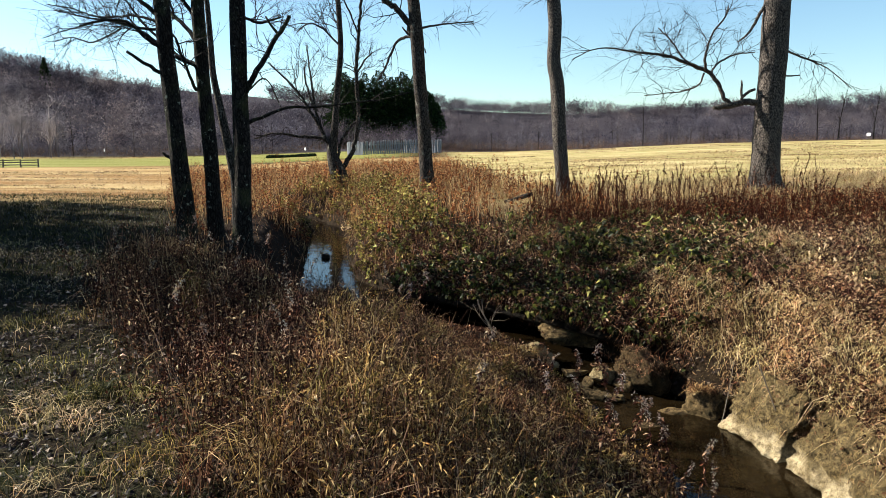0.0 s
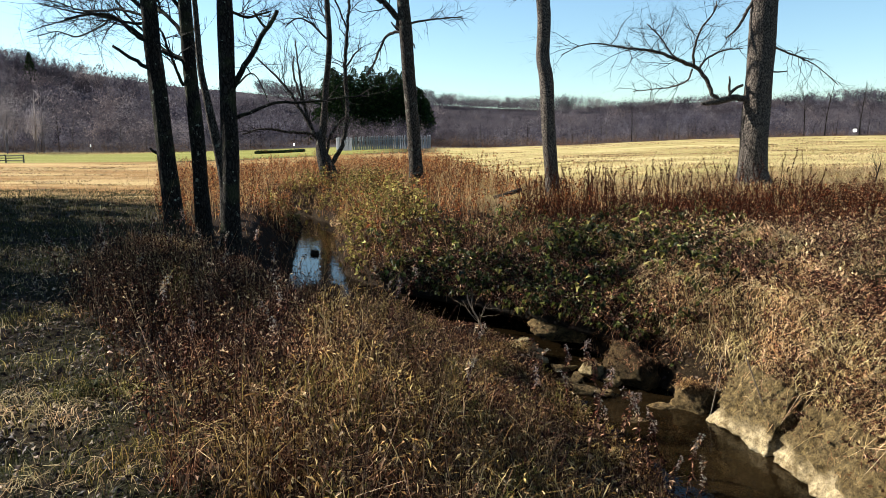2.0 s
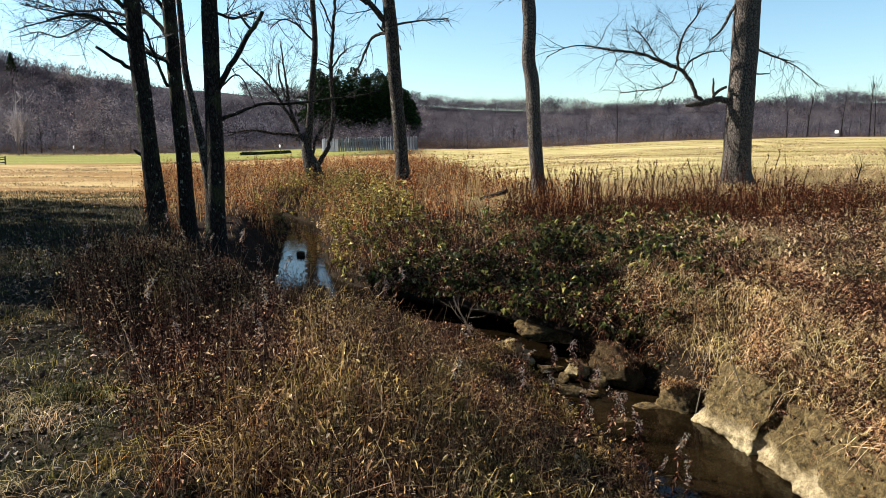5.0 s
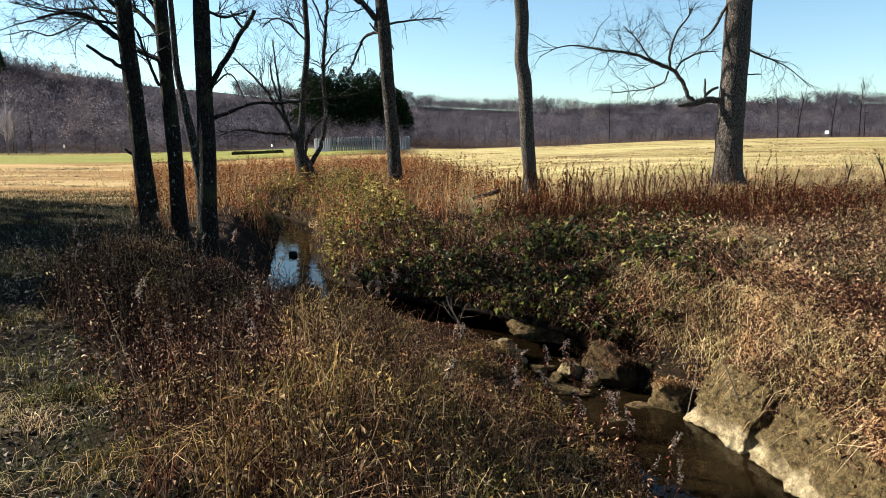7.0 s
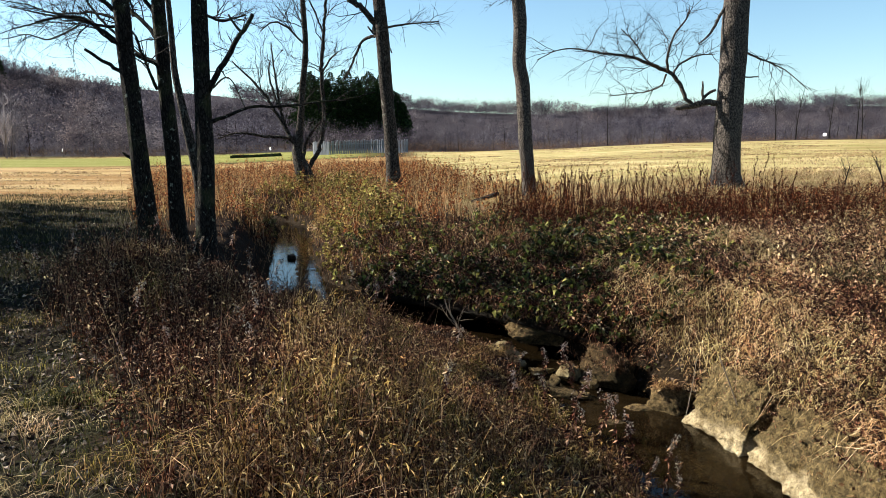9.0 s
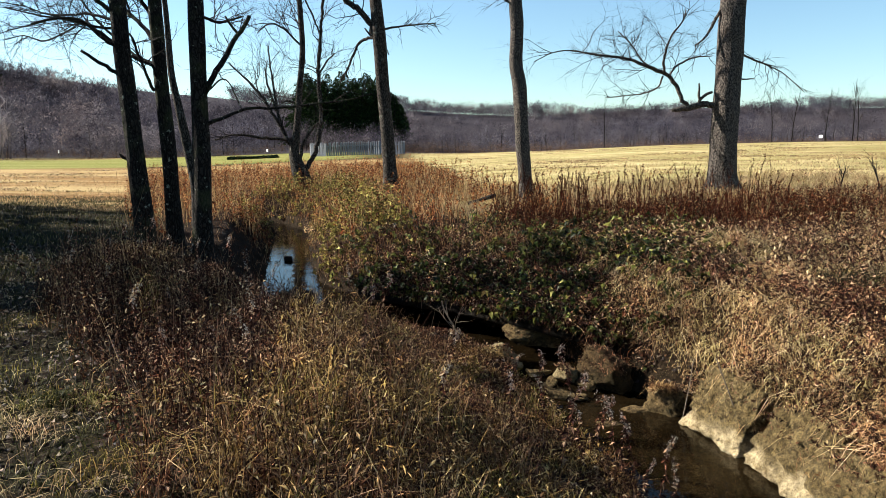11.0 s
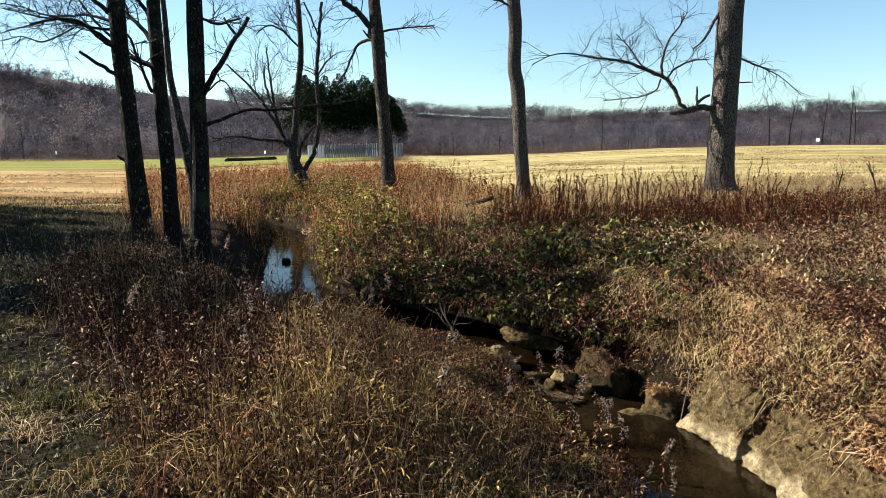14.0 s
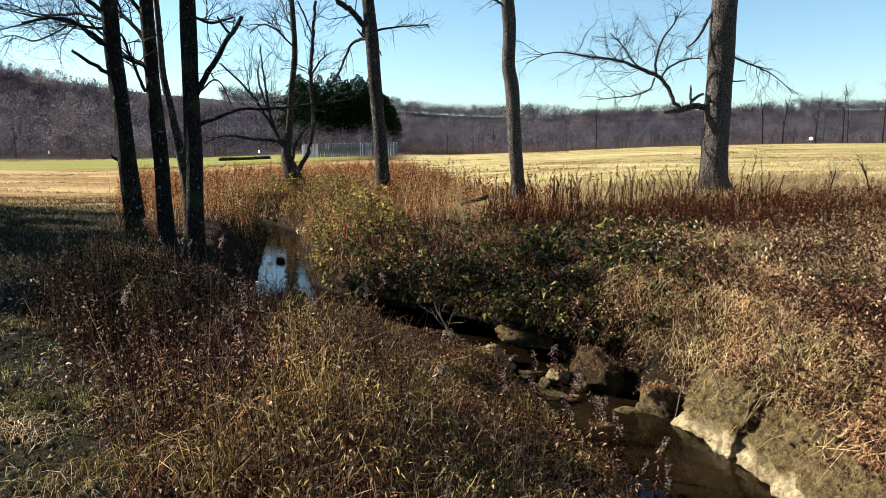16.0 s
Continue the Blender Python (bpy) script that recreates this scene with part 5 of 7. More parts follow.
weed_patch(st, yl, on_land(x, y, -0.01), rng.uniform(0.5, 1.2, len(x)) * (0.12 + 0.5 * sstep(0.0, 1.3, d - hw) * (1 - 0.7 * (y > 17) * (y < 19.2) * (np.abs(x + 3.2) < 0.7))), rng.uniform(0.2, 0.9, len(x)), 16, 0.07, rng, 0.004, 0.1, 0.25, 0.5)
x, y = scatter(20000, -6, 0.4, 11, 24, lambda x, y, r: (stream_at(x, y)[0] - stream_at(x, y)[2] < 1.3) & clear_of_water(x, y, 0.01) & ((stream_at(x, y)[3] > 0) | (y > 15) | (r < 0.15)), rng)
tn.add(*blades(on_land(x, y, -0.01), rng.uniform(0.06, 0.24, len(x)), rng.uniform(0.005, 0.01, len(x)), rng.uniform(0.4, 2.2, len(x)), rng, 0.9))
stuff("bramble_stems", st, M["stem"], "arching brown bramble stems", "bramble")
stuff("bramble_leaves", lf, M["bramble"], "dark green bramble leaves covering the stream bank", "bramble")
stuff("withered_leaves", br, M["brown_leaf"], "withered brown leaves mixed into brambles", "weeds")
stuff("yellow_shrub_leaves", yl, M["yellow_leaf"], "yellow-green leaves of low streamside shrubs", "shrub")
stuff("bank_grass", tn, M["tan"], "dry tawny grass hanging over the stream bank", "grass")


# tall rusty weeds in the strip beyond the stream
def rusty_here(x, y, r):
    ok, e = far_side(x, y)
    left = (x < -2.0) & ((y > 15.0) | (x < -4.2)) & (x > -0.375 * y + 0.3 * wave(x, y, 1.1)) & (y > 12.2) & (y < 44) & clear_of_water(x, y)
    gap = (np.abs(x - 1.75) < 0.7) & (y > 13.2) & (y < 17)
    return left | (ok & ~gap & (e > 0.5) & (y > 12.3) & (x < 3.6 - 0.1 * (y - 12)) & (np.abs(x - 0.5 + 0.14 * (y - 12)) < 3.4 + 0.06 * (y - 12)))


rng = np.random.default_rng(109)
st, lf, tn = Soup(), Soup(), Soup()
x, y = scatter(11500, -17, 4, 12.3, 46, rusty_here, rng)
h = 0.2 + 0.85 * rng.random(len(x)) ** 1.8 * (0.5 + 0.8 * patchy(x, y, 1.2, 3))
h = h * (1 - 0.5 * (np.abs(x + 3.1 + 0.12 * (y - 19)) < 0.6) * (y < 20))
weed_patch(st, lf, on_land(x, y, -0.01), h, rng.uniform(0.05, 0.4, len(x)), 13, 0.065, rng, 0.004, 0.3, 0.25, 0.35)
x, y = scatter(30000, -15, 4, 12.3, 40, rusty_here, rng)
tn.add(*blades(on_land(x, y, -0.01), rng.uniform(0.25, 0.7, len(x)) * (1 - 0.5 * (np.abs(x + 3.1 + 0.12 * (y - 19)) < 0.6) * (y < 20)), rng.uniform(0.006, 0.012, len(x)), rng.uniform(0.1, 0.9, len(x)), rng, 0.5, fine=False))
stuff("rusty_weed_stems", st, M["stem"], "upright dry stems of rusty weeds", "weeds")
stuff("rusty_weed_leaves", lf, M["rust_leaf"], "rust-coloured withered leaves of tall weeds", "weeds")
stuff("meadow_grass", tn, M["meadow"], "tall tawny meadow grass beyond the stream", "grass")


# dark weeds under the big trees
def dark_here(x, y, r):
    ok, e = far_side(x, y)
    return ok & ~((np.abs(x - 1.75) < 0.7) & (y > 13.2) & (y < 17)) & (y > 10.6 + 0.4 * wave(x, y, 1.1)) & (y < 17.0) & (x > 1.2) & (x < y * 0.68 + 1) & (r < 1.15 - 0.075 * x)


rng = np.random.default_rng(113)
st, lf, tn = Soup(), Soup(), Soup()
x, y = scatter(9000, 1, 13, 10, 20, lambda x, y, r: dark_here(x, y, r) & (y < 15.6), rng)
h = 0.1 + 0.65 * rng.random(len(x)) ** 4.0 * (0.4 + 0.9 * patchy(x, y, 1.0, 6))
weed_patch(st, lf, on_land(x, y, -0.01), h, rng.uniform(0.05, 0.6, len(x)), 20, 0.04, rng, 0.004, 0.4, 0.1, 0.35)
x, y = scatter(44000, 1, 14, 9.5, 21, lambda x, y, r: far_side(x, y)[0] & (y > 10.4) & (x < y * 0.68 + 1) & (r < 0.45 + 0.5 * sstep(13.5, 15.5, y)), rng)
tn.add(*blades(on_land(x, y, -0.01), rng.uniform(0.08, 0.3, len(x)), rng.uniform(0.005, 0.01, len(x)), rng.uniform(0.5, 2.2, len(x)), rng, 0.7, fine=False))
dk = Soup()
x, y = scatter(5200, 0.8, 10, 10.2, 14.2, lambda x, y, r: far_side(x, y)[0] & (y > 10.9 + 0.5 * wave(x, y, 0.9, 4)) & (x > 1.6 + 0.4 * wave(x, y, 0.7)) & (x < y * 0.68 + 1) & (patchy(x, y, 0.7, 44) + 0.15 > r * (0.6 + 0.06 * x)), rng)
h = rng.uniform(0.2, 0.5, len(x)) * (0.5 + 0.8 * patchy(x, y, 0.5, 46))
weed_patch(st, dk, on_land(x, y, -0.01), h, rng.uniform(0.05, 0.5, len(x)), 18, 0.042, rng, 0.0038, 0.4, 0.1, 0.36)
stuff("maroon_weed_leaves", dk, M["dark_weed"], "dense dark maroon leaves of dead field weeds", "weeds")
stuff("brown_weed_stems", st, M["stem"], "dead brown stems of field weeds", "weeds")
stuff("brown_weed_leaves", lf, M["russet_weed"], "withered brown leaves of field weeds", "weeds")
stuff("matted_grass", tn, M["pale_straw"], "matted straw-coloured grass under weeds", "grass")


# drooping straw on the steep bank by the pool
def straw_here(x, y, r):
    ok, e = far_side(x, y)
    return ok & (e > 0.26) & (x > 2.7) & (y < 11.4) & (y > 3) & (x < y * 0.68 + 1)


rng = np.random.default_rng(127)
st, lf, tn, pl = Soup(), Soup(), Soup(), Soup()
x, y = scatter(52000, 2.7, 8, 3, 10.6, straw_here, rng)
tn.add(*blades(on_land(x, y, -0.01), rng.uniform(0.06, 0.3, len(x)), rng.uniform(0.003, 0.007, len(x)), rng.uniform(0.4, 2.4, len(x)), rng, 1.0))
x, y = scatter(5200, 2.7, 8, 3, 10.6, straw_here, rng)
weed_patch(st, lf, on_land(x, y, -0.01), rng.uniform(0.15, 0.5, len(x)), rng.uniform(0.3, 1.2, len(x)), 15, 0.042, rng, 0.003, 0.5)
x, y = scatter(2200, 2.7, 8, 3, 10.6, straw_here, rng)
n = len(x)
pl.add(*leaves(on_land(x, y) + np.stack([np.zeros(n), np.zeros(n), rng.uniform(0.1, 0.45, n)], 1), rng.normal(size=(n, 3)) + np.array([0, 0, -0.5]), rng.uniform(0.04, 0.08, n), rng.uniform(0.014, 0.03, n), rng, 0.4, 0.4))
x, y = scatter(20000, 2.5, 4.6, 3.4, 9.2, lambda x, y, r: far_side(x, y)[0] & (far_side(x, y)[1] > 0.16) & (far_side(x, y)[1] < 1.1), rng)
tn.add(*blades(on_land(x, y, 0.0), rng.uniform(0.05, 0.22, len(x)), rng.uniform(0.003, 0.006, len(x)), rng.uniform(0.6, 2.2, len(x)), rng, 1.3, np.pi + rng.normal(size=len(x)) * 2.2))
x, y = scatter(6000, 2.9, 4.2, 3.9, 7.0, lambda x, y, r: far_side(x, y)[0] & (far_side(x, y)[1] > 0.3) & (far_side(x, y)[1] < 0.8) & (patchy(x, y, 0.16, 51) > 0.7 * r), rng)
tn.add(*blades(on_land(x, y, 0.0), rng.uniform(0.05, 0.2, len(x)), rng.uniform(0.002, 0.005, len(x)), rng.uniform(0.6, 2.4, len(x)), rng, 1.4, np.pi + rng.normal(size=len(x)) * 1.3))
x, y = scatter(3000, 2.5, 4.6, 3.4, 9.2, lambda x, y, r: far_side(x, y)[0] & (far_side(x, y)[1] > 0.2) & (far_side(x, y)[1] < 1.2), rng)
weed_patch(st, lf, on_land(x, y, -0.01), rng.uniform(0.08, 0.3, len(x)), rng.uniform(0.3, 1.5, len(x)), 16, 0.04, rng, 0.0025, 0.6)
x, y = scatter(22000, 2.4, 7.5, 3.2, 9.6, lambda x, y, r: far_side(x, y)[0] & (far_side(x, y)[1] > 0.03) & (r < 1.3 - 0.5 * far_side(x, y)[1]), rng)
n = len(x)
bl = Soup()
bl.add(*flakes(on_land(x, y, 0.02), rng.normal(size=(n, 3)) * np.array([1, 1, 0.7]) + np.array([-0.3, 0, 0.2]), rng.uniform(0.025, 0.065, n), rng.uniform(0.012, 0.035, n), rng))
x, y = scatter(3400, 3.2, 5.4, 3.4, 6.8, lambda x, y, r: far_side(x, y)[0] & (far_side(x, y)[1] > 0.3) & (patchy(x, y, 0.4, 23) > 0.5 * r), rng)
weed_patch(st, lf, on_land(x, y, -0.01), rng.uniform(0.1, 0.42, len(x)), rng.uniform(0.3, 1.6, len(x)), 20, 0.036, rng, 0.003, 0.5)
x, y = scatter(14000, 3.2, 5.6, 3.4, 7.0, lambda x, y, r: far_side(x, y)[0] & (far_side(x, y)[1] > 0.3) & (patchy(x, y, 0.3, 25) > 0.6 * r), rng)
tn.add(*blades(on_land(x, y, -0.01), rng.uniform(0.08, 0.36, len(x)), rng.uniform(0.002, 0.005, len(x)), rng.uniform(0.6, 2.4, len(x)), rng, 1.2))
x, y = 3.62 + rng.normal(size=300) * 0.17, 4.8 + rng.normal(size=300) * 0.42
weed_patch(st, lf, on_land(x, y, -0.01), rng.uniform(0.25, 0.5, 300), rng.uniform(0.2, 1.1, 300), 36, 0.036, rng, 0.003, 0.4)
stuff("bank_litter", bl, M["bank_leaf"], "dead leaves strewn down the steep bank", "fallen leaves")
stuff("straw_grass", tn, M["straw"], "straw-pale grass drooping over the stone bank", "grass")
stuff("bank_weed_stems", st, M["stem"], "thin dead stems on the steep bank", "weeds")
stuff("bank_weed_leaves", lf, M["brown_leaf"], "curled brown leaves on the steep bank", "weeds")
stuff("bank_pale_leaves", pl, M["pale_leaf"], "bleached dry leaves on the steep bank", "fallen leaves")

# hay stubble in both fields
rng = np.random.default_rng(131)
s = Soup()
x, y = scatter(60000, 0, 40, 16, 60, lambda x, y, r: (y > 17 + 0.12 * x) & (x > 0.04 * y + 1) & (x < 0.72 * y + 2) & (r < 30 / y - 0.3), rng)
s.add(*blades(on_land(x, y, -0.01), rng.uniform(0.05, 0.16, len(x)), rng.uniform(0.01, 0.02, len(x)), rng.uniform(0.3, 2.0, len(x)), rng, fine=False))
x, y = scatter(30000, -42, -5, 18, 60, lambda x, y, r: (x < -0.37 * y) & (x > -0.72 * y - 2) & (r < 30 / y - 0.3), rng)
s.add(*blades(on_land(x, y, -0.01), rng.uniform(0.05, 0.14, len(x)), rng.uniform(0.01, 0.02, len(x)), rng.uniform(0.3, 2.0, len(x)), rng, fine=False))
for k in range(42):
    # loose cut hay lying in rows
    y0 = 20 * (105 / 20) ** rng.random()
    side = 1 if rng.random() < 0.6 else -1
    lo, hi = (0.05, 0.7) if side > 0 else (-0.72, -0.37)
    x0 = y0 * rng.uniform(lo, hi)
    L, m = y0 * rng.uniform(0.06, 0.3), 240
    x = x0 + rng.uniform(-0.5, 0.5, m) * L
    y = y0 + 0.1 * rng.normal(size=m) * (y0 / 25) + 0.25 * np.sin(x * 0.5 + k) + 0.05 * (x - x0)
    ok = (x / y > lo) & (x / y < hi)
    x, y = x[ok], y[ok]
    g = y0 / 30
    s.add(*blades(on_land(x, y, 0.01), rng.uniform(0.04, 0.11, len(x)) * g ** 0.5, rng.uniform(0.02, 0.05, len(x)) * g, rng.uniform(0.6, 2.4, len(x)), rng, fine=False))
stuff("hay_stubble", s, M["pale_straw"], "cut hay stubble over the open fields", "grass")


# ---- far woods ----
def bare_wood(soup, x, y, h, rng, nb=16, nt=80, trunk=0.0055, twig=0.12, wide=0.42):
    """Single bare trees far off: trunk, branches and twigs, all at once."""
    n = len(x)
    p = on_land(x, y, -0.3)
    up = np.array([0, 0, 1.0])
    lean = rng.normal(size=(n, 3)) * np.array([0.05, 0.05, 0]) * h[:, None]
    t = np.linspace(0, 1, 4)
    c = p[:, None] + up * (h[:, None] * t * 0.92)[..., None] + lean[:, None] * (t ** 2)[None, :, None]
    soup.add(*stalks(c, h * trunk, h * trunk * 0.15))
    tb = rng.uniform(0.25, 0.9, (n, nb))
    b0 = along(c, tb)
    az = rng.uniform(0, 2 * np.pi, (n, nb))
    bl = h[:, None] * wide * (1.15 - tb) * rng.uniform(0.7, 1.3, (n, nb))
    d = np.stack([np.cos(az) * bl, np.sin(az) * bl, bl * rng.uniform(0.6, 1.5, (n, nb))], -1)
    w = (h[:, None] * trunk * 0.28 * np.ones((n, nb)))[..., None]
    s = np.stack([-np.sin(az), np.cos(az), np.zeros((n, nb))], -1) * w
    v = np.stack([b0 - s, b0 + s, b0 + d], 2).reshape(-1, 3, 3)
    soup.add(*pieces(v, [[0, 1, 2]]))
    i = rng.integers(0, nb, (n, nt))
    r = np.arange(n)[:, None]
    q = b0[r, i] + d[r, i] * rng.uniform(0.15, 1.0, (n, nt))[..., None]
    dd = unit(d[r, i]) * 0.6 + rng.normal(size=(n, nt, 3)) * 0.55 + up * 0.35
    L = (h[:, None] * rng.uniform(0.06, 0.16, (n, nt)))[..., None]
    e = unit(rng.normal(size=(n, nt, 3))) * twig * 0.5 * rng.uniform(0.6, 1.4, (n, nt, 1))
    v = np.stack([q - e, q + e, q + unit(dd) * L], 2).reshape(-1, 3, 3)
    soup.add(*pieces(v, [[0, 1, 2]]))


def crowned_wood(boles, soup, x, y, h, rng, nt=110, twig=0.13, wide=0.3, low=0.22, bole=0.011):
    """Leafless woods: a bole, limbs that fan out and a domed cloud of fine twigs for each tree."""
    n = len(x)
    p = on_land(x, y, -0.4)
    t = np.linspace(0, 1, 3)
    up = np.array([0, 0, 1.0])
    lean = rng.normal(size=(n, 3)) * np.array([0.05, 0.05, 0]) * h[:, None]
    c = p[:, None] + up * (h[:, None] * t * 0.8)[..., None] + lean[:, None] * (t ** 2)[None, :, None]
    if boles is not None:
        boles.add(*stalks(c, h * bole * rng.uniform(0.7, 1.3, n), h * bole * 0.25))
    mid = low + (1 - low) * 0.52
    rz = (1 - low) * 0.5
    ph = rng.uniform(0, 6.28, (n, 3))
    wide = wide * rng.uniform(0.75, 1.3, n)

    def cloud(m, lo):
        u = unit(rng.normal(size=(n, m, 3)))
        a, el = np.arctan2(u[..., 1], u[..., 0]), u[..., 2]
        lobe = 0.82 + 0.16 * np.sin(3 * a + ph[:, :1] + 2 * el) + 0.14 * np.sin(5 * a - 4 * el + ph[:, 1:2])
        r = rng.uniform(lo * 0.5, 1, (n, m)) ** 0.85 * lobe
        q = u * r[..., None] * (h[:, None] * np.stack([wide, wide, np.full(n, rz)], 1))[:, None]
        q[..., 2] += h[:, None] * mid
        return p[:, None] + lean[:, None] * 0.7 + q, u

    q, u = cloud(9, 0.6)
    b0 = along(c, rng.uniform(0.25, 0.75, (n, 9)))
    e = unit(np.cross(q - b0, rng.normal(size=(n, 9, 3)))) * (h * bole * 0.4)[:, None, None]
    v = np.stack([b0 - e, b0 + e, q], 2).reshape(-1, 3, 3)
    (boles or soup).add(*pieces(v, [[0, 1, 2]]))
    q, u = cloud(nt, 0.15)
    d = unit(u * 0.9 + up * 0.25 + rng.normal(size=(n, nt, 3)) * 0.6)
    L = h[:, None, None] * rng.uniform(0.025, 0.07, (n, nt, 1))
    e = unit(rng.normal(size=(n, nt, 3))) * twig * 0.5 * rng.uniform(0.5, 1.5, (n, nt, 1))
    v = np.stack([q - e, q + e, q + d * L], 2).reshape(-1, 3, 3)
    soup.add(*pieces(v, [[0, 1, 2]]))


rng = np.random.default_rng(137)
s, b = Soup(), Soup()
x, y = scatter(1700, -290, -28, 205, 305, lambda x, y, r: (x / y < -0.2 + 0.04 * (r - 0.5)) & (r > 0.1) & ~((np.abs(x / y + 0.45) < 0.06) & (np.abs(y - 285) < 12)), rng)
crowned_wood(None, s, x, y, rng.uniform(8, 14, len(x)) * (0.7 + 0.6 * patchy(x, y, 17, 1)), rng, 95, 0.36, 0.46, 0.0, 0.006)
x, y = scatter(90, -290, -28, 203, 240, lambda x, y, r: (x / y < -0.2 + 0.04 * (r - 0.5)), rng)
crowned_wood(b, s, x, y, rng.uniform(8, 15, len(x)), rng, 200, 0.12, 0.32, 0.15)
x, y = scatter(700, -290, -28, 203, 225, lambda x, y, r: (x / y < -0.2 + 0.04 * (r - 0.5)), rng)
crowned_wood(None, s, x, y, rng.uniform(3, 7, len(x)), rng, 110, 0.1, 0.55, 0.0)
x, y = scatter(800, -270, -50, 312, 345, lambda x, y, r: (x / y < -0.2) & (x / y > -0.75), rng)
bare_wood(s, x, y, rng.uniform(7, 12, len(x)), rng, 18, 110, 0.008, 0.17, 0.5)
x, y = scatter(900, -280, -50, 300, 338, lambda x, y, r: (x / y < -0.2), rng)
crowned_wood(None, s, x, y, rng.uniform(4, 10, len(x)), rng, 120, 0.26, 0.6, 0.0, 0.006)
stuff("hillside_woods", s, M["wood"], "leafless grey-brown woods on a hillside", "woods")
stuff("hillside_boles", b, M["bole"], "dim grey trunks of the hillside woods", "woods")
s, b = Soup(), Soup()
x, y = scatter(1600, -110, 320, 280, 385, lambda x, y, r: (x / y > -0.24) & (x / y < 0.78) & (r > 0.08), rng)
crowned_wood(None, s, x, y, rng.uniform(7, 10, len(x)) * (0.7 + 0.6 * patchy(x, y, 23, 2)), rng, 90, 0.38, 0.55, 0.0, 0.006)
x, y = scatter(620, -110, 330, 392, 418, lambda x, y, r: (x / y > -0.24) & (x / y < 0.78), rng)
bare_wood(s, x, y, rng.uniform(5, 8, len(x)) * (0.7 + 0.5 * patchy(x, y, 13, 7)), rng, 18, 120, 0.009, 0.2, 0.7)
x, y = scatter(700, -110, 330, 396, 420, lambda x, y, r: (x / y > -0.24) & (x / y < 0.78), rng)
crowned_wood(None, s, x, y, rng.uniform(3, 6, len(x)), rng, 140, 0.42, 0.9, -0.1, 0.006)
x, y = scatter(700, -110, 330, 380, 418, lambda x, y, r: (x / y > -0.24) & (x / y < 0.78), rng)
crowned_wood(None, s, x, y, rng.uniform(4, 9, len(x)) * (0.6 + 0.7 * patchy(x, y, 11, 5)), rng, 130, 0.34, 0.7, 0.0, 0.006)
x, y = scatter(160, -62, 14, 246, 284, lambda x, y, r: r > 0.1, rng)
crowned_wood(None, s, x, y, rng.uniform(6, 12, len(x)), rng, 180, 0.2, 0.45, 0.03, 0.007)
x, y = scatter(330, -60, 290, 240, 285, lambda x, y, r: (x / y > -0.1) & (x / y < 0.76) & (patchy(x, y, 14, 4) > r), rng)
crowned_wood(None, s, x, y, rng.uniform(5, 11, len(x)), rng, 180, 0.2, 0.45, 0.03, 0.007)
x, y = scatter(110, -60, 290, 236, 260, lambda x, y, r: (x / y > -0.2) & (x / y < 0.76), rng)
crowned_wood(b, s, x, y, rng.uniform(8, 14, len(x)), rng, 140, 0.12, 0.28, 0.25)
stuff("valley_woods", s, M["wood"], "leafless grey-brown woods across the valley", "woods")
stuff("valley_boles", b, M["bole"], "dim grey trunks of the valley woods", "woods")
s = Soup()
x, y = scatter(900, -190, 0, 194, 215, lambda x, y, r: (x / y < -0.02) & (x / y > -0.8), rng)
crowned_wood(None, s, x, y, rng.uniform(1.5, 4.5, len(x)), rng, 50, 0.1, 0.5, 0.0)
x, y = scatter(1300, -20, 300, 180, 300, lambda x, y, r: (x / y > -0.03) & (x / y < 0.76), rng)
crowned_wood(None, s, x, y, rng.uniform(2, 6, len(x)), rng, 60, 0.14, 0.5, 0.0)
stuff("far_brush", s, M["brush"], "grey-brown leafless brush below the woods", "brush")
s = Soup()
x, y = scatter(900, -12, 140, 128, 178, lambda x, y, r: (x / y > -0.01) & (x / y < 0.72), rng)
crowned_wood(None, s, x, y, rng.uniform(0.8, 1.9, len(x)), rng, 50, 0.07, 0.6, 0.0)
x, y = scatter(500, -125, -40, 172, 190, lambda x, y, r: (x / y > -0.66) & (x / y < -0.2) & (patchy(x, y, 9, 2) > 0.4 * r), rng)
crowned_wood(None, s, x, y, rng.uniform(0.7, 2.0, len(x)), rng, 80, 0.05, 0.7, 0.0)
stuff("russet_brush", s, M["red_brush"], "low russet brush along the field's far edge", "brush")


rng = np.random.default_rng(139)
TALL = "tall dark green conifer rising above bare woods"
for i, (cx, ch) in enumerate(((-29.5, 20.5), (-20, 21), (-16, 22.5), (-14, 20.5), (-10, 21.5), (-7.5, 22), (-1.2, 20), (-24.5, 20), (-31.5, 19), (-26.5, 20.5), (-23, 21.5), (-19, 22), (-11, 22), (-3.8, 21), (0.5, 19), (-33, 21), (-28.5, 23), (-25, 22), (-21, 23.5), (-17.5, 22.5), (-13, 24), (-9, 23.5), (-5.5, 23), (-2.5, 22.5), (-30, 20), (-15, 21), (-7, 21))):
    conifer(cx * 1.24 - 3.4, 302 + rng.uniform(-6, 8), (0.35 * ch + 0.65 * 21.8) * (1.4 - 0.42 * float(sstep(-9.0, 1.0, cx))) * rng.uniform(0.88, 1.03), 200 + i, TALL, 0.34, 1.5, n=1700, dome=0.72)

conifer(-171, 312, 13, 230, TALL, 0.26, 0.8)

rng = np.random.default_rng(141)
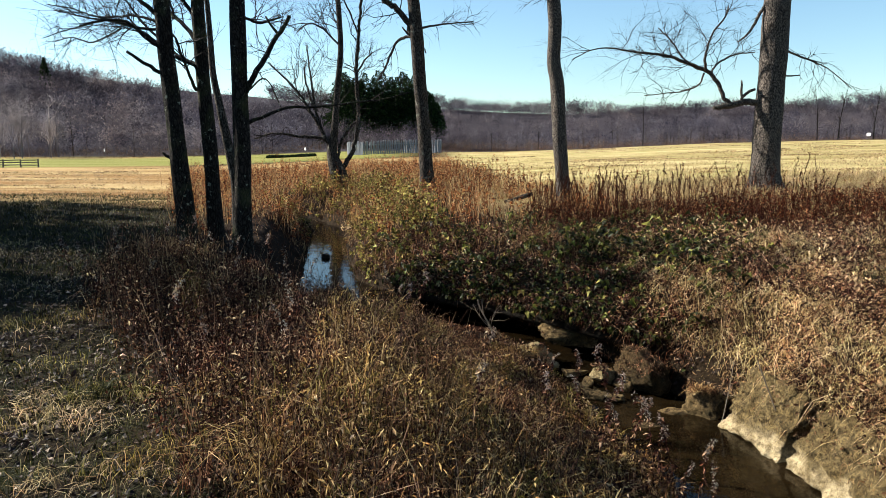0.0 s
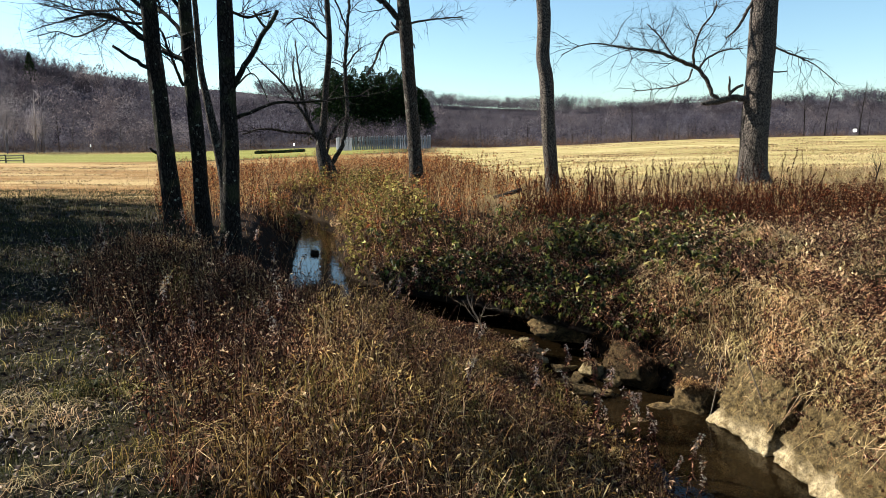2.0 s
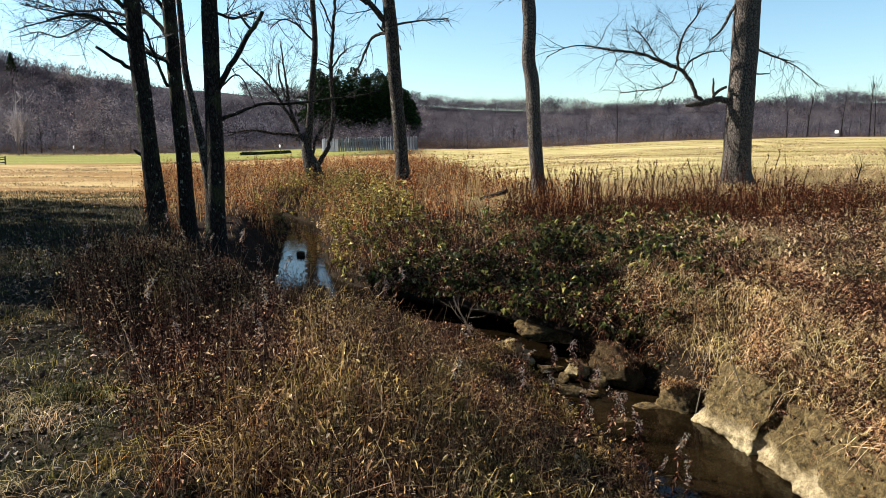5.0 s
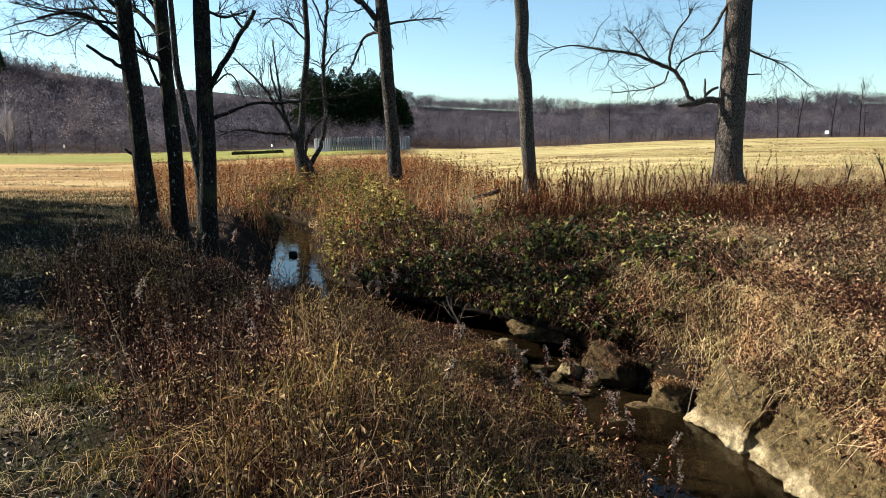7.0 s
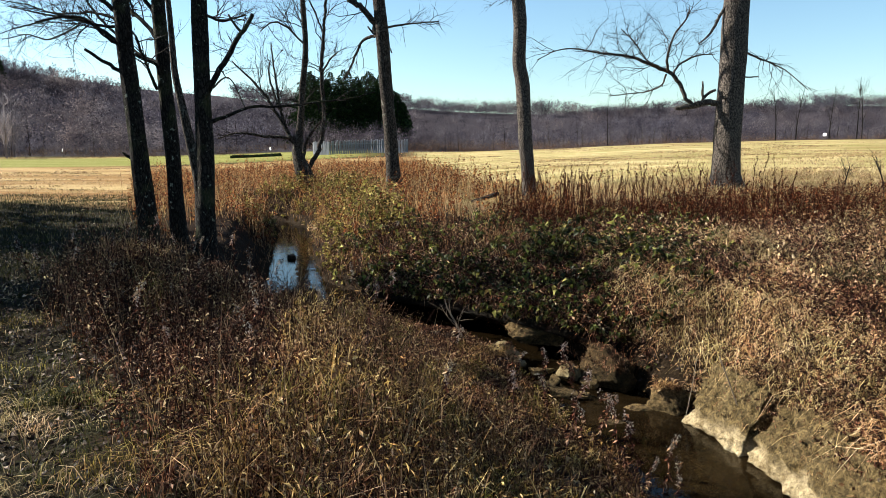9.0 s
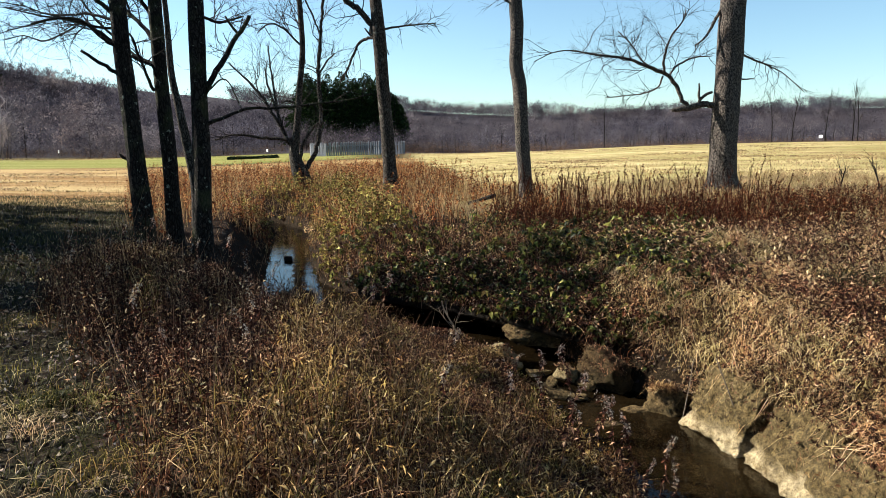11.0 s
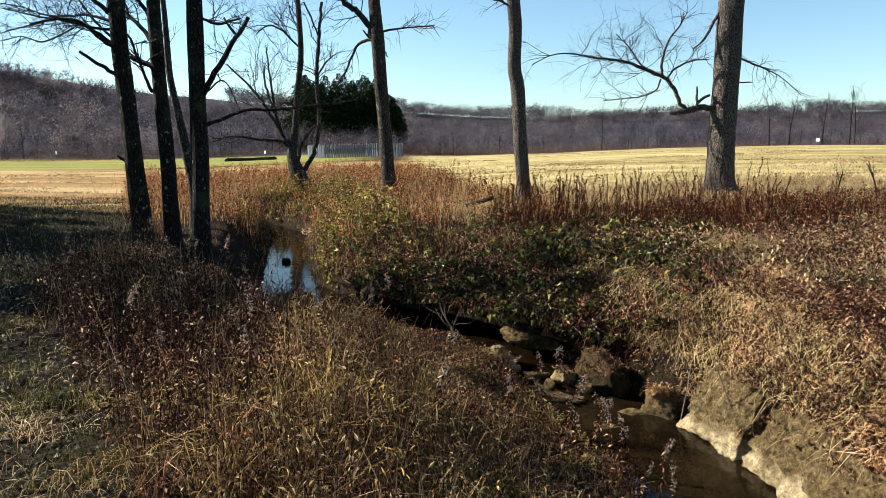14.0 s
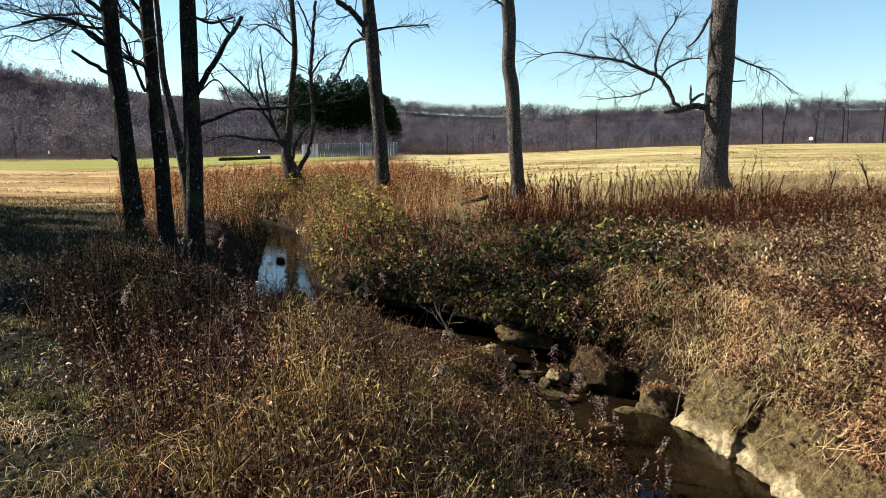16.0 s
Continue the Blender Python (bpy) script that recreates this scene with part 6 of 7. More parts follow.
# the added shade trees, seen only by their shadows
for tx, ty, th in SHADE_TREES:
    s = Soup()
    bare_wood(s, np.array([tx]), np.array([ty]), np.array([th]), rng, 60, 1500, 0.014, 0.05, 0.4)
    tagged(new("bare_tree", s.mesh("bare_tree", M["twig"])), "unseen twiggy leafless tree added to shade the bank", "tree", "trees by the stream")

rng = np.random.default_rng(144)
for i in range(16):
    ty = rng.uniform(168, 196)
    tx = -ty * rng.uniform(0.53, 0.66)
    s = Soup()
    crowned_wood(None, s, np.array([tx]), np.array([ty]), np.array([rng.uniform(12, 19)]), rng, 700, 0.06, 0.26, 0.12, 0.009)
    bare_wood(s, np.array([tx]), np.array([ty]), np.array([rng.uniform(12, 18)]), rng, 22, 120, 0.011, 0.05, 0.3)
    tagged(new("bare_tree", s.mesh("bare_tree", M["pale_twig"])), "tall grey leafless tree below the wooded hill", "tree", "field edge trees")

rng = np.random.default_rng(143)
for tx, ty, th in ((61.5, 118, 7.5), (66, 120, 8.2), (72.5, 121, 7.5), (75.5, 118, 8.6), (79, 122, 7.8), (84, 120, 9), (46, 165, 9)):
    s = Soup()
    bare_wood(s, np.array([float(tx)]), np.array([float(ty)]), np.array([float(th)]) * 1.35, rng, 22, 150, 0.011, 0.03, 0.3)
    tagged(new("bare_tree", s.mesh("bare_tree", M["twig"])), "slim leafless tree at the hayfield's far edge", "tree", "field edge trees")


# ---- stockade, fence and signs in the fields ----
def post_mesh(name, w, h, d, mat, rng):
    bm = bmesh.new()
    bmesh.ops.create_cone(bm, cap_ends=True, segments=8, radius1=w / 2, radius2=w * 0.46, depth=h)
    for v in bm.verts:
        v.co.z += h / 2
        v.co.y *= d / w
        if v.co.z > h * 0.9:
            v.co.z += 0.06 * (v.co.x / w)
    me = bpy.data.meshes.new(name)
    bm.to_mesh(me)
    bm.free()
    me.materials.append(mat)
    return me


def ground_z(x, y):
    return float(land(np.array([x]), np.array([y]))[0])


rng = np.random.default_rng(149)
stockade = thing("stockade", "weathered grey wooden palisade enclosure standing in the field", "palisade")
corners = [(-18.6, 140), (-17.2, 131), (-14.2, 126.5), (-7.0, 127), (-0.6, 130), (-0.4, 134)]
posts = [post_mesh("post", 0.22 + 0.05 * k / 3, 2.3 + 0.06 * k, 0.24, M["post"], rng) for k in range(4)]
for (ax, ay), (bx, by) in zip(corners[:-1], corners[1:]):
    n = int(math.hypot(bx - ax, by - ay) / 0.31)
    for i in range(n):
        px, py = ax + (bx - ax) * i / n, ay + (by - ay) * i / n
        o = part("post", posts[rng.integers(0, 4)], stockade)
        o.matrix_world = pose(px, py, ground_z(px, py) - 0.1, rng.uniform(-2, 2), rng.uniform(-3, 3), rng.uniform(0, 90))
    q = np.array([(ax, ay + 0.25, ground_z(ax, ay) + 1.7, 0.09), (bx, by + 0.25, ground_z(bx, by) + 1.7, 0.09)])
    part("rail", mesh_of("rail", *tube(q, 6), M["post"]), stockade)

rail_fence = thing("rail_fence", "low weathered split-rail fence at the field's edge", "fence")
for i in range(6):
    px, py = -68.5 + i * 2.3, 99.0 + 0.3 * i
    o = part("post", post_mesh("post", 0.2, 1.25, 0.2, M["post_dark"], rng), rail_fence)
    o.matrix_world = pose(px, py, ground_z(px, py) - 0.1, 0, rng.uniform(-3, 3), 0)
    if i < 5:
        for zz in (0.35, 0.7, 1.02):
            q = np.array([(px, py, ground_z(px, py) + zz, 0.07), (px + 2.3, py + 0.3, ground_z(px + 2.3, py + 0.3) + zz + rng.uniform(-0.05, 0.05), 0.065)])
            part("rail", mesh_of("rail", *tube(q, 6), M["post_dark"]), rail_fence)


def sign(x, y, z_top, w, h):
    g = ground_z(x, y)
    ob = thing("sign", "small white board on a wooden post in the field", "sign", "field signs")
    part("post", mesh_of("post", *tube(np.array([(x, y, g - 0.2, 0.07), (x, y, z_top, 0.06)]), 6), M["post_dark"]), ob)
    bm = bmesh.new()
    bmesh.ops.create_cube(bm, size=1)
    bmesh.ops.scale(bm, vec=(w, 0.04, h), verts=bm.verts)
    bmesh.ops.rotate(bm, cent=(0, 0, 0), matrix=Matrix.Rotation(radians(-52), 3, "Z"), verts=bm.verts)
    bmesh.ops.translate(bm, vec=(x - 0.08, y - 0.08, z_top - h * 0.4), verts=bm.verts)
    bmesh.ops.bevel(bm, geom=bm.edges[:], offset=0.01, segments=1, affect="EDGES")
    me = bpy.data.meshes.new("board")
    bm.to_mesh(me)
    bm.free()
    me.materials.append(M["white"])
    part("board", me, ob, "white painted board")


for (sx, sy, sz, sr), sw, shh in (([(69.99, 118.00, 3.34, 0.243)][0], 0.58, 0.5), ([(-89.82, 190.00, 0.27, 0.326)][0], 0.8, 0.8), ([(-25.88, 135.00, 0.86, 0.231)][0], 0.5, 0.5)):
    sign(sx, sy, max(sz, ground_z(sx, sy) + 1.0), sw, shh)


# ---- rocks ----
def rock(label, x, y, z, size, rot, mat, seed, cuts=5, group="stream rocks", boxy=0.0):
    rng = np.random.default_rng(seed)
    bm = bmesh.new()
    bmesh.ops.create_cube(bm, size=2)
    bmesh.ops.subdivide_edges(bm, edges=bm.edges[:], cuts=30 if boxy else 17, use_grid_fill=True)
    co = np.array([v.co[:] for v in bm.verts])
    r = np.linalg.norm(co, axis=1, keepdims=True)
    co = co * (0.68 + 0.26 * boxy) + co / r * (0.36 - 0.28 * boxy)
    for _ in range(cuts):
        n = unit(rng.normal(size=3))
        dd = rng.uniform(0.62, 0.85) + 0.45 * boxy
        over = np.maximum(co @ n - dd, 0)
        co = co - over[:, None] * n * 0.95
    for v, c in zip(bm.verts, co):
        p = Vector(c)
        k = noise.noise(p * 1.7 + Vector((seed, 0, 0))) * (0.16 - 0.1 * boxy) + noise.noise(p * 4.5 + Vector((0, seed, 0))) * (0.09 + 0.05 * boxy) + noise.noise(p * 11) * (0.05 + 0.03 * boxy)
        v.co = Vector([a * b for a, b in zip(p * (1 + k), size)])
    me = bpy.data.meshes.new("rock")
    bm.to_mesh(me)
    bm.free()
    me.polygons.foreach_set("use_smooth", np.full(len(me.polygons), True))
    me.materials.append(mat)
    ob = tagged(new("rock", me), label, "rock", group)
    ob.matrix_world = pose(x, y, z, *rot)
    return ob


PALE = "pale sandstone slab with mossy top lining the pool"
rock(PALE, 3.1, 6.08, -0.88, (0.29, 0.39, 0.31), (1, 24, 12), M["rock_pale"], 301, 1, boxy=0.9)
rock(PALE, 3.29, 5.14, -0.9, (0.33, 0.42, 0.3), (-1, 26, 3), M["rock_pale"], 307, 1, boxy=0.9)
rock(PALE, 3.27, 4.2, -0.93, (0.35, 0.52, 0.29), (1, 26, 0), M["rock_pale"], 303, 1, boxy=0.9)
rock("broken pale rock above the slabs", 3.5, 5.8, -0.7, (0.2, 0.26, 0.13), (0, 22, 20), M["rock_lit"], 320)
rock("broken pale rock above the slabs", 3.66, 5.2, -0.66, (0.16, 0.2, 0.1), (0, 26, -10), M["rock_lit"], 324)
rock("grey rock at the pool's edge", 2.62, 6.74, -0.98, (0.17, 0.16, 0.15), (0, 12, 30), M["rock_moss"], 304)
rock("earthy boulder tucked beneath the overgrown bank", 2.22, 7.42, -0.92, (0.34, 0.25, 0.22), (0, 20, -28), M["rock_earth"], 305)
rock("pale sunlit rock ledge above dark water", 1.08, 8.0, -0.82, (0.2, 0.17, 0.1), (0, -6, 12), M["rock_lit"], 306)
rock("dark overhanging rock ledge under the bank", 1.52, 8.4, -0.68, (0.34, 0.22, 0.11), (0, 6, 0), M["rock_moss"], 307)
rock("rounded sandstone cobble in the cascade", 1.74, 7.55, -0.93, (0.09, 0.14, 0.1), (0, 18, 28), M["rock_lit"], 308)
rock("flat wet rock in the cascade", 1.46, 7.68, -0.97, (0.15, 0.1, 0.07), (0, 0, 10), M["rock_moss"], 309)
rock("flat wet rock in the cascade", 1.64, 7.12, -1.03, (0.24, 0.09, 0.07), (0, 3, -14), M["rock_moss"], 310)
rock("flat wet rock in the cascade", 1.42, 7.3, -1.02, (0.15, 0.09, 0.07), (0, 3, 24), M["rock_moss"], 311)
rock("small rock breaking the pool surface", 1.95, 6.4, -1.08, (0.14, 0.06, 0.05), (0, 0, -8), M["rock_moss"], 312)
rock("small rock breaking the pool surface", 2.3, 6.75, -1.08, (0.15, 0.09, 0.05), (0, 0, 15), M["rock_moss"], 313)
rock("mossy cobble wedged in the cascade", 1.58, 7.42, -0.98, (0.08, 0.07, 0.06), (0, 0, 40), M["rock_moss"], 321)
rock("mossy cobble wedged in the cascade", 1.95, 7.35, -0.98, (0.09, 0.08, 0.07), (0, 10, -30), M["rock_moss"], 322)
rock("small pale stone in the cascade", 1.25, 7.85, -0.9, (0.07, 0.06, 0.05), (0, 0, 15), M["rock_lit"], 323)
rock("dark wet rock in the upper stream", -2.5, 14.9, -0.79, (0.085, 0.085, 0.08), (0, 0, 0), M["rock_wet"], 314)
rock("dark wet rock in the upper stream", -1.75, 11.05, -0.8, (0.28, 0.14, 0.12), (0, 0, 10), M["rock_wet"], 315)
rock("dark wet rock in the upper stream", -2.15, 11.0, -0.82, (0.2, 0.12, 0.09), (0, 0, -20), M["rock_wet"], 316)


def cover_rocks(names, n, seed):
    """Points strewn over the upper faces of rocks."""
    rng = np.random.default_rng(seed)
    out = []
    for ob in names:
        f = [(ob.matrix_world @ q.center, ob.matrix_world.to_3x3() @ q.normal) for q in ob.data.polygons]
        up = np.array([list(c) for c, nn in f if nn.z > 0.25 * nn.length and c.z > -0.84])
        if len(up):
            out.append(up[rng.integers(0, len(up), n)] + rng.normal(size=(n, 3)) * np.array([0.02, 0.02, 0.006]))
    return np.concatenate(out), rng


slabs = [o for o in bpy.data.objects if o.name.startswith("rock") and o.matrix_world.translation.x > 0.9]
p, rng = cover_rocks([o for o in slabs if o.matrix_world.translation.x > 2.2], 650, 561)
n = len(p)
mo, bl = Soup(), Soup()
mo.add(*blades(p, rng.uniform(0.015, 0.11, n) * (rng.random(n) ** 1.5 + 0.2), rng.uniform(0.002, 0.005, n), rng.uniform(0.4, 2.4, n), rng, 0.9))
p, rng = cover_rocks(slabs, 170, 562)
n = len(p)
bl.add(*flakes(p + np.array([0, 0, 0.006]), rng.normal(size=(n, 3)) * np.array([1, 1, 0.35]), rng.uniform(0.02, 0.055, n), rng.uniform(0.01, 0.03, n), rng))
stuff("slab_moss", mo, M["tan"], "short dry moss and grass on the slabs", "moss")
stuff("slab_litter", bl, M["bank_leaf"], "dead leaves lying on the slabs", "fallen leaves")


LIP = smooth_path([(-0.5, 10.95, -0.55, 0.3), (0.2, 10.35, -0.52, 0.42), (1.0, 9.7, -0.48, 0.5), (1.65, 9.0, -0.48, 0.52), (2.2, 8.35, -0.52, 0.42), (2.6, 7.85, -0.6, 0.3)], 0.06)
LIP_SHAPE = np.array([(-0.5, 0.36), (-0.2, 0.2), (0.1, 0.12), (0.42, 0.05), (0.62, -0.02), (0.66, -0.09), (0.55, -0.15), (0.2, -0.16), (-0.2, -0.2), (-0.5, -0.3)])
LIP_OUT = unit(np.stack([-np.gradient(LIP[:, 1]), np.gradient(LIP[:, 0]), np.zeros(len(LIP))], 1))
LIP_OUT = np.where(LIP_OUT[:, 1:2] > 0, -LIP_OUT, LIP_OUT)


def lip_point(i, a, b):
    c, o = LIP[i], Vector(LIP_OUT[i])
    p = Vector(c[:3]) + o * a * (c[3] / 0.5) + Vector((0, 0, b))
    k = noise.noise(p * 3.1) * 0.11 + noise.noise(p * 9.0) * 0.05
    return p + o * k + Vector((0, 0, k * 0.5))


def on_lip(n, rng, lo=-0.45):
    i, a = rng.integers(0, len(LIP), n), rng.uniform(lo, 0.62, n)
    b = np.interp(a, LIP_SHAPE[:5, 0], LIP_SHAPE[:5, 1])
    return np.array([lip_point(int(j), float(u), float(w))[:] for j, u, w in zip(i, a, b)])


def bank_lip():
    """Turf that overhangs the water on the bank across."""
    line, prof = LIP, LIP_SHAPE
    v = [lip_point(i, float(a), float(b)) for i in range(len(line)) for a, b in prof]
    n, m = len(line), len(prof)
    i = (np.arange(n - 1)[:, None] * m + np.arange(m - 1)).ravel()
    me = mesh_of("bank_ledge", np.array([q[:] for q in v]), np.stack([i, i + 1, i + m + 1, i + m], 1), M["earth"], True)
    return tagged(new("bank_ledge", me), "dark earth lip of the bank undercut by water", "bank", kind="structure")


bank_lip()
rng = np.random.default_rng(163)
st, lf, br, tn = Soup(), Soup(), Soup(), Soup()
for soup, count, size, mat_w, fine in ((lf, 380, 0.08, 0.62, False), (br, 900, 0.045, 0.4, True)):
    p = on_lip(count, rng)
    weed_patch(st, soup, p, rng.uniform(0.1, 0.38, count), rng.uniform(0.4, 1.6, count), 12 if soup is lf else 24, size, rng, 0.003, 0.35, 0.1, mat_w, fine)
p = on_lip(900, rng, 0.42)
weed_patch(st, br, p, rng.uniform(0.05, 0.22, 900), rng.uniform(0.6, 2.2, 900), 18, 0.04, rng, 0.003, 1.2, 0.0, 0.4)
p = on_lip(260, rng, 0.4)
weed_patch(st, lf, p, rng.uniform(0.05, 0.25, 260), rng.uniform(0.6, 2.0, 260), 12, 0.075, rng, 0.003, 0.8, 0.0, 0.62, False)
p = on_lip(2600, rng, 0.0)
tn.add(*blades(p, rng.uniform(0.05, 0.2, len(p)), rng.uniform(0.004, 0.008, len(p)), rng.uniform(0.6, 2.8, len(p)), rng, 1.2))
stuff("overhang_stems", st, M["stem"], "thin stems hanging over the undercut bank", "bramble")
stuff("overhang_leaves", lf, M["bramble"], "dark green bramble leaves hanging over water", "bramble")
stuff("overhang_dead_leaves", br, M["brown_leaf"], "withered leaves hanging over the undercut bank", "weeds")
stuff("overhang_grass", tn, M["tan"], "tawny grass hanging over the undercut bank", "grass")


# ---- single weeds and deadwood ----
def weed_kind(name, label, seed, h, nleaf, leaf_len, leaf_mat, plume, group):
    rng = np.random.default_rng(seed)
    ob = thing(name, label, "weed", group)
    p = np.zeros((1, 3))
    c = stem_curve(p, np.array([h]), np.array([rng.uniform(0.05, 0.3)]), rng, 8)
    s = Soup()
    s.add(*stalks(c, np.array([0.006]), np.array([0.002])))
    part("stem", s.mesh("stem", M["stem"]), ob)
    l = Soup()
    t = rng.uniform(0.2, 1, (1, nleaf))
    q = along(c, t).reshape(-1, 3)
    L = leaf_len * rng.uniform(0.5, 1.3, nleaf)
    l.add(*flakes(q, rng.normal(size=(nleaf, 3)) * np.array([1, 1, 0.4]) + np.array([0, 0, -0.4]), L, L * 0.4, rng))
    tagged(part("foliage", l.mesh("foliage", leaf_mat), ob), kind="stuff")
    if plume:
        f = Soup()
        m = 90
        q = along(c, rng.uniform(0.78, 1, (1, m))).reshape(-1, 3) + rng.normal(size=(m, 3)) * 0.012
        f.add(*leaves(q, rng.normal(size=(m, 3)) + np.array([0.3, 0, 0.3]), rng.uniform(0.012, 0.03, m), rng.uniform(0.004, 0.01, m), rng))
        tagged(part("seed_head", f.mesh("seed_head", M["plume"]), ob, "pale fluffy seed head"), kind="stuff")
    return ob


def plant_weeds(kinds, spots, rng, smin=0.75, smax=1.2):
    for i, (px, py) in enumerate(spots):
        m = pose(px, py, ground_z(px, py) - 0.01, rng.uniform(-7, 7), rng.uniform(-7, 7), rng.uniform(0, 360))
        k = kinds[i % len(kinds)]
        sc = rng.uniform(smin, smax)
        if i < len(kinds):
            k.matrix_world = m
            o = k
        else:
            o = copy_thing(k, m)
        o.scale = (sc, sc, sc)


rng = np.random.default_rng(151)
dock = [weed_kind("dead_dock", "tall dark brown dead dock stalk with clustered seeds", 400 + i, 1.0 + 0.08 * i, 190, 0.028, M["dark_weed"], False, "dead dock stalks") for i in range(5)]
x, y = scatter(1500, 1.5, 11, 11.2, 15.2, lambda x, y, r: dark_here(x, y, r) & (r < 1.25 - 0.16 * x), rng)
plant_weeds(dock, list(zip(x, y))[:280], rng, 0.4, 0.95)
gold = [weed_kind("dead_goldenrod", "dead goldenrod with fluffy pale seed head", 420 + i, 0.62 + 0.07 * i, 60, 0.05, M["brown_leaf"], True, "dead goldenrod") for i in range(5)]
spots = [(-3.9, 7.9), (-3.4, 7.2), (-3.0, 6.9), (-2.6, 8.3), (-3.3, 9.1), (-4.4, 8.3), (-3.7, 9.0), (-2.2, 7.2), (-1.6, 7.6), (-2.9, 7.7), (-1.2, 6.4), (-2.0, 6.2), (-1.9, 5.0), (-1.1, 4.9), (-0.4, 5.6), (0.3, 6.2), (0.8, 5.0), (0.2, 4.4), (-0.9, 4.2), (-1.6, 4.4), (-3.6, 8.2), (-3.2, 8.6), (-2.7, 9.1), (-4.3, 8.9), (-4.6, 9.6), (-3.0, 9.4), (-2.3, 9.3), (-0.5, 8.0), (-0.7, 8.3), (-0.3, 7.8), (-2.6, 7.6), (-3.8, 7.4), (1.15, 5.6), (1.3, 4.9), (1.45, 5.2), (1.6, 4.6), (1.25, 6.3), (0.95, 6.6), (1.75, 4.3), (1.0, 4.5), (-4.0, 9.9), (-2.0, 8.6), (1.9, 4.0), (-1.7, 8.9), (1.6, 5.75), (1.7, 5.45), (1.78, 5.1), (1.8, 4.75), (1.66, 4.95), (1.5, 6.1)]
plant_weeds(gold, spots, rng, 0.6, 1.0)


def stick(name, label, pts, mat, category="branch", twigs=0, seed=1):
    ob = thing(name, label, category)
    q = smooth_path(pts, 0.05)
    part("stem", mesh_of("stem", *tube(q, 8, 0.06, seed), mat, True), ob)
    if twigs:
        s = Soup()
        sprout(s, q, np.random.default_rng(seed), twigs, 0.35, 0.006, 1)
        part("side_shoot", s.mesh("side_shoot", mat), ob)


stick("fallen_log", "fallen dark log lying in the hayfield edge", [(1.44, 16.60, 0.25, 0.040), (1.73, 16.60, 0.33, 0.051), (2.09, 16.60, 0.45, 0.051)], M["bark_brown"], "log", 0, 3)
stick("fallen_branch", "dark bare cane arching over the straw bank", [(3.47, 7.00, 0.24, 0.014), (3.68, 7.00, 0.08, 0.014), (3.85, 7.00, -0.06, 0.014), (3.97, 7.00, -0.13, 0.012)], M["twig"], "branch", 4, 5)
stick("fallen_branch", "dark bare cane arching over the straw bank", [(3.39, 7.00, -0.04, 0.010), (3.61, 7.00, -0.07, 0.012), (3.92, 7.00, -0.06, 0.012)], M["twig"], "branch", 3, 6)
stick("fallen_branch", "dead stick lying across weeds on the bank", [(-0.99, 4.60, -0.18, 0.006), (-0.80, 4.60, -0.25, 0.008), (-0.63, 4.60, -0.34, 0.008)], M["deadwood"], "branch", 2, 7)
stick("bare_sapling", "tiny bare forked sapling beside the stream", [(0.66, 8.40, -0.79, 0.012), (0.58, 8.40, -0.61, 0.012), (0.45, 8.40, -0.37, 0.009), (0.42, 8.40, -0.26, 0.006)], M["deadwood"], "sapling", 4, 8)
stick("bare_sapling", "slim bare sapling at the hayfield's edge", [(10.05, 16.00, 0.43, 0.016), (10.07, 16.00, 0.76, 0.016), (10.14, 16.00, 1.09, 0.011)], M["twig"], "sapling", 12, 21)
stick("bare_sapling", "slim bare sapling at the hayfield's edge", [(10.33, 15.00, 0.48, 0.015), (10.25, 15.00, 0.86, 0.015), (10.09, 15.00, 1.19, 0.010)], M["twig"], "sapling", 12, 22)
stick("dry_reed", "long bent dry reed hanging over the pool rocks", [(2.71, 5.90, -0.25, 0.006), (2.82, 5.90, -0.51, 0.006), (2.97, 5.90, -0.87, 0.006), (3.08, 5.90, -1.10, 0.004)], M["deadwood"], "reed", 0, 9)
stick("dry_reed", "long bent dry reed hanging over the pool rocks", [(2.72, 6.40, -0.41, 0.004), (2.69, 6.40, -0.69, 0.004), (2.63, 6.40, -1.08, 0.004)], M["deadwood"], "reed", 0, 10)


# ---- hedge, tussocks and bright leaves ----
def tussock(label, x, y, n, h, spread, lean, mat, seed):
    rng = np.random.default_rng(seed)
    s = Soup()
    px, py = x + rng.normal(size=n) * spread, y + rng.normal(size=n) * spread
    s.add(*blades(on_land(px, py, -0.01), h * rng.uniform(0.5, 1.1, n), rng.uniform(0.003, 0.007, n), rng.uniform(0.3, lean, n), rng, 1.0))
    return tagged(new("grass_tussock", s.mesh("grass_tussock", mat)), label, "grass", "grass tussocks")


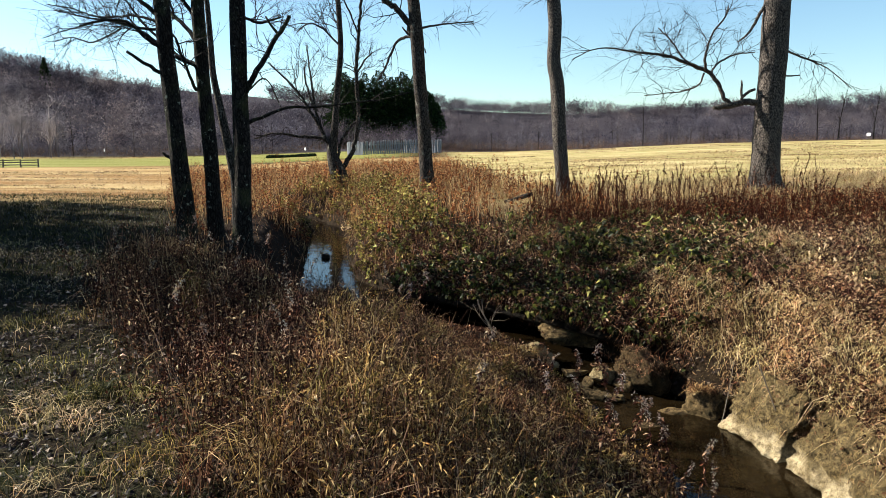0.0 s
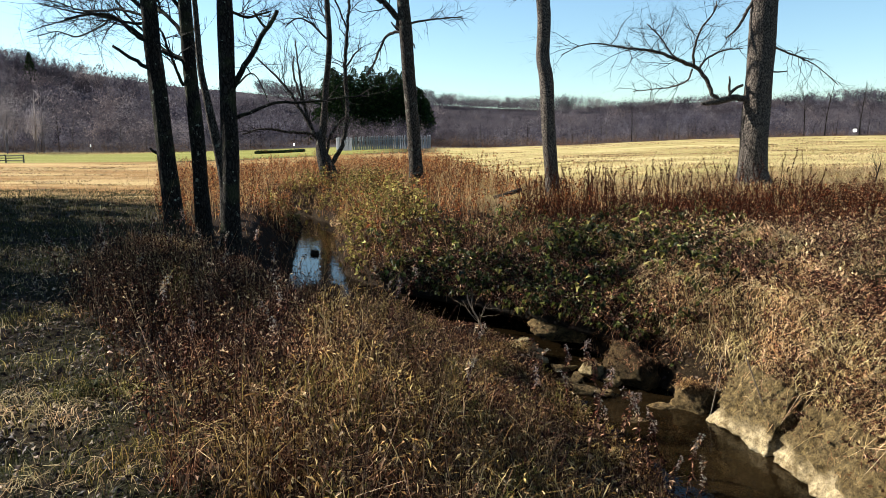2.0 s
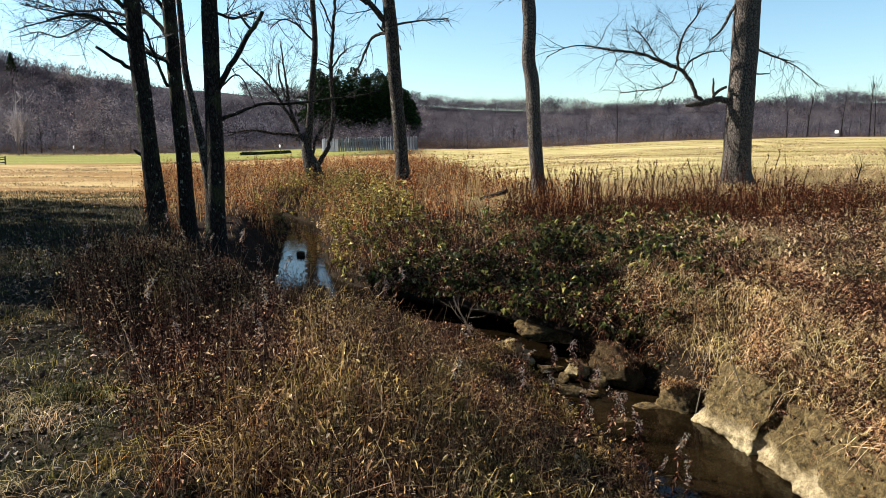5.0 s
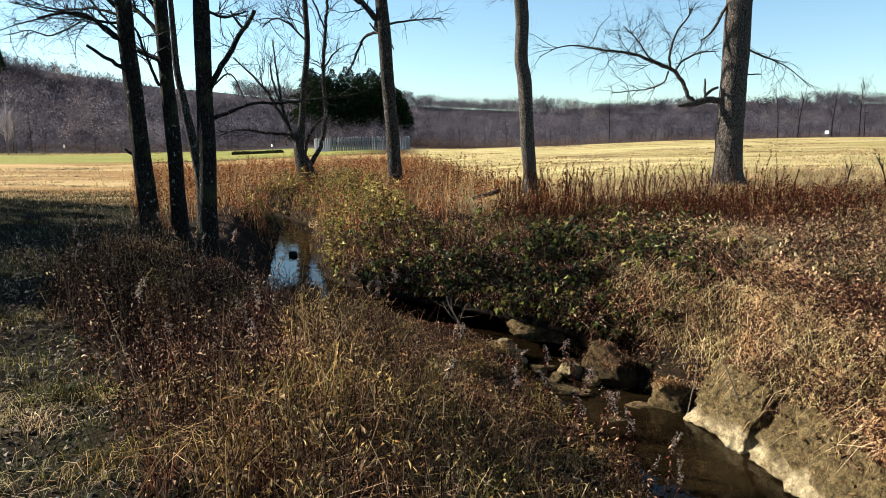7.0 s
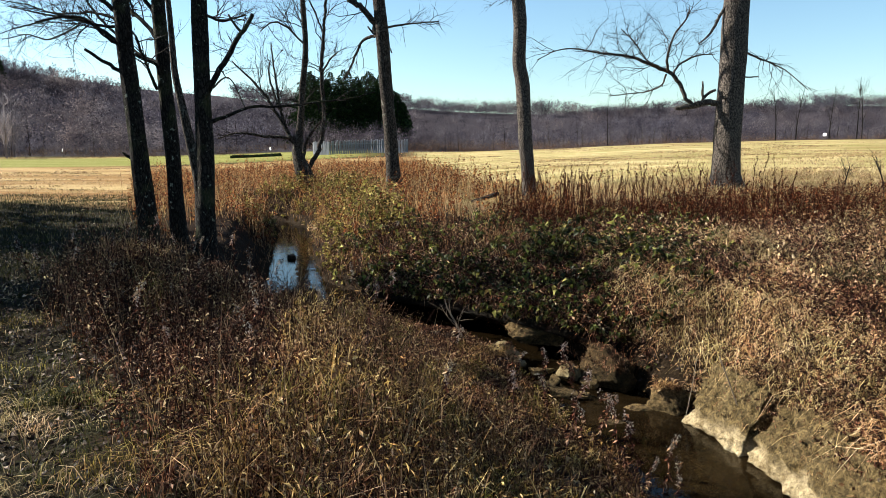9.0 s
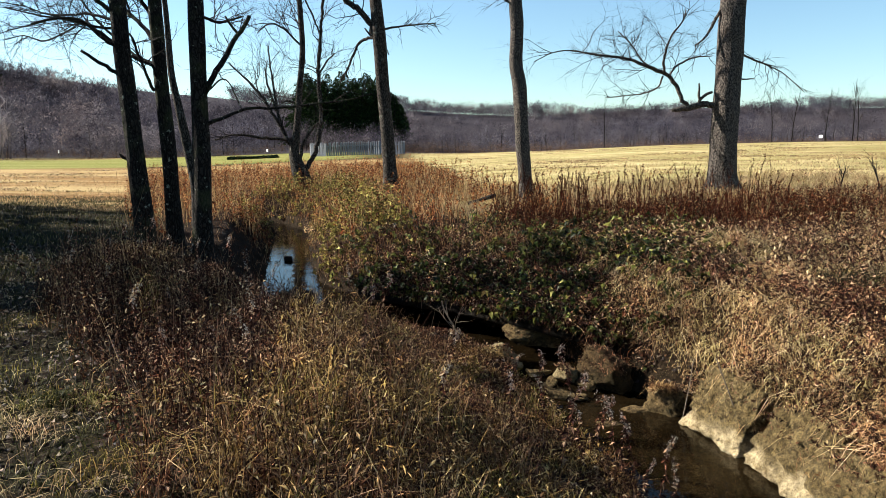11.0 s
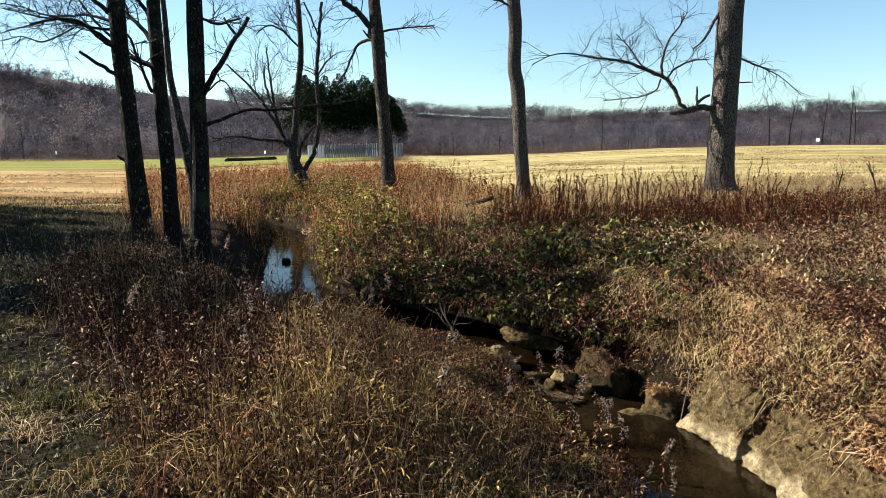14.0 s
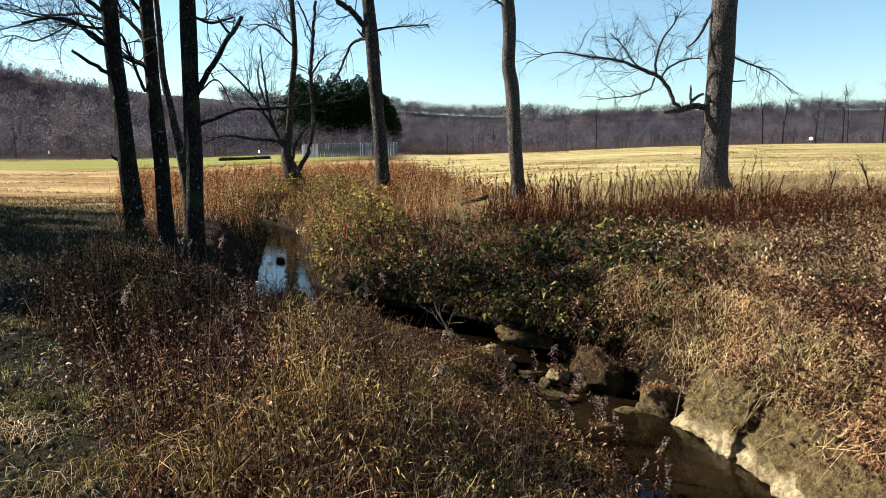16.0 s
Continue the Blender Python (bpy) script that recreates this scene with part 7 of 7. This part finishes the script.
tussock("arching pale straw tussock on the bank", 4.2, 8.9, 700, 0.5, 0.12, 1.9, M["straw"], 501)
tussock("arching pale straw tussock on the bank", 3.9, 7.4, 500, 0.36, 0.14, 2.2, M["straw"], 502)
tussock("yellowing green tussock on the steep bank", 4.35, 6.6, 500, 0.42, 0.14, 1.2, M["lawn"], 503)
tussock("golden grass tussock by the lawn's edge", -3.6, 10.0, 450, 0.42, 0.16, 1.2, M["meadow"], 504)
tussock("golden grass tussock beside a trunk", -4.25, 10.6, 380, 0.4, 0.13, 1.0, M["meadow"], 505)
tussock("bright green tussock on the lawn", -2.2, 4.45, 220, 0.16, 0.07, 1.2, M["lawn"], 506)

rng = np.random.default_rng(521)
s = Soup()
n = 5200
hx = rng.uniform(-34.0, -24.6, n)
hy, hz = 138 + rng.normal(size=n) * 0.45, rng.uniform(0, 1, n)
p = np.stack([hx, hy, land(hx, hy) + hz * (0.42 + 0.06 * wave(hx, hy, 1.1))], 1)
s.add(*flakes(p, rng.normal(size=(n, 3)), rng.uniform(0.12, 0.3, n), rng.uniform(0.08, 0.2, n), rng))
tagged(new("hedge", s.mesh("hedge", M["needle"])), "low clipped dark green hedge across the lawn", "hedge")


def leaf_cluster(label, pts_mat, x, y, z, n, size, spread, seed):
    rng = np.random.default_rng(seed)
    s = Soup()
    p = np.array([x, y, z]) + rng.normal(size=(n, 3)) * np.array([spread, spread, spread * 0.5])
    s.add(*leaves(p, rng.normal(size=(n, 3)) + np.array([0, 0, -0.3]), size * rng.uniform(0.6, 1.2, n), size * 0.6 * rng.uniform(0.6, 1.2, n), rng))
    return tagged(new("leaf_cluster", s.mesh("leaf_cluster", pts_mat)), label, "leaves", kind="stuff")


(lx, ly, lz, lr), = [(2.58, 7.60, -0.71, 0.010)]
leaf_cluster("bright yellow autumn leaves on the bank", M["yellow_bright"], lx, ly, lz, 26, 0.05, 0.07, 531)
(lx, ly, lz, lr), = [(3.58, 5.60, -0.53, 0.008)]
leaf_cluster("single scarlet leaf caught in weeds", M["red_leaf"], lx, ly, lz, 3, 0.05, 0.012, 532)
(lx, ly, lz, lr), = [(-1.20, 4.00, -0.39, 0.005)]
leaf_cluster("red stemmed dying leaves low in weeds", M["red_leaf"], lx, ly, lz, 9, 0.03, 0.07, 533)
(lx, ly, lz, lr), = [(-2.34, 17.80, -0.45, 0.024)]
leaf_cluster("pale bleached leaves heaped beside the water", M["pale_leaf"], lx, ly, lz, 60, 0.09, 0.13, 534)
